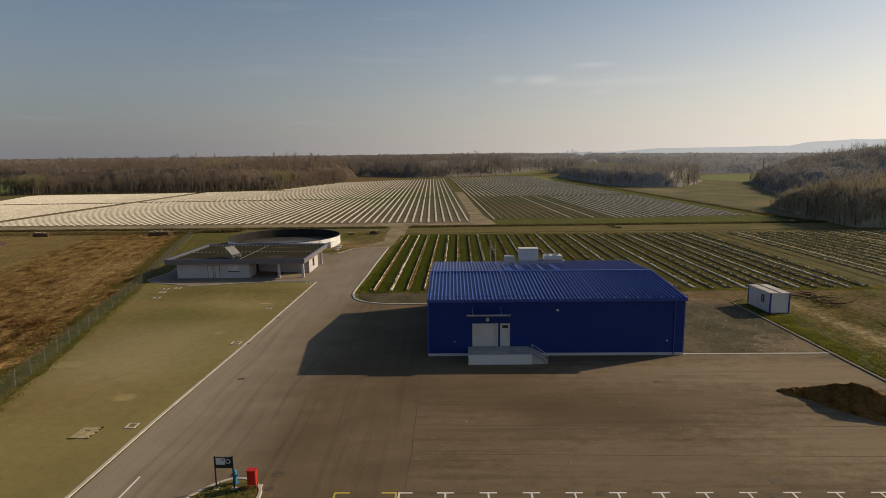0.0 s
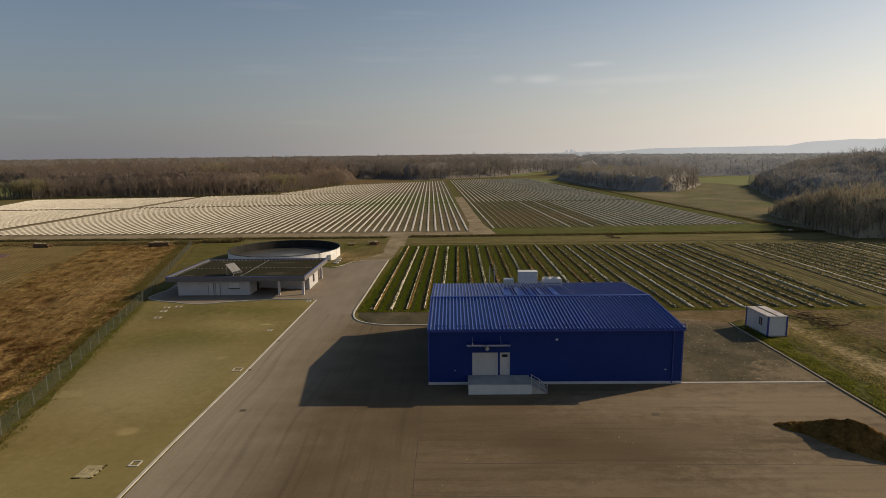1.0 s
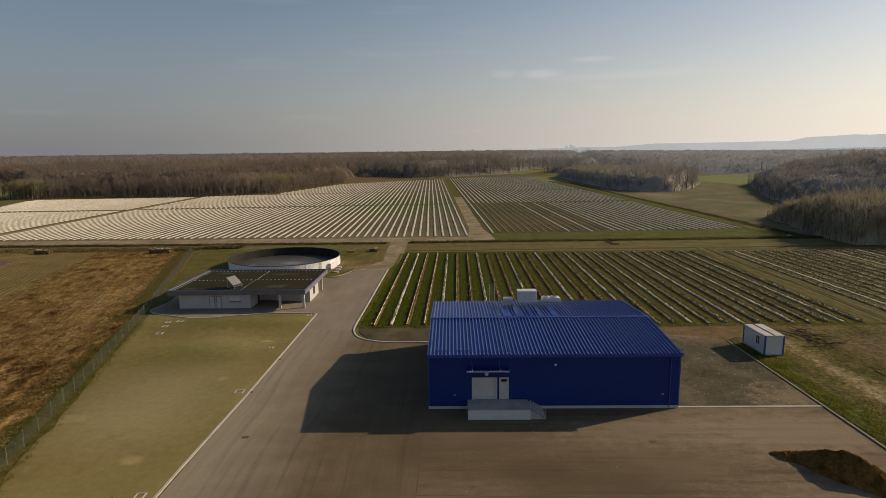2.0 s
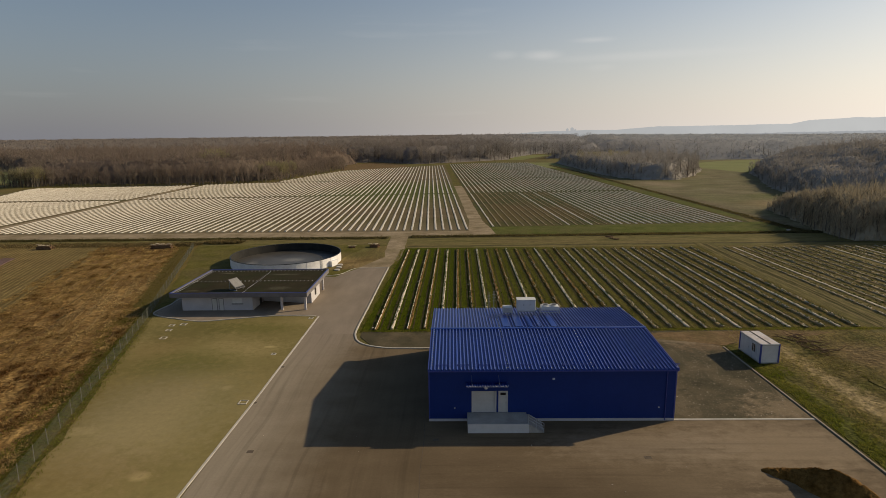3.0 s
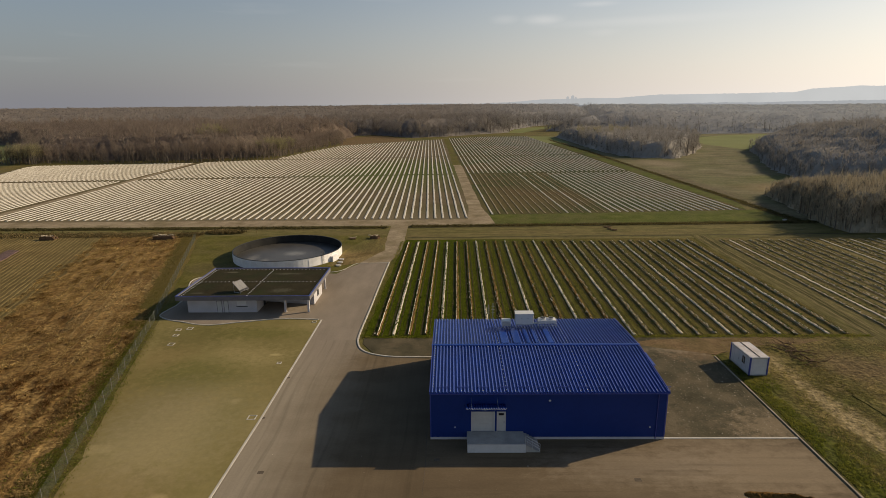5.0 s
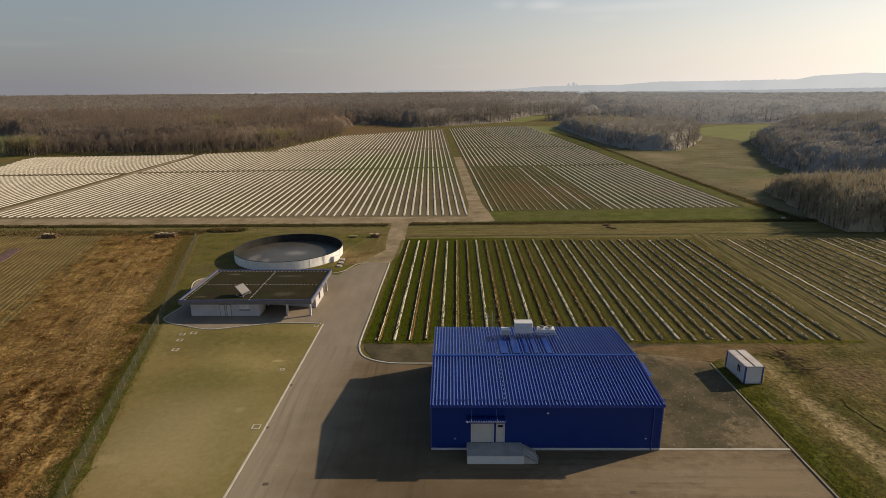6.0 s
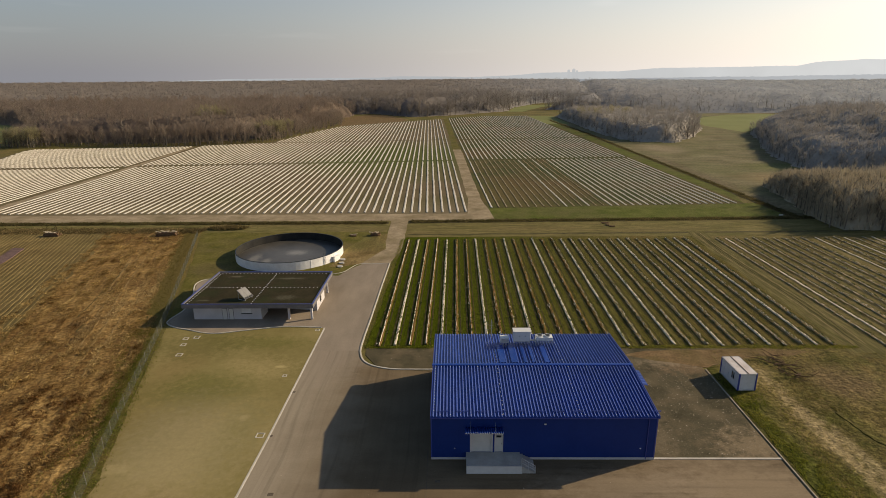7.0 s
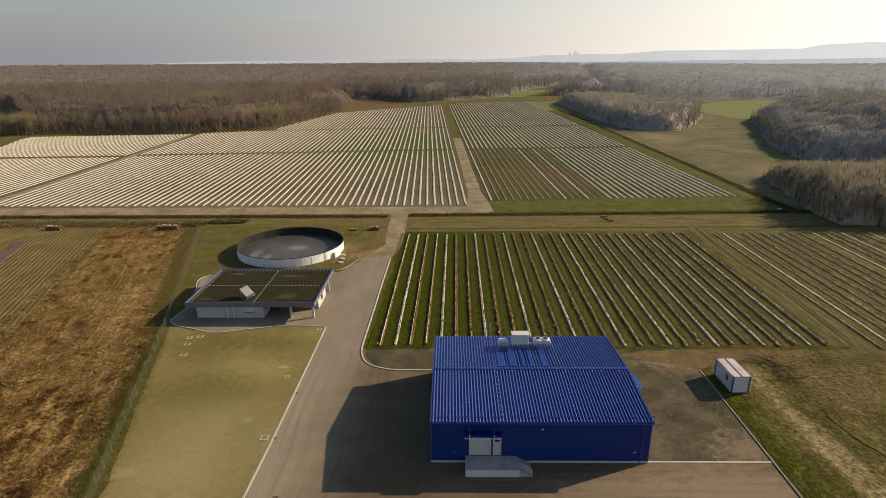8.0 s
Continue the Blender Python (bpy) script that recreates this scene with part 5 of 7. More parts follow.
shaft_slab(-25.42, 40.4, 1.33, 1.6, .04)


def island():
    line = [(-16.5, 29.0), (-14.9, 31.6), (-13.9, 33.2), (-12.9, 34.2), (-12.0, 34.45), (-11.2, 34.15), (-10.55, 33.5), (-10.3, 32.4), (-10.3, 29.0)]
    kerb("kerb_island", smooth_line(line), "rounded pale kerb of a traffic island", .2, .16)
    zone("island_grass", smooth_line(line), .12, M_VERGE, "scruffy grass on a traffic island", "grass", wobble=0)


island()


def sign():
    s = thing("sign_board", (-13.05, 33.4, 0.1), "dark notice board on two posts", "sign")
    for x in (0, 1.05):
        bm = bmesh.new()
        rod(bm, (x, 0, -.1), (x, 0, 2.05), .045, 8)
        part("post", bm, M_DARK, s)
        box_part("footing", (x - .16, x + .16, -.16, .16, -.06, .03), M_KERB, s)
    box_part("board", (.04, 1.01, -.03, .03, 1.32, 2.0), M_DARK, s)
    box_part("panel", (.09, .62, -.045, -.03, 1.55, 1.96), M_WHITEMETAL, s, "grey printed panel")
    box_part("panel", (.64, .97, -.045, -.03, 1.55, 1.96), M_DARK, s, "black panel with a pale ring")
    bm = bmesh.new()
    n = 20
    for k in range(n):
        a, b = k / n * math.tau, (k + 1) / n * math.tau
        q = [bm.verts.new((.805 + r * math.cos(t), -.05, 1.755 + r * math.sin(t))) for r, t in ((.10, a), (.15, a), (.15, b), (.10, b))]
        bm.faces.new(q)
    part("ring", bm, M_WHITEMETAL, s)
    for z, x0, x1 in ((1.86, .4, .58), (1.79, .44, .58)):
        box_part("text_bar", (x0, x1, -.05, -.045, z, z + .03), M_DARK, s)


sign()


def hydrant():
    h = thing("hydrant", (-12.15, 33.95, 0.1), "pale blue cast iron water hydrant", "hydrant")
    bm = bmesh.new()
    rod(bm, (0, 0, 0), (0, 0, .06), .2, 12)
    rod(bm, (0, 0, .06), (0, 0, .62), .11, 12)
    rod(bm, (0, 0, .62), (0, 0, .8), .14, 12, .11)
    part("body", bm, M_HYDRANT, h, smooth=False)
    bm = bmesh.new()
    rod(bm, (0, 0, .8), (0, 0, .92), .11, 12, .05)
    part("cap", bm, M_HYDRANT, h)
    for s in (-1, 1):
        bm = bmesh.new()
        rod(bm, (0, 0, .55), (.22 * s, -.05, .55), .06, 10)
        part("outlet", bm, M_HYDRANT, h)


hydrant()


def hose_cabinet():
    c = thing("hose_cabinet", (-11.2, 33.35, 0.1), "bright red metal fire hose cabinet on legs", "cabinet")
    box_part("body", (0, .5, 0, .36, .26, 1.1), M_RED, c, bevel=.01)
    box_part("lid", (-.03, .53, -.03, .39, 1.1, 1.15), M_RED, c)
    d = box_part("door", (.03, .47, -.015, 0, .29, 1.07), M_RED, c)
    box_part("handle", (.41, .44, -.04, -.015, .62, .74), M_DARK, d)
    for x in (.03, .47):
        for y in (.03, .33):
            box_part("leg", (x - .025, x + .025, y - .025, y + .025, 0, .26), M_RED, c)
    box_part("base", (-.12, .74, -.12, .5, -.06, .015), M_KERB, c, "pale concrete base")


hose_cabinet()


# ---- soil heap ----
def heap():
    """A tipped windrow of soil: a bent crest that rises from a low tail, crest and slopes fitted to the camera's view.
    """
    crest = ((27.75, 47.2, .34), (28.5, 46.8, .6), (29.5, 46.4, .85), (30.6, 45.7, 1.35), (31.6, 44.6, 1.95), (32.3, 43.5, 1.95), (32.9, 42.6, 1.5), (33.4, 41.6, .7))
    line = []
    for (xa, ya, za), (xb, yb, zb) in zip(crest, crest[1:]):
        line += [(xa + (xb - xa) * k / 6, ya + (yb - ya) * k / 6, za + (zb - za) * k / 6) for k in range(6)]
    line = np.array(line)
    nx, ny = 120, 96
    verts, faces = [], []
    for j in range(ny + 1):
        for i in range(nx + 1):
            x, y = 25.2 + 11.6 * i / nx, 38.4 + 11.0 * j / ny
            p = Vector((x, y, 0))
            w = noise.noise_vector(p * .7) * .3 + noise.noise_vector(p * 2.2) * .1
            d = np.hypot(line[:, 0] - x - w.x, line[:, 1] - y - w.y)
            top = float(np.max(line[:, 2] - np.interp(line[:, 2], (.3, 1.0, 1.9), (.75, .72, 1.0)) * np.sqrt(d * d + .02)))
            z = top + (.07 * noise.noise(p * 2.6) + .06 * noise.noise(p * 6.5) + .04 * noise.noise(p * 13)) * min(1, max(0, top * 3))
            verts.append((x, y, max(-.06, z)))
    for j in range(ny):
        for i in range(nx):
            a = j * (nx + 1) + i
            q = (a, a + 1, a + nx + 2, a + nx + 1)
            if max(verts[n][2] for n in q) > -.05:
                faces.append(q)
    mesh_from("soil_mound", verts, faces, M_SOIL, "dark brown heap of loose soil on the asphalt", "heap", smooth=True)


heap()


# ---- crop rows ----
def bed(x_of, y0, y1, width, height, step, seed, rough=0.05):
    """Vertices and faces of one raised row, arched in section, uneven along its length."""
    verts, faces = [], []
    n = max(2, int((y1 - y0) / step))
    sec = ((-.5, 0), (-.42, .82), (0, 1), (.42, .82), (.5, 0))
    for k in range(n + 1):
        y = y0 + (y1 - y0) * k / n
        a = noise.noise(Vector((seed * 7.3, y * .45, 0)))
        b = noise.noise(Vector((seed * 3.1, y * .9, 5)))
        for s, h in sec:
            verts.append((x_of(y) + s * width * (1 + .3 * b) + rough * 2 * a, y, .04 + h * height * (1 + .35 * a)))
    for k in range(n):
        for i in range(4):
            q = k * 5 + i
            faces.append((q, q + 1, q + 6, q + 5))
    faces += [(4, 3, 2, 1, 0), tuple(n * 5 + i for i in range(5))]
    return verts, faces


def tufts(spots, height, spread, blades, seed, broad=1.0):
    """Many small leaning blades round each spot."""
    r = np.random.RandomState(seed)
    sp = np.repeat(np.array(spots, float), blades, axis=0)
    n = len(sp)
    ang = r.uniform(0, math.tau, n)
    h = height * r.uniform(.5, 1.2, n) * (sp[:, 3] if sp.shape[1] > 3 else 1)
    w = broad * height * r.uniform(.16, .34, n)
    lean = spread * r.uniform(.2, 1.1, n)
    base = sp[:, :3] + np.c_[np.cos(ang) * spread * .25, np.sin(ang) * spread * .25, np.zeros(n)]
    side = np.c_[-np.sin(ang) * w, np.cos(ang) * w, np.zeros(n)]
    tip = base + np.c_[np.cos(ang) * lean, np.sin(ang) * lean, h]
    mid = (base + tip) / 2 + np.c_[np.zeros(n), np.zeros(n), h * .18]
    v = np.stack([base, mid + side, tip, mid - side], axis=1).reshape(-1, 3)
    f = np.arange(n * 4).reshape(-1, 4)
    return v, f


def quick_mesh(name, verts, faces, materials, slots=None):
    """A mesh straight from arrays of vertices and equal-sided faces."""
    me = bpy.data.meshes.new(name)
    verts, faces = np.asarray(verts, np.float32), np.asarray(faces, np.int32)
    k = faces.shape[1]
    me.vertices.add(len(verts))
    me.vertices.foreach_set("co", verts.ravel())
    me.loops.add(faces.size)
    me.loops.foreach_set("vertex_index", faces.ravel())
    me.polygons.add(len(faces))
    me.polygons.foreach_set("loop_start", np.arange(0, faces.size, k, dtype=np.int32))
    for m in materials:
        me.materials.append(m)
    if slots is not None:
        me.polygons.foreach_set("material_index", np.asarray(slots, np.int32))
    me.update(calc_edges=True)
    return me


def near_rows():
    r = random.Random(4)
    leaf_spots, bit_spots, strip_spots = [], [], []
    blocks = ((0, 30, 83.7, 144.5), (32, 53, 82.0, 144.5))
    for k0, k1, y0, y1 in blocks:
        for k in range(k0, k1):
            x0 = -10.765 + 2.464 * k + (0 if k < 31 else .75 if k < 42 else 1.8)
            line = (lambda y, x=x0: skew_near(x, y))
            ya, yb = y0 + r.uniform(-.5, .3), y1 + r.uniform(-.8, .3)
            white = k % 3 == 1 if k < 31 else k in (33, 42, 45, 48)
            far = k > 14
            if white:
                o = thing("crop_bed", (0, 0, 0), "raised crop row under white mulch film", "crop row", "rows of the crop field")
                v, f = bed(line, ya, yb, .43, .22 if k < 31 else .13, .5, k, .025)
                film = mesh_from("film", v, f, M_BRIGHTFILM, "", "")
                film.parent = o
            else:
                o = thing("crop_bed", (0, 0, 0), "raised crop row of brown straw with tattered white film", "crop row", "rows of the crop field")
                v, f = bed(line, ya, yb, .56, .2 if k < 31 else .12, .6, k, .05)
                soil = mesh_from("ridge", v, f, M_STRAW if k < 16 else M_SOILROW, "", "")
                soil.parent = o
                # what is left of the film lies in broken lengths on the ridge
                y, q, fv, ff = ya, 0, [], []
                while y < yb - 1:
                    run = r.uniform(2, 9) if k < 7 else r.uniform(.6, 2.2) if k < 31 else r.uniform(1.5, 5)
                    b = min(yb, y + run)
                    v, f = bed(lambda t, l=line, d=.13 * math.sin(k * 2.1): l(t) + d, y, b, r.uniform(.11, .19) if k < 5 else r.uniform(.08, .16), .31 if k < 31 else .19, .5, k + 50, .03)
                    fv += v
                    ff += [tuple(i + q for i in g) for g in f]
                    q += len(v)
                    y = b + (r.uniform(.1, .8) if k < 7 else r.uniform(1.2, 4.5) if k < 16 else r.uniform(.5, 1.8) if k < 31 else r.uniform(.3, 1.6))
                film = mesh_from("film_strip", fv, ff, M_BRIGHTFILM if k < 5 else M_OLDFILM, "torn strip of soiled white film", "", kind="stuff")
                film.parent = o
            # strips beside each row: furrow soil, darkened further for the row's shade
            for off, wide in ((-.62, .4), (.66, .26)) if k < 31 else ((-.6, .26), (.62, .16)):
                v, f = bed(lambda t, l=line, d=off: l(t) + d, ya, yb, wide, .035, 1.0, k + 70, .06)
                ditch = mesh_from("furrow", v, f, M_FURROW if k < 31 else M_SIDEFURROW, "narrow furrow strip with row shade in its colour", "")
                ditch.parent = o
            y = ya
            while y < yb:
                dens = .85 if far else (.06 if k < 7 else .25)
                if not white and r.random() < dens:
                    bit_spots.append((line(y) + r.uniform(-.3, .1) + (.22 if k % 2 else -.1), y, .28))
                if r.random() < (.6 if white else .6):
                    leaf_spots.append((line(y) + r.uniform(-.2, .2), y + r.uniform(-.2, .2), .24))
                if white and r.random() < .4:
                    leaf_spots.append((line(y) + r.uniform(-.06, .06), y + .25, .25))
                if r.random() < .5:
                    leaf_spots.append((line(y) + r.choice((-1, 1)) * r.uniform(.45, .75), y, .03))
                for q in range(3):
                    if k < 31 or r.random() < .6:
                        strip_spots.append((line(y) + 1.25 + r.uniform(-.42, .42), y + r.uniform(0, .5), .04, r.uniform(.6, 1.2)))
                y += .5
    v, f = tufts(strip_spots, .13, .2, 3, 9)
    tagged(new("strip_grass", quick_mesh("strip_grass", v, f, [M_STRIPGRASS])), "short fresh green grass between the crop rows", "grass", kind="stuff")
    v, f = tufts(leaf_spots, .26, .26, 4, 3)
    tagged(new("crop_plants", quick_mesh("crop_plants", v, f, [M_LEAF])), "small dark green plants along the crop rows", "plants", kind="stuff")
    # torn scraps of film
    v, f = [], []
    for x, y, z in bit_spots:
        a, l, w = r.uniform(-.3, .3), r.uniform(.1, .35), r.uniform(.05, .12)
        c, s = math.cos(a), math.sin(a)
        q = len(v)
        for dx, dy, dz in ((-w, -l, 0), (w, -l, .05), (w * .7, l, .02), (-w, l, .06)):
            v.append((x + dx * c - dy * s, y + dx * s + dy * c, z + dz + .03))
        f.append((q, q + 1, q + 2, q + 3))
    tagged(new("film_scraps", quick_mesh("film_scraps", v, f, [M_OLDFILM])), "torn white film scraps on brown rows", "plastic film", kind="stuff")


M_SOILROW = ramp_mat("brown earth row", (0.145, 0.108, 0.048), (0.28, 0.215, 0.11), 0.6, fine=5.0, fine_amount=0.4, bump=0.04, spec=0.05)
# both furrow colours hold some shade of the rows besides the soil
M_FURROW = ramp_mat("wet dark soil and shade", (0.034, 0.03, 0.011), (0.075, 0.062, 0.023), 0.5, fine=3.0, fine_amount=0.4, spec=0.05)
M_SIDEFURROW = ramp_mat("brown furrow soil and shade", (0.055, 0.046, 0.02), (0.105, 0.086, 0.04), 0.5, fine=3.0, fine_amount=0.4, spec=0.05)
M_STRIPGRASS = ramp_mat("fresh grass blades", (0.135, 0.12, 0.03), (0.225, 0.185, 0.068), 0.25, per_island=0.35, spec=0.05, through_light=0.6, across=((0.115, 0.155, 0.01), -5.0, 44.0))
near_rows()


def ruts():
    """Wheel ruts pressed into the grass track between the crop fields."""
    for k, (a, b, w, h) in enumerate(((64.0, 65.6, .3, .02), (64.7, 66.4, .24, .02), (66.0, 67.3, .26, .02), (65.4, 66.9, .16, .02))):
        v, f = bed(lambda y, a=a, b=b, k=k: a + (b - a) * (y - 84) / 64 + .5 * math.sin((y - 84) * .1), 82 + k, 149, w, h, .7, k + 500, .08)
        mesh_from("wheel_rut", [(x, y, z + .03) for x, y, z in v], f, M_FURROW if k % 2 else M_DRYRUT, "long wheel rut in a grass track", "rut", "wheel ruts of the track")


M_DRYRUT = ramp_mat("dry rutted soil", (0.13, 0.1, 0.045), (0.23, 0.18, 0.085), 0.5, fine=3.0, fine_amount=0.35, bump=0.03, spec=0.05)
ruts()


def far_rows():
    """The long white rows beyond the ditch, block by block."""
    def block(name, k0, k1, y0_of, y1_of, material, label, width=.66, height=.2, keep=None, step=3.0, single=False):
        av, af = [], []
        q = 0
        for k in range(k0, k1):
            if keep and not keep(k):
                continue
            x0 = (8.0 if k < 3 else 6.8) + 2.45 * k
            xm = skew_far(x0, 300)
            a, b = y0_of(xm, k), y1_of(xm, k)
            if b - a < 6:
                continue
            v, f = bed(lambda y, x=x0: skew_far(x, y), a, b, width, height, step, k + 100, .05)
            if single:
                mesh_from("crop_bed", v, f, material, label, "crop row", "long rows beyond the ditch")
                continue
            av += v
            af += [tuple(i + q for i in g) for g in f]
            q += len(v)
        if av:
            mesh_from(name, av, af, material, label, "crop rows", kind="stuff")

    def end(x, k):
        knots = ((-160, 355), (-115, 371), (-112.5, 390), (-104.5, 436), (-93.5, 490), (-49.5, 531), (-7, 565), (-2, 578), (37, 602), (100, 603))
        y = 450.0
        for _ in range(6):
            y = float(np.interp(x - .037 * (y - 300), [a for a, b in knots], [b for a, b in knots]))
        return y

    # cross paths cut every block
    c1 = lambda x: 279.5 + .085 * (x + 80)
    c2 = lambda x: 375 + .1 * (x + 60)
    white = "long rows under white fleece on bare soil"
    block("row_block", -63, 0, lambda x, k: 174.5 + .3 * (k % 3), lambda x, k: c1(x) - 2.2, M_FILM, "long crop row under white fleece on bare soil", single=True)
    block("row_block", -63, 0, lambda x, k: c1(x) + 2.2, lambda x, k: min(end(x, k), c2(x) - 2.0), M_FILM, white)
    block("row_block", -50, 0, lambda x, k: c2(x) + 2.0, end, M_FILM, white, step=5)
    block("row_block", -112, -65, lambda x, k: 174.5, lambda x, k: 265 + .06 * (x + 211), M_FILM, white)
    block("row_block", -103, -65, lambda x, k: max(270 + .06 * (x + 211), 270 + (-229 - x) * 3), lambda x, k: 343 + .115 * (x + 254), M_FILM, white)
    old = "long rows of worn white film on weedy soil"
    block("row_block", 3, 37, lambda x, k: 181 + .06 * (x - 16), lambda x, k: c1(x) - 2.2, M_FILM, "long crop row of worn white film on weedy soil", .56, .2, lambda k: k in (3, 13, 16) or k > 18, single=True)
    block("row_block", 3, 19, lambda x, k: 181 + .06 * (x - 16), lambda x, k: c1(x) - 2.2, M_SOILROW, "long crop row of brown earth with soiled torn film", .62, .16, lambda k: k not in (3, 13, 16), step=1.6, single=True)
    block("film_remains", 4, 19, lambda x, k: 181 + .06 * (x - 16), lambda x, k: c1(x) - 2.2, M_OLDFILM, "torn soiled film along brown rows", .2, .2, lambda k: k not in (13, 16))
    block("row_block", 3, 37, lambda x, k: c1(x) + 2.2, lambda x, k: c2(x) - 2.0, M_FILM, old, .6, .2)
    block("row_block", 3, 37, lambda x, k: c2(x) + 2.0, end, M_FILM, old, .6, .2, step=5)


far_rows()


# ---- rough growth ----
def weeds():
    r = random.Random(11)
    spots, green = [], []
    # narrow wheel tracks, not quite parallel to the fence
    track = lambda q, y: ((6.4, 8.2, 9.7, 13.8, 17.2)[q] + (.0, .0, .0, -.17, -.1)[q] * (y - 70) * .5 + .25 * math.sin(y * .13 + q))
    while len(spots) < 40000:
        y = 26 + 128 * r.random() ** 1.25
        near = 1.6 if y < 95 else 3.8
        d = (30 - .075 * max(0.0, y - 94) + .7 * noise.noise(Vector((y * .4, 1, 8))) - near) * r.random()
        x = fence_x(y) - near - d
        n = noise.noise(Vector((x * .3, y * .2, 0))) + .7 * noise.noise(Vector((x * .9, y * .7, 4)))
        furrow = .4 * math.sin((d + .6 * noise.noise(Vector((y * .08, 0, 2)))) * 2.4)
        if min(abs(d - track(q, y)) for q in range(5)) < .28 and r.random() < .9:
            continue
        if n + furrow + .35 > r.random() * .9:
            spots.append((x, y, .04, .5 + 1.6 * max(0, n) ** 1.3))
    v, f = tufts(spots, .3, .42, 3, 5, .6)
    tagged(new("dead_weeds", quick_mesh("dead_weeds", v, f, [M_DEADWEED])), "rust-brown and straw-coloured dead weeds", "weeds", kind="stuff")
    for q in range(5):
        v, f = bed(lambda y, q=q: fence_x(y) - (2.0 if y < 95 else 4.4) - track(q, y), 74 + 5 * q, 140 - 5 * q, .22, .03, .9, q + 800, .14)
        mesh_from("wheel_rut", [(x, y, z + .03) for x, y, z in v], f, M_DITCH if q == 3 else M_RUTSTRAW, "long wheel rut through dead weeds", "rut", "wheel ruts in the weeds")
    v, f, q = [], [], 0
    for k in range(70):
        a, b = bed(lambda t, o=26.5 + k * 1.05: fence_x(t) - o, 40 + k * .6, 153, .6, .085, 2.2, k + 300, .12)
        v += a
        f += [tuple(i + q for i in g) for g in b]
        q += len(a)
    mesh_from("soil_furrows", v, f, M_TILLED, "long parallel furrows of tilled brown soil", "furrows", kind="stuff")
    while len(green) < 9000:
        y = 24 + 128 * r.random()
        x = fence_x(y) + ((r.gauss(-1.0, .7) if r.random() < .75 else r.gauss(.7, .4)) if y < 86 else r.gauss(-2.4, 1.5))
        green.append((x, y, .03))
    while len(green) < 14000:
        y = 24 + 66 * r.random()
        d = abs(r.gauss(0, 2.2))
        if noise.noise(Vector((d * .4, y * .16, 3))) > -.1:
            green.append((fence_x(y) - 1.2 - d, y, .05))
    for k in range(8000):
        y = 20 + 55 * r.random()
        d = abs(r.gauss(0, 2.3))
        if noise.noise(Vector((d * .5, y * .3, 6))) > -.25:
            green.append((37.9 + d, y, .03))
    for k in range(170):
        a, q = r.random() * math.tau, r.random() ** .5
        green.append((-12.3 + 1.6 * q * math.cos(a), 32.0 + 2.0 * q * math.sin(a), .1))
    for k in range(3500):
        green.append((-13 + 77 * r.random(), 83.0 + r.gauss(0, .35), .04))
    for k in range(1500):
        green.append((-12.9 + r.gauss(0, .25) + .02 * k / 30, 83 + 62 * k / 1500, .04))
    v, f = tufts(green, .16, .2, 3, 6, .58)
    tagged(new("verge_grass", quick_mesh("verge_grass", v, f, [M_TUFT])), "rough green and brown grass tufts", "grass", kind="stuff")
    dry = []
    while len(dry) < 16000:
        x, y = 41 + 70 * r.random() ** 1.3, 24 + 58 * r.random()
        n = noise.noise(Vector((x * .09, y * .09, 9)))
        if n + .4 > r.random():
            dry.append((x, y, .03, .6 + .5 * r.random()))
    while len(dry) < 24000:
        x, y = 40 + 45 * r.random(), 26 + 55 * r.random()
        n = noise.noise(Vector((x * .25, y * .12, 5))) + .6 * noise.noise(Vector((x * .8, y * .5, 2)))
        if n > .15 + .3 * r.random():
            dry.append((x, y, .03, .8 + 1.1 * r.random()))
    v, f = tufts(dry, .1, .26, 3, 7)
    tagged(new("meadow_tufts", quick_mesh("meadow_tufts", v, f, [M_DRYTUFT])), "dry golden meadow grass tufts", "grass", kind="stuff")
    banks = []
    for k in range(9000):
        x = -200 + 310 * r.random()
        if -18 < x < -11:
            continue
        banks.append((x, (161.8 if x < -14 else 163.4 + .02 * x) + r.gauss(0, .7), .02, .7))
    bank = [(-190 + 122 * r.random(), 153.8 + r.gauss(0, 1.3), .05, .8 + .5 * r.random()) for k in range(7000)]
    bank += [(-62.5 + r.gauss(0, 2.2), 156.2 + r.gauss(0, .8), .05, 1.8) for k in range(900)]
    v, f = tufts(bank, .42, .5, 3, 18)
    tagged(new("bank_growth", quick_mesh("bank_growth", v, f, [M_BANKTUFT])), "brown dead weeds on a low bank", "weeds", kind="stuff")
    for k in range(5000):
        y = 166 + 380 * r.random() ** 1.6
        banks.append((float(np.interp(y, (166, 219, 267, 333, 415, 540), (102.4, 101.8, 100.8, 99.4, 98.6, 93))) + r.gauss(.6, .8), y, .03, .55))
    banks = [(*b, 1.0)[:4] for b in banks]
    v, f = tufts(banks, .5, .5, 3, 8)
    tagged(new("ditch_growth", quick_mesh("ditch_growth", v, f, [M_DITCHTUFT])), "dark dead growth along the ditches", "weeds", kind="stuff")


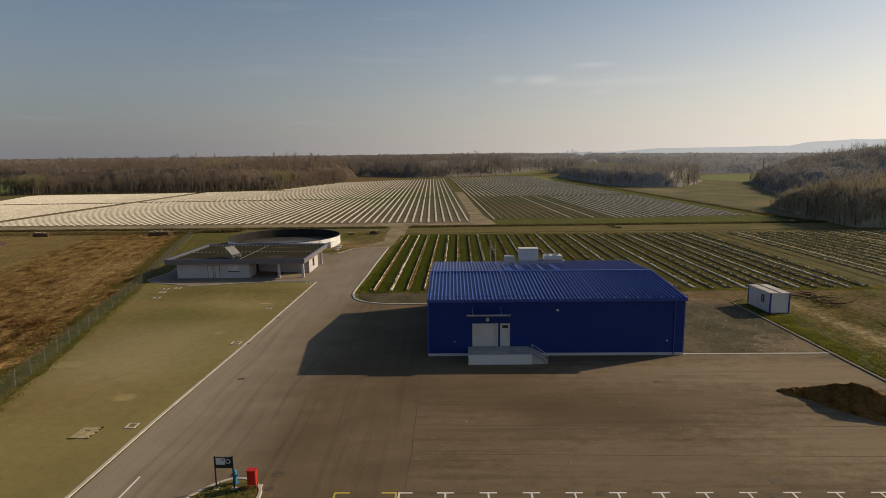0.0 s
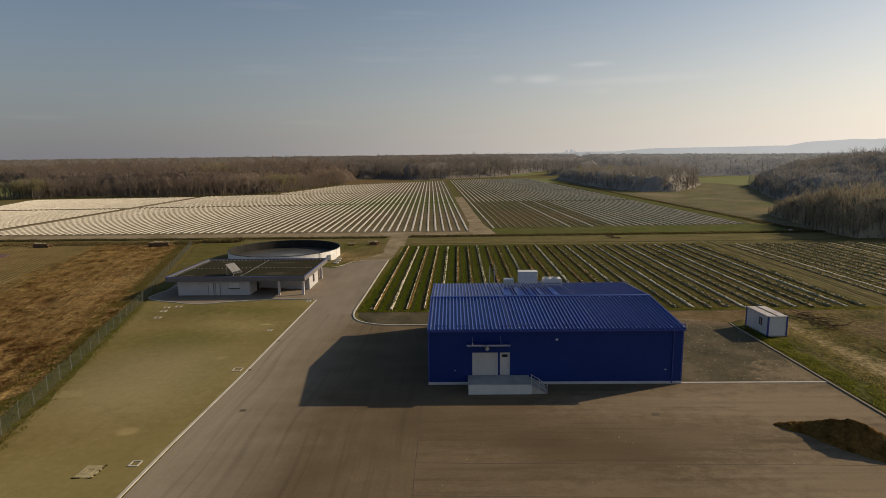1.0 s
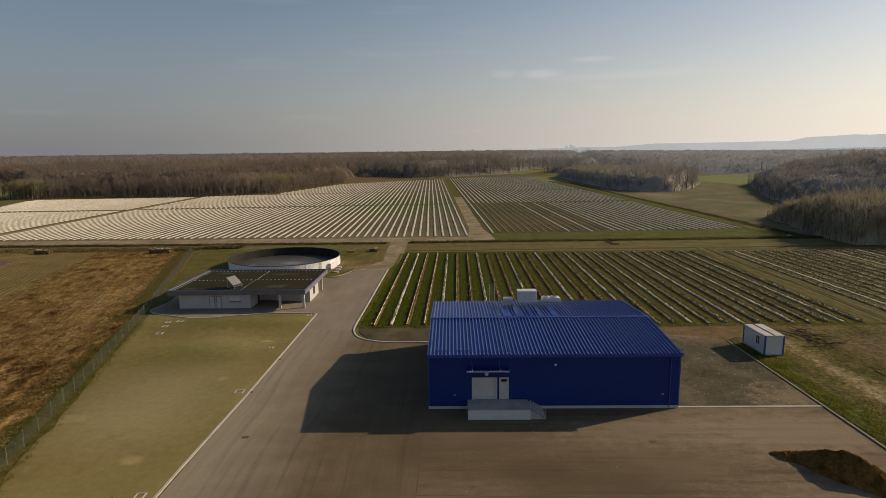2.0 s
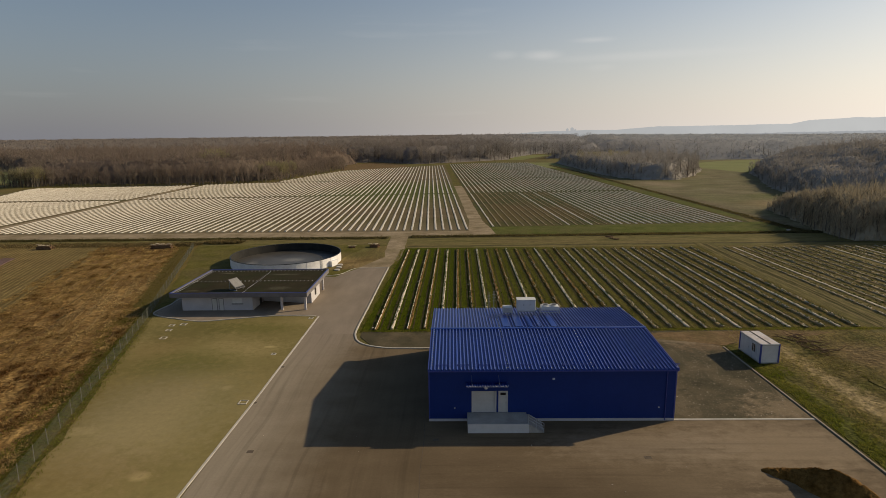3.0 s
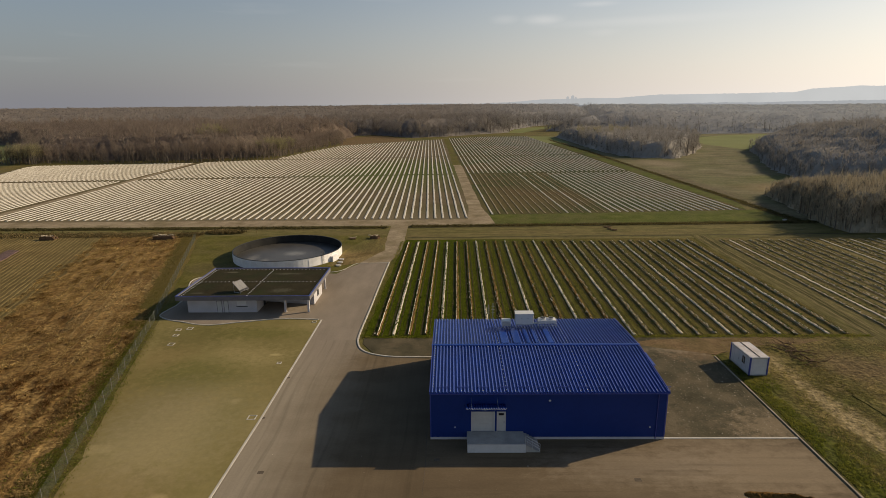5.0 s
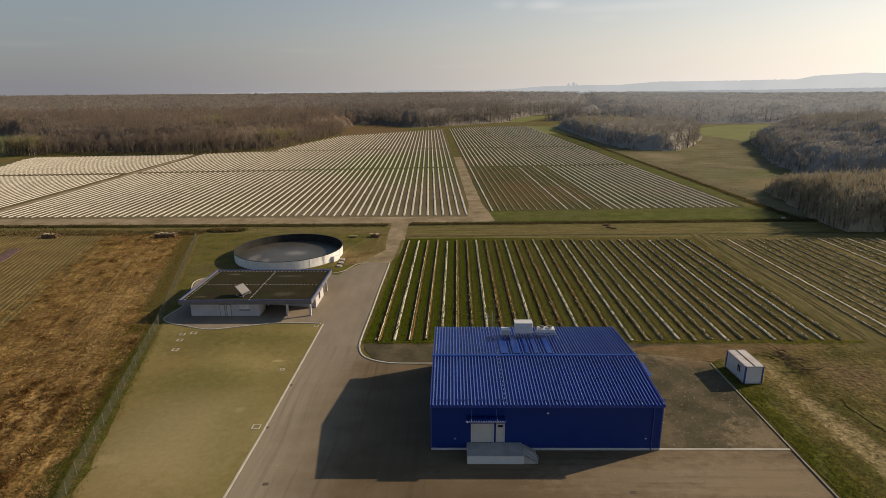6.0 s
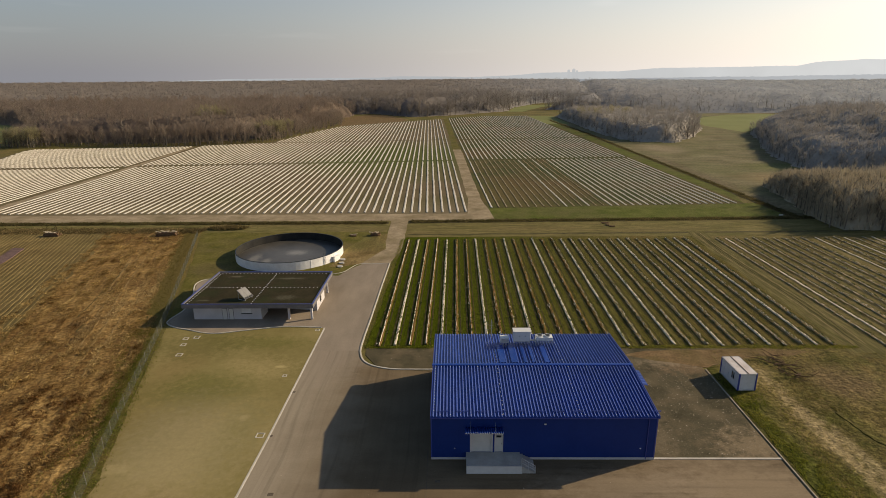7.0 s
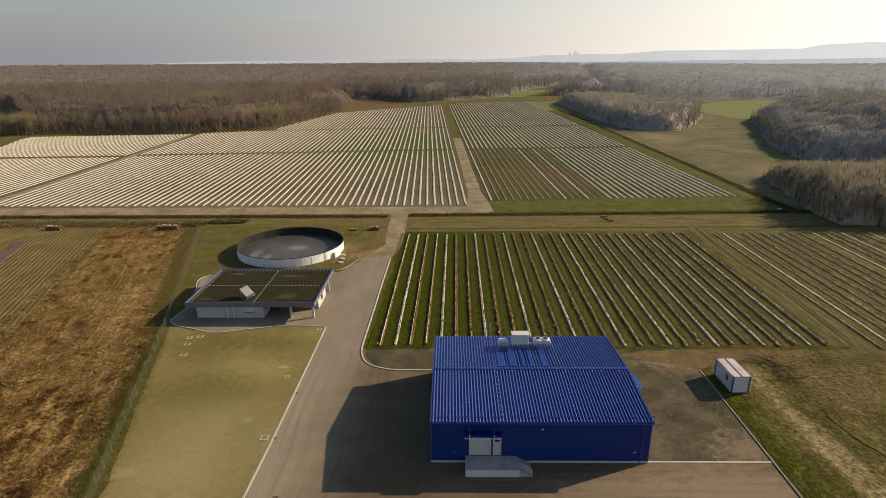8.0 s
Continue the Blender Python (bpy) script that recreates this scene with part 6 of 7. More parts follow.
M_RUTSTRAW = ramp_mat("flattened straw", (0.17, 0.113, 0.045), (0.31, 0.22, 0.1), 0.6, fine=3.0, fine_amount=0.4, bump=0.03, spec=0.05)
M_DEADWEED = ramp_mat("dead weed stems", (0.13, 0.068, 0.018), (0.6, 0.43, 0.175), 0.32, per_island=0.4, spec=0.05, through_light=0.45,
                      patches=(((0.12, 0.052, 0.016), -52, 60, 10, 16, 2.8, 0.7), ((0.13, 0.06, 0.02), -54, 64, 7, 8, 2.6, 0.6), ((0.14, 0.065, 0.022), -46, 48, 5, 9, 2.6, 0.75), ((0.15, 0.07, 0.024), -64, 92, 8, 9, 2.8, 0.65), ((0.14, 0.066, 0.02), -60, 118, 6, 14, 2.8, 0.5), ((0.12, 0.06, 0.018), -42, 34, 6, 6, 2.4, 0.7), ((0.62, 0.47, 0.23), -61, 106, 5, 26, 2.4, 0.6), ((0.6, 0.45, 0.2), -54, 82, 3, 9, 2.4, 0.6)))
M_TUFT = ramp_mat("verge grass blades", (0.105, 0.135, 0.012), (0.265, 0.24, 0.052), 0.35, per_island=0.35, spec=0.05, through_light=0.65, across=((0.165, 0.135, 0.036), -58.0, -44.0))
M_DRYTUFT = ramp_mat("dry grass blades", (0.15, 0.14, 0.035), (0.42, 0.33, 0.155), 0.16, per_island=0.45, spec=0.05, through_light=0.65,
                     patches=(((0.5, 0.41, 0.22), 45.2, 58, 1.5, 18, 2.6, 0.6), ((0.5, 0.4, 0.21), 50, 46, 1.4, 10, 2.6, 0.5), ((0.1, 0.115, 0.015), 60, 62, 6, 9, 2.0, 0.8), ((0.2, 0.125, 0.06), 55, 73, 8, 6, 2.0, 0.85), ((0.09, 0.105, 0.014), 49, 66, 3, 6, 2.2, 0.7)))
M_DITCHTUFT = ramp_mat("ditch weed blades", (0.075, 0.068, 0.024), (0.165, 0.135, 0.06), 0.2, per_island=0.4, spec=0.05, through_light=0.6)
M_BANKTUFT = ramp_mat("dead bank weeds", (0.11, 0.085, 0.035), (0.27, 0.205, 0.095), 0.2, per_island=0.4, spec=0.05, through_light=0.4)
weeds()


def stones():
    """Loose pale stones on the gravel."""
    r = random.Random(17)
    V, F = [], []
    shape = [(1, 0, 0), (0, 1, 0), (-1, 0, 0), (0, -1, 0), (0, 0, .8)]
    for k in range(2600):
        if k < 1900:
            x, y = 24.5 + 12.6 * r.random() ** .8, 56.8 + 20 * r.random()
        elif k < 2500:
            x, y = -11 + 60 * r.random(), 78.5 + 4.2 * r.random()
        else:
            x, y = r.uniform(-20, 36), r.uniform(25, 55)
        q = .03 * r.uniform(.4, 1.0) / (.25 + r.random())
        a, n = r.uniform(0, 6.3), len(V)
        for sx, sy, sz in shape:
            V.append((x + q * r.uniform(.7, 1.3) * (sx * math.cos(a) - sy * math.sin(a)), y + q * r.uniform(.7, 1.3) * (sx * math.sin(a) + sy * math.cos(a)), .035 + q * sz))
        F += [(n, n + 1, n + 4), (n + 1, n + 2, n + 4), (n + 2, n + 3, n + 4), (n + 3, n, n + 4)]
    tagged(new("loose_stones", quick_mesh("loose_stones", V, F, [M_STONE])), "small pale loose stones on gravel and asphalt", "stones", kind="stuff")


M_STONE = ramp_mat("pale stone", (0.2, 0.165, 0.12), (0.46, 0.39, 0.3), 2.0, per_island=0.4)
stones()


# ---- woods ----
def tree_mesh(seed, limbs, twigs, twig_w, crown, low=.3, short=.05, long=.12, upright=0.0):
    """One bare tree of unit height: tapered trunk, upward limbs, a fine uneven crown of twigs. Triangles and their material slot."""
    r = np.random.RandomState(seed)
    V, F, S = [], [], []

    def cone(a, b, ra, rb, n=3):
        a, b = np.array(a, float), np.array(b, float)
        d = (b - a) / np.linalg.norm(b - a)
        u = np.cross(d, (0.3, 1, 0.2))
        u /= np.linalg.norm(u)
        w = np.cross(d, u)
        q = len(V)
        for p, rad in ((a, ra), (b, rb)):
            for k in range(n):
                t = k / n * math.tau
                V.append(p + rad * (math.cos(t) * u + math.sin(t) * w))
        for k in range(n):
            j = (k + 1) % n
            F.extend([(q + k, q + j, q + n + j), (q + k, q + n + j, q + n + k)])
            S.extend([0, 0])

    top = np.array([r.uniform(-.04, .04), r.uniform(-.04, .04), .82])
    mid = np.array([r.uniform(-.02, .02), r.uniform(-.02, .02), .42])
    cone((0, 0, -.02), mid, .016, .011, 4)
    cone(mid, top, .011, .003)
    tips = [(top, np.array([0, 0, 1.0]))]
    for k in range(limbs):
        z = low + (.8 - low) * (k + r.uniform(0, 1)) / limbs
        p = mid * (z / .42) if z < .42 else mid + (top - mid) * (z - .42) / .4
        a = r.uniform(0, math.tau)
        out = crown * (1.05 - .75 * abs(z - .5)) * r.uniform(.5, 1.05)
        e = p + np.array([math.cos(a) * out, math.sin(a) * out, r.uniform(.1, .26)])
        e[2] = min(e[2], .96)
        cone(p, e, .006, .002)
        tips.append((e, (e - p) / np.linalg.norm(e - p)))
        tips.append(((p + e) / 2, (e - p) / np.linalg.norm(e - p)))
    for k in range(twigs):
        p, d = tips[r.randint(len(tips))]
        g = r.normal(0, 1, 3) * (.6 - .3 * upright, .6 - .3 * upright, .35) + d * (.5 - .2 * upright) + (0, 0, .5 + .6 * upright)
        g /= np.linalg.norm(g)
        l = r.uniform(short, long)
        a = p + r.normal(0, .03, 3)
        s = np.cross(g, r.normal(0, 1, 3))
        s *= twig_w * r.uniform(.6, 1.3) / np.linalg.norm(s)
        q = len(V)
        V.extend([a - s, a + s, a + g * l])
        F.append((q, q + 1, q + 2))
        S.append(1)
    return np.array(V), np.array(F), np.array(S)


def edge_gap(p, poly):
    """How far a point lies from a plan outline."""
    best = 1e9
    for (xa, ya), (xb, yb) in zip(poly, poly[1:] + poly[:1]):
        dx, dy = xb - xa, yb - ya
        t = max(0.0, min(1.0, ((p[0] - xa) * dx + (p[1] - ya) * dy) / (dx * dx + dy * dy)))
        best = min(best, math.hypot(p[0] - xa - t * dx, p[1] - ya - t * dy))
    return best


def twig_mass(poly, cell, h, seed, start=7.0, full=20.0, nap=3, tall=1.0, steep=0.0):
    """The dense inner mass of a wood's twigs: an uneven canopy that falls off well inside its edge. Triangles."""
    xs, ys = [p[0] for p in poly], [p[1] for p in poly]
    nx, ny = int((max(xs) - min(xs)) / cell) + 1, int((max(ys) - min(ys)) / cell) + 1
    V, ids = [], {}
    for j in range(ny + 1):
        for i in range(nx + 1):
            x, y = min(xs) + i * cell, min(ys) + j * cell
            g = edge_gap((x, y), poly) * (1 if inside((x, y), poly) else -1)
            g = min(g, edge_gap((x, y), CLEARING) * (-1 if inside((x, y), CLEARING) else 1))
            if g < -1.5 * cell:
                continue
            rise = max(0.0, min(1.0, (g - start) / (full - start))) ** .6
            p = Vector((x, y, seed))
            w = noise.noise_vector(p * .37) * cell * .4
            near = noise.voronoi(p / (cell * 1.9))[0][0]
            z = (h(x, y) if callable(h) else h) * rise * (.86 + .13 * noise.noise(p * .035) + .14 * noise.noise(p * .11) + .2 * (.35 - near * near)) - .2
            ids[i, j] = len(V)
            V.append((x + w.x, y + w.y, z + land_rise(x, y)))
    F = []
    for i, j in ids:
        c = [ids.get(k) for k in ((i, j), (i + 1, j), (i + 1, j + 1), (i, j + 1))]
        if None not in c:
            F += [(c[0], c[1], c[2]), (c[0], c[2], c[3])]
    # a nap of small upright sprays stands on the canopy
    V, F = np.array(V, float), np.array(F)
    r = np.random.RandomState(int(seed * 7 + len(F)) % 9999)
    pick = F[(V[F][:, :, 2] - np.vectorize(land_rise)(V[F][:, :, 0], V[F][:, :, 1])).max(axis=1) > 1.0]
    span = np.linalg.norm(np.cross(V[pick][:, 1] - V[pick][:, 0], V[pick][:, 2] - V[pick][:, 0]), axis=1) / cell ** 2
    pick = np.repeat(pick, np.clip(nap * span ** steep, nap, 6 * nap).astype(int), axis=0)
    n = len(pick)
    mix = r.dirichlet((1, 1, 1), n)[:, :, None]
    base = (V[pick] * mix).sum(axis=1)
    a = r.uniform(0, math.tau, n)
    side = np.c_[np.cos(a), np.sin(a), np.zeros(n)] * (cell * r.uniform(.05, .12, n))[:, None]
    tip = base + np.c_[r.normal(0, .08, n), r.normal(0, .08, n), r.uniform(.15, .45, n) * tall] * cell
    low = base - (0, 0, .25)
    shards = np.stack([low - side, low + side, tip], axis=1).reshape(-1, 3)
    return np.concatenate([V, shards]), np.concatenate([F, np.arange(n * 3).reshape(-1, 3) + len(V)])


def rim(poly, gap, depth, h0, h1, seed):
    """Spots for scrub along a wood's outline."""
    return [q for q in scatter(poly, gap, h0, h1, seed) if edge_gap(q[:2], poly) < depth]


def wood(name, spots, templates, twig_mat, label, mass=None):
    """A wood as one mesh: every spot is (x, y, height, breadth)."""
    r = np.random.RandomState(len(spots))
    VV, FF, SS, q = [], [], [], 0
    for x, y, h, b in spots:
        v, f, s = templates[r.randint(len(templates))]
        a = r.uniform(0, math.tau)
        c, n = math.cos(a), math.sin(a)
        p = np.empty_like(v)
        p[:, 0] = (v[:, 0] * c - v[:, 1] * n) * h * b + x
        p[:, 1] = (v[:, 0] * n + v[:, 1] * c) * h * b + y
        p[:, 2] = v[:, 2] * h + land_rise(x, y)
        VV.append(p)
        FF.append(f + q)
        SS.append(s)
        q += len(v)
    if mass:
        v, f = twig_mass(*mass)
        VV.append(v)
        FF.append(f + q)
        SS.append(np.ones(len(f), int))
    me = quick_mesh(name, np.concatenate(VV), np.concatenate(FF), [M_BARK, twig_mat], np.concatenate(SS))
    me.shade_smooth()
    return tagged(new(name, me), label, "woods", kind="stuff")


def inside(p, poly):
    x, y = p
    hit = False
    for (xa, ya), (xb, yb) in zip(poly, poly[1:] + poly[:1]):
        if (ya > y) != (yb > y) and x < (xb - xa) * (y - ya) / (yb - ya) + xa:
            hit = not hit
    return hit


def scatter(poly, gap, h0, h1, seed, breadth=(.85, 1.3), swell=.25):
    r = random.Random(seed)
    xs, ys = [p[0] for p in poly], [p[1] for p in poly]
    out = []
    y = min(ys)
    while y < max(ys):
        x = min(xs)
        while x < max(xs):
            p = (x + r.uniform(-.5, .5) * gap, y + r.uniform(-.5, .5) * gap)
            if inside(p, poly):
                g = 1 + swell * noise.noise(Vector((p[0] * .012, p[1] * .012, seed)))
                out.append((*p, r.uniform(h0, h1) * g, r.uniform(*breadth)))
            x += gap
        y += gap
    return out


def sized(spots, height_at):
    """Spots with their heights scaled by the place where they stand."""
    return [(x, y, h * height_at(x, y), b) for x, y, h, b in spots]


def in_sight(spots, margin):
    """Leaves out what stands far outside the eastern edge of all views."""
    return [q for q in spots if q[0] < .8 * q[1] + margin]


def woods():
    fine = [tree_mesh(s, 14, 230, .006, .19, .25, .05, .12, .5) for s in range(6)]
    mid = [tree_mesh(40 + s, 10, 180, .0075, .24, .14, .05, .12, .4) for s in range(5)]
    coarse = [tree_mesh(80 + s, 5, 100, .008, .3, .35, .04, .09, .5) for s in range(5)]
    tall = [tree_mesh(160 + s, 13, 300, .0034, .15, .2, .05, .12, 1.0) for s in range(7)]
    slim = [tree_mesh(200 + s, 11, 210, .0045, .17, .18, .06, .14, 1.0) for s in range(7)]
    brush = [tree_mesh(120 + s, 16, 210, .0052, .17, .05, .06, .15, 1.0) for s in range(6)]
    # western wood: edge, body, depth
    edge = [(-284, 362), (-255, 357), (-160, 357), (-118, 376), (-98, 500), (-104, 560), (-122, 560), (-122, 505), (-140, 398), (-175, 378), (-286, 384)]
    body = [(-284, 380), (-175, 374), (-136, 396), (-116, 505), (-116, 560), (-100, 625), (-160, 700), (-620, 700), (-500, 570), (-394, 524), (-306, 414)]
    centre = [(-106, 645), (-84, 652), (-60, 625), (-38, 598), (-5, 614), (60, 672), (72, 692), (112, 748), (170, 760), (170, 800), (-160, 800), (-160, 690)]
    west = [(-1150, 560), (-560, 560), (-600, 700), (-160, 700), (205, 700), (375, 1650), (-1500, 1650)]
    east = [(150, 760), (172, 690), (190, 620), (700, 640), (1150, 800), (1500, 1650), (335, 1650)]
    copse = [(108, 590), (107, 470), (109, 400), (115, 364), (140, 356), (163, 386), (196, 450), (204, 500), (190, 560), (150, 605)]
    scrub = [(104.5, 153), (112, 150), (128, 148), (175, 146), (215, 170), (215, 212), (165, 222), (128, 226), (117, 214), (112, 188), (107, 168)]
    hill = [(165, 235), (215, 215), (300, 240), (400, 400), (430, 520), (260, 470), (212, 412), (196, 368), (180, 335), (163, 290), (156, 255)]
    wood("west_wood_edge", scatter(edge, 4.8, 9.5, 13.5, 1), fine, M_TWIG, "edge of a bare brown winter wood with thin grey trunks")
    wood("west_wood_brush", scatter([(-284, 358), (-160, 353), (-112, 374), (-94, 500), (-100, 560), (-108, 560), (-104, 505), (-120, 384), (-165, 363), (-284, 368)], 4.4, 4.5, 8, 2), brush, M_TWIG,
         "low bare scrub along the wood")
    wood("west_wood", scatter(body, 10.5, 16, 23.5, 3), mid, M_TWIG, "bare brown winter wood", (body, 6.0, 15.5, 1, 3.0, 14.0, 3, .7))
    wood("west_wood_pale", scatter([(-285, 353), (-258, 350), (-256, 366), (-282, 372)], 3.0, 11, 15, 5) + scatter([(-135, 396), (-117, 390), (-114, 414), (-131, 420)], 2.8, 11, 15, 6) + scatter([(-196, 436), (-168, 436), (-168, 460), (-196, 460)], 4, 19, 24, 66), fine, M_TWIG_PALE,
         "pale budding trees at the wood's edge")
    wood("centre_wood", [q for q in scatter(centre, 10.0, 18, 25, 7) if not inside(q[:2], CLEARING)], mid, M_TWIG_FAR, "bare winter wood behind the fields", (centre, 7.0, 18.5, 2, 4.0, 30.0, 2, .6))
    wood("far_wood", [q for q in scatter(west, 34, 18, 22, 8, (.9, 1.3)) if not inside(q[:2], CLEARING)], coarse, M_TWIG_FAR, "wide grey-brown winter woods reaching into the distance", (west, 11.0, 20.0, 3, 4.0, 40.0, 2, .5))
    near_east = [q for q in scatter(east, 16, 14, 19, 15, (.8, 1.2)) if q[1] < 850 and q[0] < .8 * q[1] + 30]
    wood("far_wood_east", scatter(east, 40, 18, 21, 14, (.9, 1.3)) + near_east, coarse, M_TWIG_FAR, "wide winter woods in a haze colour reaching into the distance", (east, 10.0, 20.0, 4, 2.0, 60.0, 2, .5))
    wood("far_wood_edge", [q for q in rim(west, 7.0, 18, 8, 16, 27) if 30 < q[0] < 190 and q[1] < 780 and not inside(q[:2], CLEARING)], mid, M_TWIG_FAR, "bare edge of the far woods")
    wood("far_wood_scrub", [q for q in rim(east, 8.0, 22, 7, 13, 23) if q[1] < 900 and q[0] < .8 * q[1] + 40], slim, M_TWIG_FAR, "edge of winter woods in a haze colour")
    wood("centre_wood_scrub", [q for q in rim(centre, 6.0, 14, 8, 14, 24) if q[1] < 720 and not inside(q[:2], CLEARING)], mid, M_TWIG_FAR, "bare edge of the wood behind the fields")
    ring = [(30, 630), (45, 780), (100, 880), (190, 930), (220, 900), (200, 790), (140, 680), (110, 630)]
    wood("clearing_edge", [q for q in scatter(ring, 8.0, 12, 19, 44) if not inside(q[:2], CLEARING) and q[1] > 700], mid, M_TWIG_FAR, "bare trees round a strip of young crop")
    # copse and eastern woods
    wood("copse", scatter(copse, 8.0, 10.5, 14.5, 9), slim, M_TWIG_GREY, "bare copse in the meadow", (copse, 4.0, 11.0, 5, 2.0, 8.0, 3, 1.0, 1.6))
    wood("copse_scrub", rim(copse, 4.8, 8, 4, 8, 21), brush, M_TWIG_GREY, "low bare scrub round a copse")
    wood("copse_pale", scatter([(112, 470), (150, 470), (160, 540), (115, 540)], 11, 12, 15, 31), slim, M_TWIG_PALE, "pale budding trees in a copse")
    # scrub tallest along the fields, capped towards the tall wood by the camera's sight line
    rise = lambda x, y: min(13.5, max(4.0, 46.5 - .188 * y)) * min(1.0, .5 + .12 * edge_gap((x, y), scrub))
    wood("east_wood_brush", in_sight(sized(scatter(scrub, 4.6, .85, 1.08, 10, swell=.1), rise), 40), brush, M_TWIG_BRUSH, "tall bare scrub and young trees", (scrub, 2.6, lambda x, y: .92 * rise(x, y), 6, 2.0, 6.0, 6, 1.5, 1.6))
    wood("east_wood_fringe", in_sight(sized(rim(scrub, 2.6, 5, .75, 1.0, 33), rise), 10), brush, M_TWIG_BRUSH, "bare young trees at the edge of scrub")
    wood("east_wood_pale", sized(scatter([(113, 156), (150, 158), (150, 182), (125, 190)], 9, .85, 1.06, 12, swell=.1), rise), brush, M_TWIG_PALE, "pale budding young trees")
    # the tall wood climbs from its western tip
    tip = lambda y: float(np.interp(y, (235, 255, 290, 335, 368, 412, 470), (165, 156, 163, 180, 196, 212, 260)))
    slope = lambda x, y: min(25.0, 9 + .33 * max(0.0, x - tip(y)), 25 - .07 * max(0.0, y - 345))
    spots = in_sight(sized(scatter(hill, 7.8, .82, 1.04, 11, swell=.08), slope), 60)
    wood("east_wood", [q for q in spots if q[0] < .8 * q[1] + 8], tall, M_TWIG_GREY, "tall dark winter wood on a rise", (hill, 4.0, lambda x, y: .92 * slope(x, y), 7, 2.0, 8.0, 4, 1.0, 1.6))
    wood("east_wood_depth", [q for q in spots if q[0] >= .8 * q[1] + 8], coarse, M_TWIG_GREY, "back of a tall winter wood")
    wood("east_wood_scrub", in_sight(rim(hill, 4.8, 9, 5, 9, 22), 10), brush, M_TWIG_GREY, "bare scrub along the tall wood")


# a strip of young crop runs into the far woods
CLEARING = [(62, 640), (80, 762), (130, 850), (188, 898), (172, 806), (112, 704), (92, 640)]
bm = bmesh.new()
rows = [[bm.verts.new((x + (x2 - x) * k / 3, y, land_rise(x, y) + .12)) for k in range(4)] for x, x2, y in ((66, 84, 672), (74, 98, 710), (84, 118, 760), (108, 146, 810), (140, 168, 850), (172, 186, 890))]
for ra, rb in zip(rows, rows[1:]):
    for k in range(3):
        bm.faces.new((ra[k], ra[k + 1], rb[k + 1], rb[k]))
solid("green_field_far", bm, M_GREEN, "strip of pale green young crop between woods", "field", kind="structure")
woods()


# ---- distance ----
def distant_hills():
    # the ridges glow in pale blue-grey to stand in for haze
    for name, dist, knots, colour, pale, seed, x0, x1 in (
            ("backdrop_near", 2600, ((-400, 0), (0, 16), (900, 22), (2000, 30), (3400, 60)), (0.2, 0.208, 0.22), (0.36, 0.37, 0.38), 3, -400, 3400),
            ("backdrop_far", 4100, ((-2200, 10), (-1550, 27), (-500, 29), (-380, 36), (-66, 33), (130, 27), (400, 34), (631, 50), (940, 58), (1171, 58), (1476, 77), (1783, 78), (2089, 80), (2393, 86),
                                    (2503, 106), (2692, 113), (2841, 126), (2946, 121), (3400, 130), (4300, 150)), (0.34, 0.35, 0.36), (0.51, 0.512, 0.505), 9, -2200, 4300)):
        verts, faces = [], []
        n = 520
        for k in range(n + 1):
            x = x0 + (x1 - x0) * k / n
            p = Vector((x * .004, seed, 0))
            z = float(np.interp(x, [a for a, b in knots], [b for a, b in knots])) + 3 * noise.noise(p) + 2.5 * noise.noise(p * 12) + 2 * noise.noise(p * 31)
            verts += [(x, dist, -30), (x, dist, z), (x, dist + 300, -30)]
        for k in range(n):
            a = 3 * k
            faces += [(a, a + 3, a + 4, a + 1), (a + 1, a + 4, a + 5, a + 2)]
        mesh_from(name, verts, faces, glow_mat(name, colour, 1.0, (pale, -.05 * dist, .62 * dist)), "distant wooded hills glowing in a pale haze colour", "hills", kind="structure")
    # tower walls glow in haze grey, though they are no lamps
    wall = glow_mat("hazed tower glow", (0.4, 0.405, 0.41), 1.0)
    for x, w, h in ((816, 16, 84), (850, 20, 90), (872, 12, 80)):
        bm = bmesh.new()
        box(bm, -w / 2, w / 2, 0, 14, -3, h - 3)
        box(bm, -w / 4, w / 4, 3, 9, h - 3, h + 2)
        solid("tower_block", bm, wall, "tower block on the far skyline glowing in haze grey", "building", "far tower blocks", at=(x, 4080, -15))


distant_hills()


# ---- loose things at the fields' edge ----
def wood_stack(x, y, length, label, turn=0.0, layers=3):
    """Dark old timbers laid close on one another, with pale broken boards thrown on top."""
    o = thing("wood_stack", (x, y, 0.05), label, "wood stack", "wood stacks by the ditch", turn)
    r = random.Random(int(x * 10))
    for k in range(layers):
        for i in range(4):
            a, short = r.uniform(-.12, .12), .18 * k + r.uniform(0, .5)
            bm = bmesh.new()
            bar(bm, (-length / 2 + short * r.random(), -.66 + i * .44 - a, .13 + k * .23), (length / 2 - short * r.random(), -.66 + i * .44 + a, .13 + k * .23 + r.uniform(-.02, .04)), .38, .22)
            part("timber", bm, M_CUTWOOD, o)
    top = .1 + layers * .23
    for i in range(max(2, int(length * 2.2))):
        c = Vector((r.uniform(-.46, .44) * length, r.uniform(-.55, .55), top + r.uniform(.06, .2)))
        d = Vector((math.cos(r.gauss(0, .7)), r.gauss(0, .45), r.uniform(-.22, .22))) * r.uniform(.3, .75)
        bm = bmesh.new()
        bar(bm, c - d, c + d, r.uniform(.18, .42), r.uniform(.06, .14))
        part("board", bm, M_BALE, o)
    for sx in (-length * .35, length * .35):
        bm = bmesh.new()
        box(bm, sx - .1, sx + .1, -.8, .8, -.06, .03)
        part("bearer", bm, M_SOIL, o)


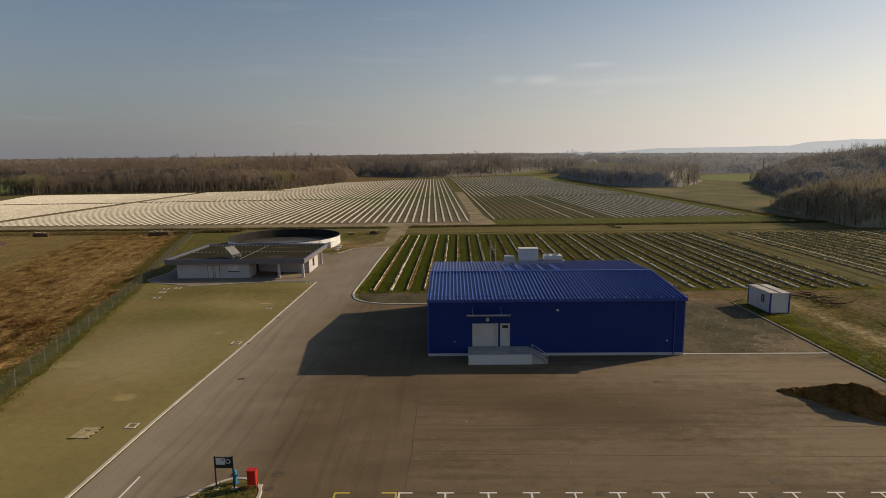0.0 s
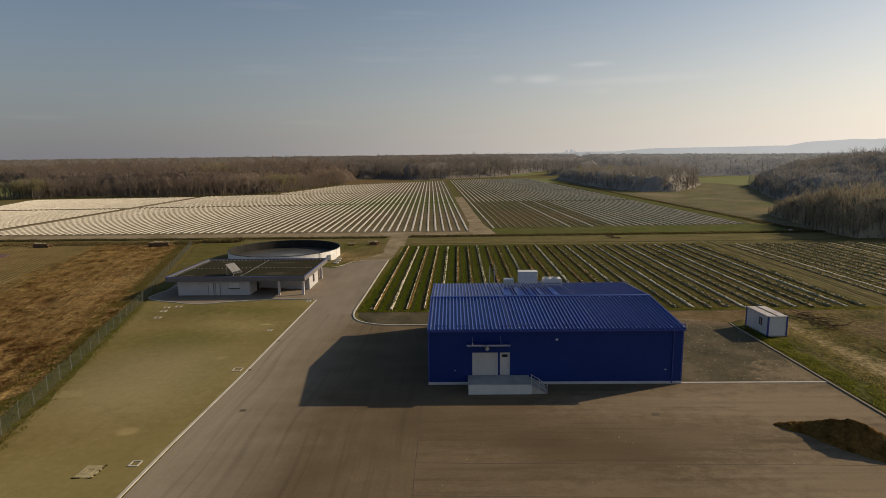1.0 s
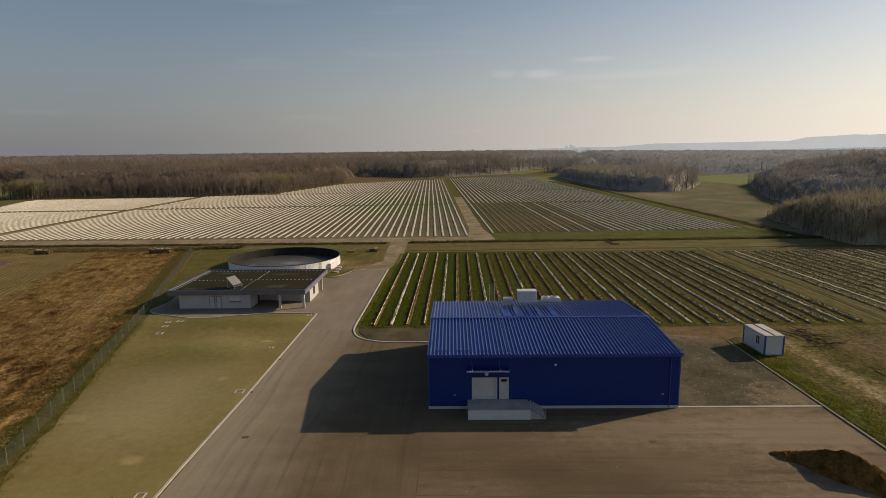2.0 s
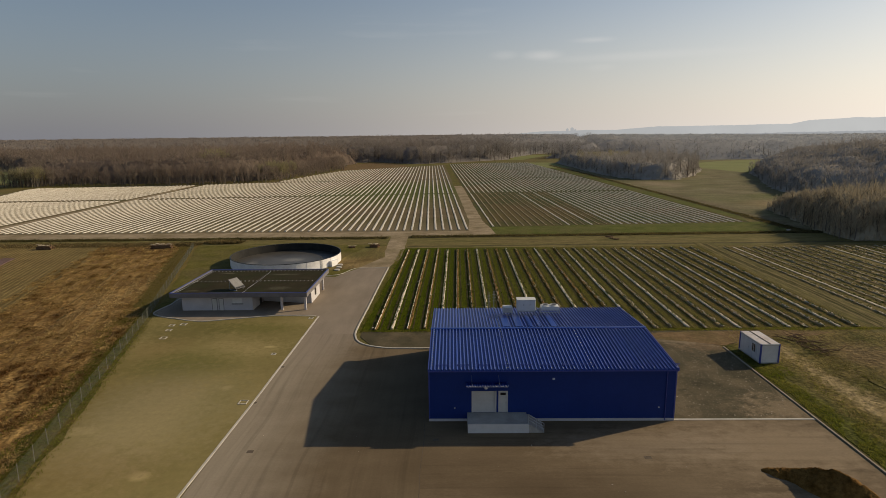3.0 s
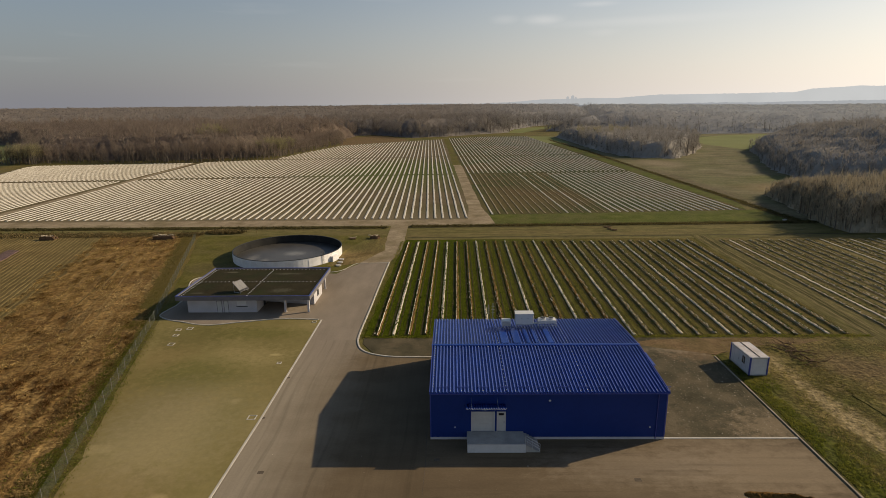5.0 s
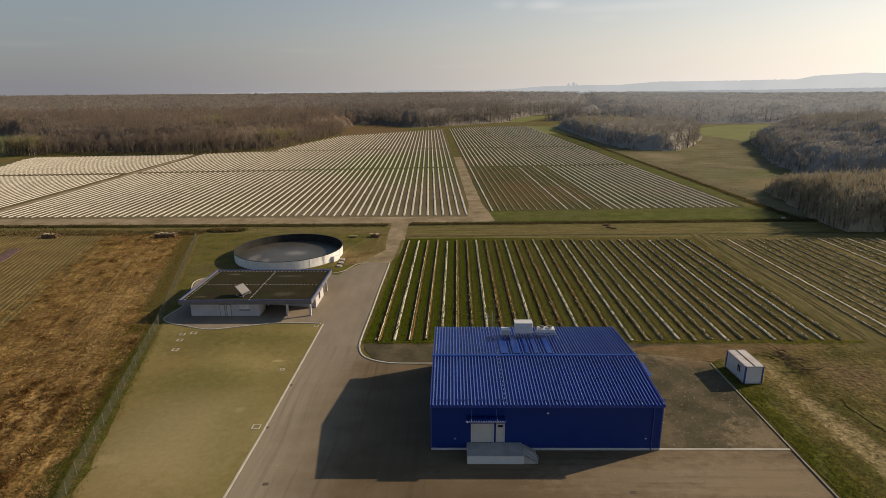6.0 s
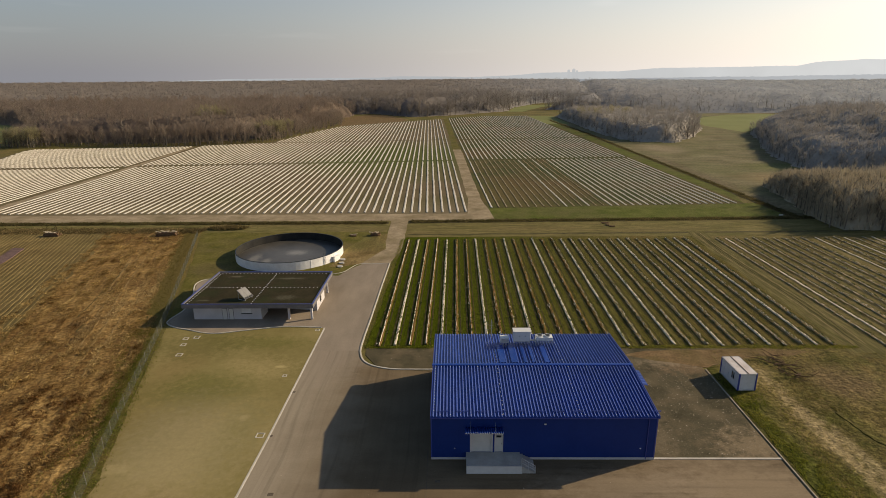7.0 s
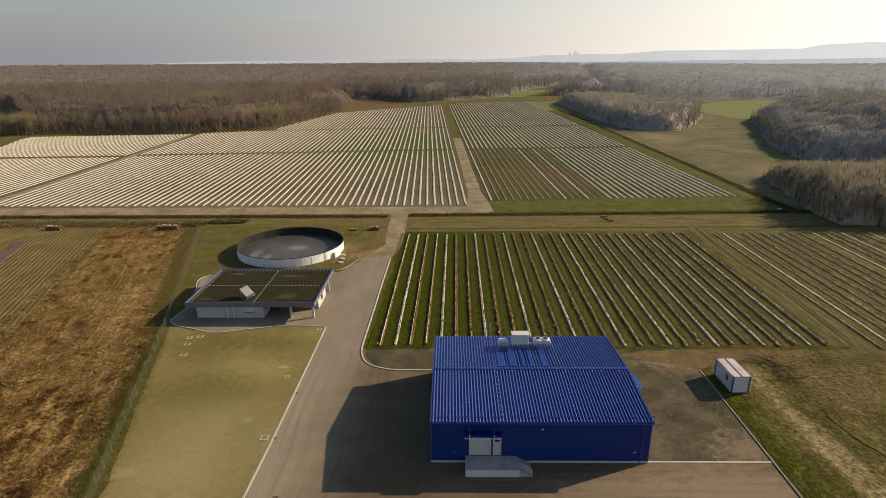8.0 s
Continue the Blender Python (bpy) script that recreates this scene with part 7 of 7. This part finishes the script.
wood_stack(-107.8, 149.2, 4.2, "stack of dark timbers with pale broken boards on top", 3, 4)
wood_stack(-76.4, 149.2, 5.6, "long stack of dark timbers under pale broken boards", 4, 4)
wood_stack(-19.6, 148.6, 2.6, "small heap of dark timber and boards beside a dirt path", -8, 3)
wood_stack(-25.5, 148.2, 1.6, "few grey boards lying in dry grass", 12, 1)
for x, y, length, turn in ((45.0, 160.3, 2.0, 8), (46.0, 156.4, 1.4, -12), (45.3, 158.4, 2.4, 68)):
    bm = bmesh.new()
    for k in (-.3, .3):
        bar(bm, (-length / 2, k, .16), (length / 2, k + .06, .2), .24, .2)
    bar(bm, (-length / 2 + .1, -.42, .28), (-length / 2 + .3, .42, .3), .2, .1)
    solid("culvert_board", bm, M_CUTWOOD, "dark wet boards of a small ditch crossing", "boards", "boards of the ditch crossing", at=(x, y, .0), turn=turn)
bm = bmesh.new()
box(bm, -.55, .55, -.3, .3, 0, .4)
solid("marker_block", bm, M_KERB, "pale concrete block at the end of a ditch", "block", at=(99.5, 168.2, .03), turn=12, bevel=.04)


def brush_pile():
    o = thing("brush_pile", (48.9, 76.6, 0.05), "pile of dark bent cut branches on dry grass", "branches")
    r = random.Random(21)
    for k in range(26):
        u = r.uniform(-1, 1)
        p = Vector((-.5 * u + r.uniform(-1.2, 1.2), 3.0 * u + r.uniform(-.6, .6), r.uniform(.05, .45)))
        a = r.gauss(1.9, .9) + (math.pi if r.random() < .5 else 0)
        bend, rad, l = r.uniform(.2, .5) * r.choice((-1, 1)), r.uniform(.04, .09), r.uniform(.4, .68)
        line, forks = [p.copy()], []
        for i in range(6):
            p = p + Vector((math.cos(a), math.sin(a), r.uniform(-.14, .3))) * l
            p.z = max(.04, min(.9, p.z))
            line.append(p.copy())
            if i in (2, 4):
                b = a + r.choice((-1, 1)) * r.uniform(.5, .9)
                forks.append((p.copy(), p + Vector((math.cos(b), math.sin(b), .2)) * r.uniform(.4, .9)))
            a += bend
        bm = bmesh.new()
        rings = []
        for i, q in enumerate(line):
            d = (line[min(6, i + 1)] - line[max(0, i - 1)]).normalized()
            u1 = d.cross(Vector((0, 0, 1))).normalized()
            u2 = d.cross(u1)
            g = rad * (1 - .13 * i)
            rings.append([bm.verts.new(q + (u1 * math.cos(n * math.tau / 6) + u2 * math.sin(n * math.tau / 6)) * g) for n in range(6)])
        for ra, rb in zip(rings, rings[1:]):
            for n in range(6):
                bm.faces.new((ra[n], ra[(n + 1) % 6], rb[(n + 1) % 6], rb[n]))
        bm.faces.new(rings[0])
        bm.faces.new(rings[-1][::-1])
        limb = part("branch", bm, M_CUTWOOD, o)
        for q, e in forks:
            bm = bmesh.new()
            rod(bm, q, e, rad * .5, 5, .01)
            part("twig", bm, M_CUTWOOD, limb)


def gully():
    """A low bank of turf in the meadow."""
    mid = lambda y: float(np.interp(y, (40, 50, 56.8, 58.5, 60.6, 64, 67), (53.5, 52, 50.8, 50.3, 49.5, 49.1, 48.2)))
    v, f = bed(lambda y: mid(y) + .5 + .25 * noise.noise(Vector((y * .8, 2, 2))), 55.5, 65, .9, .1, .3, 411, .3)
    mesh_from("turf_bank", v, f, M_DRYMEADOW, "low uneven bank of dry turf", "bank", kind="structure")


gully()

brush_pile()
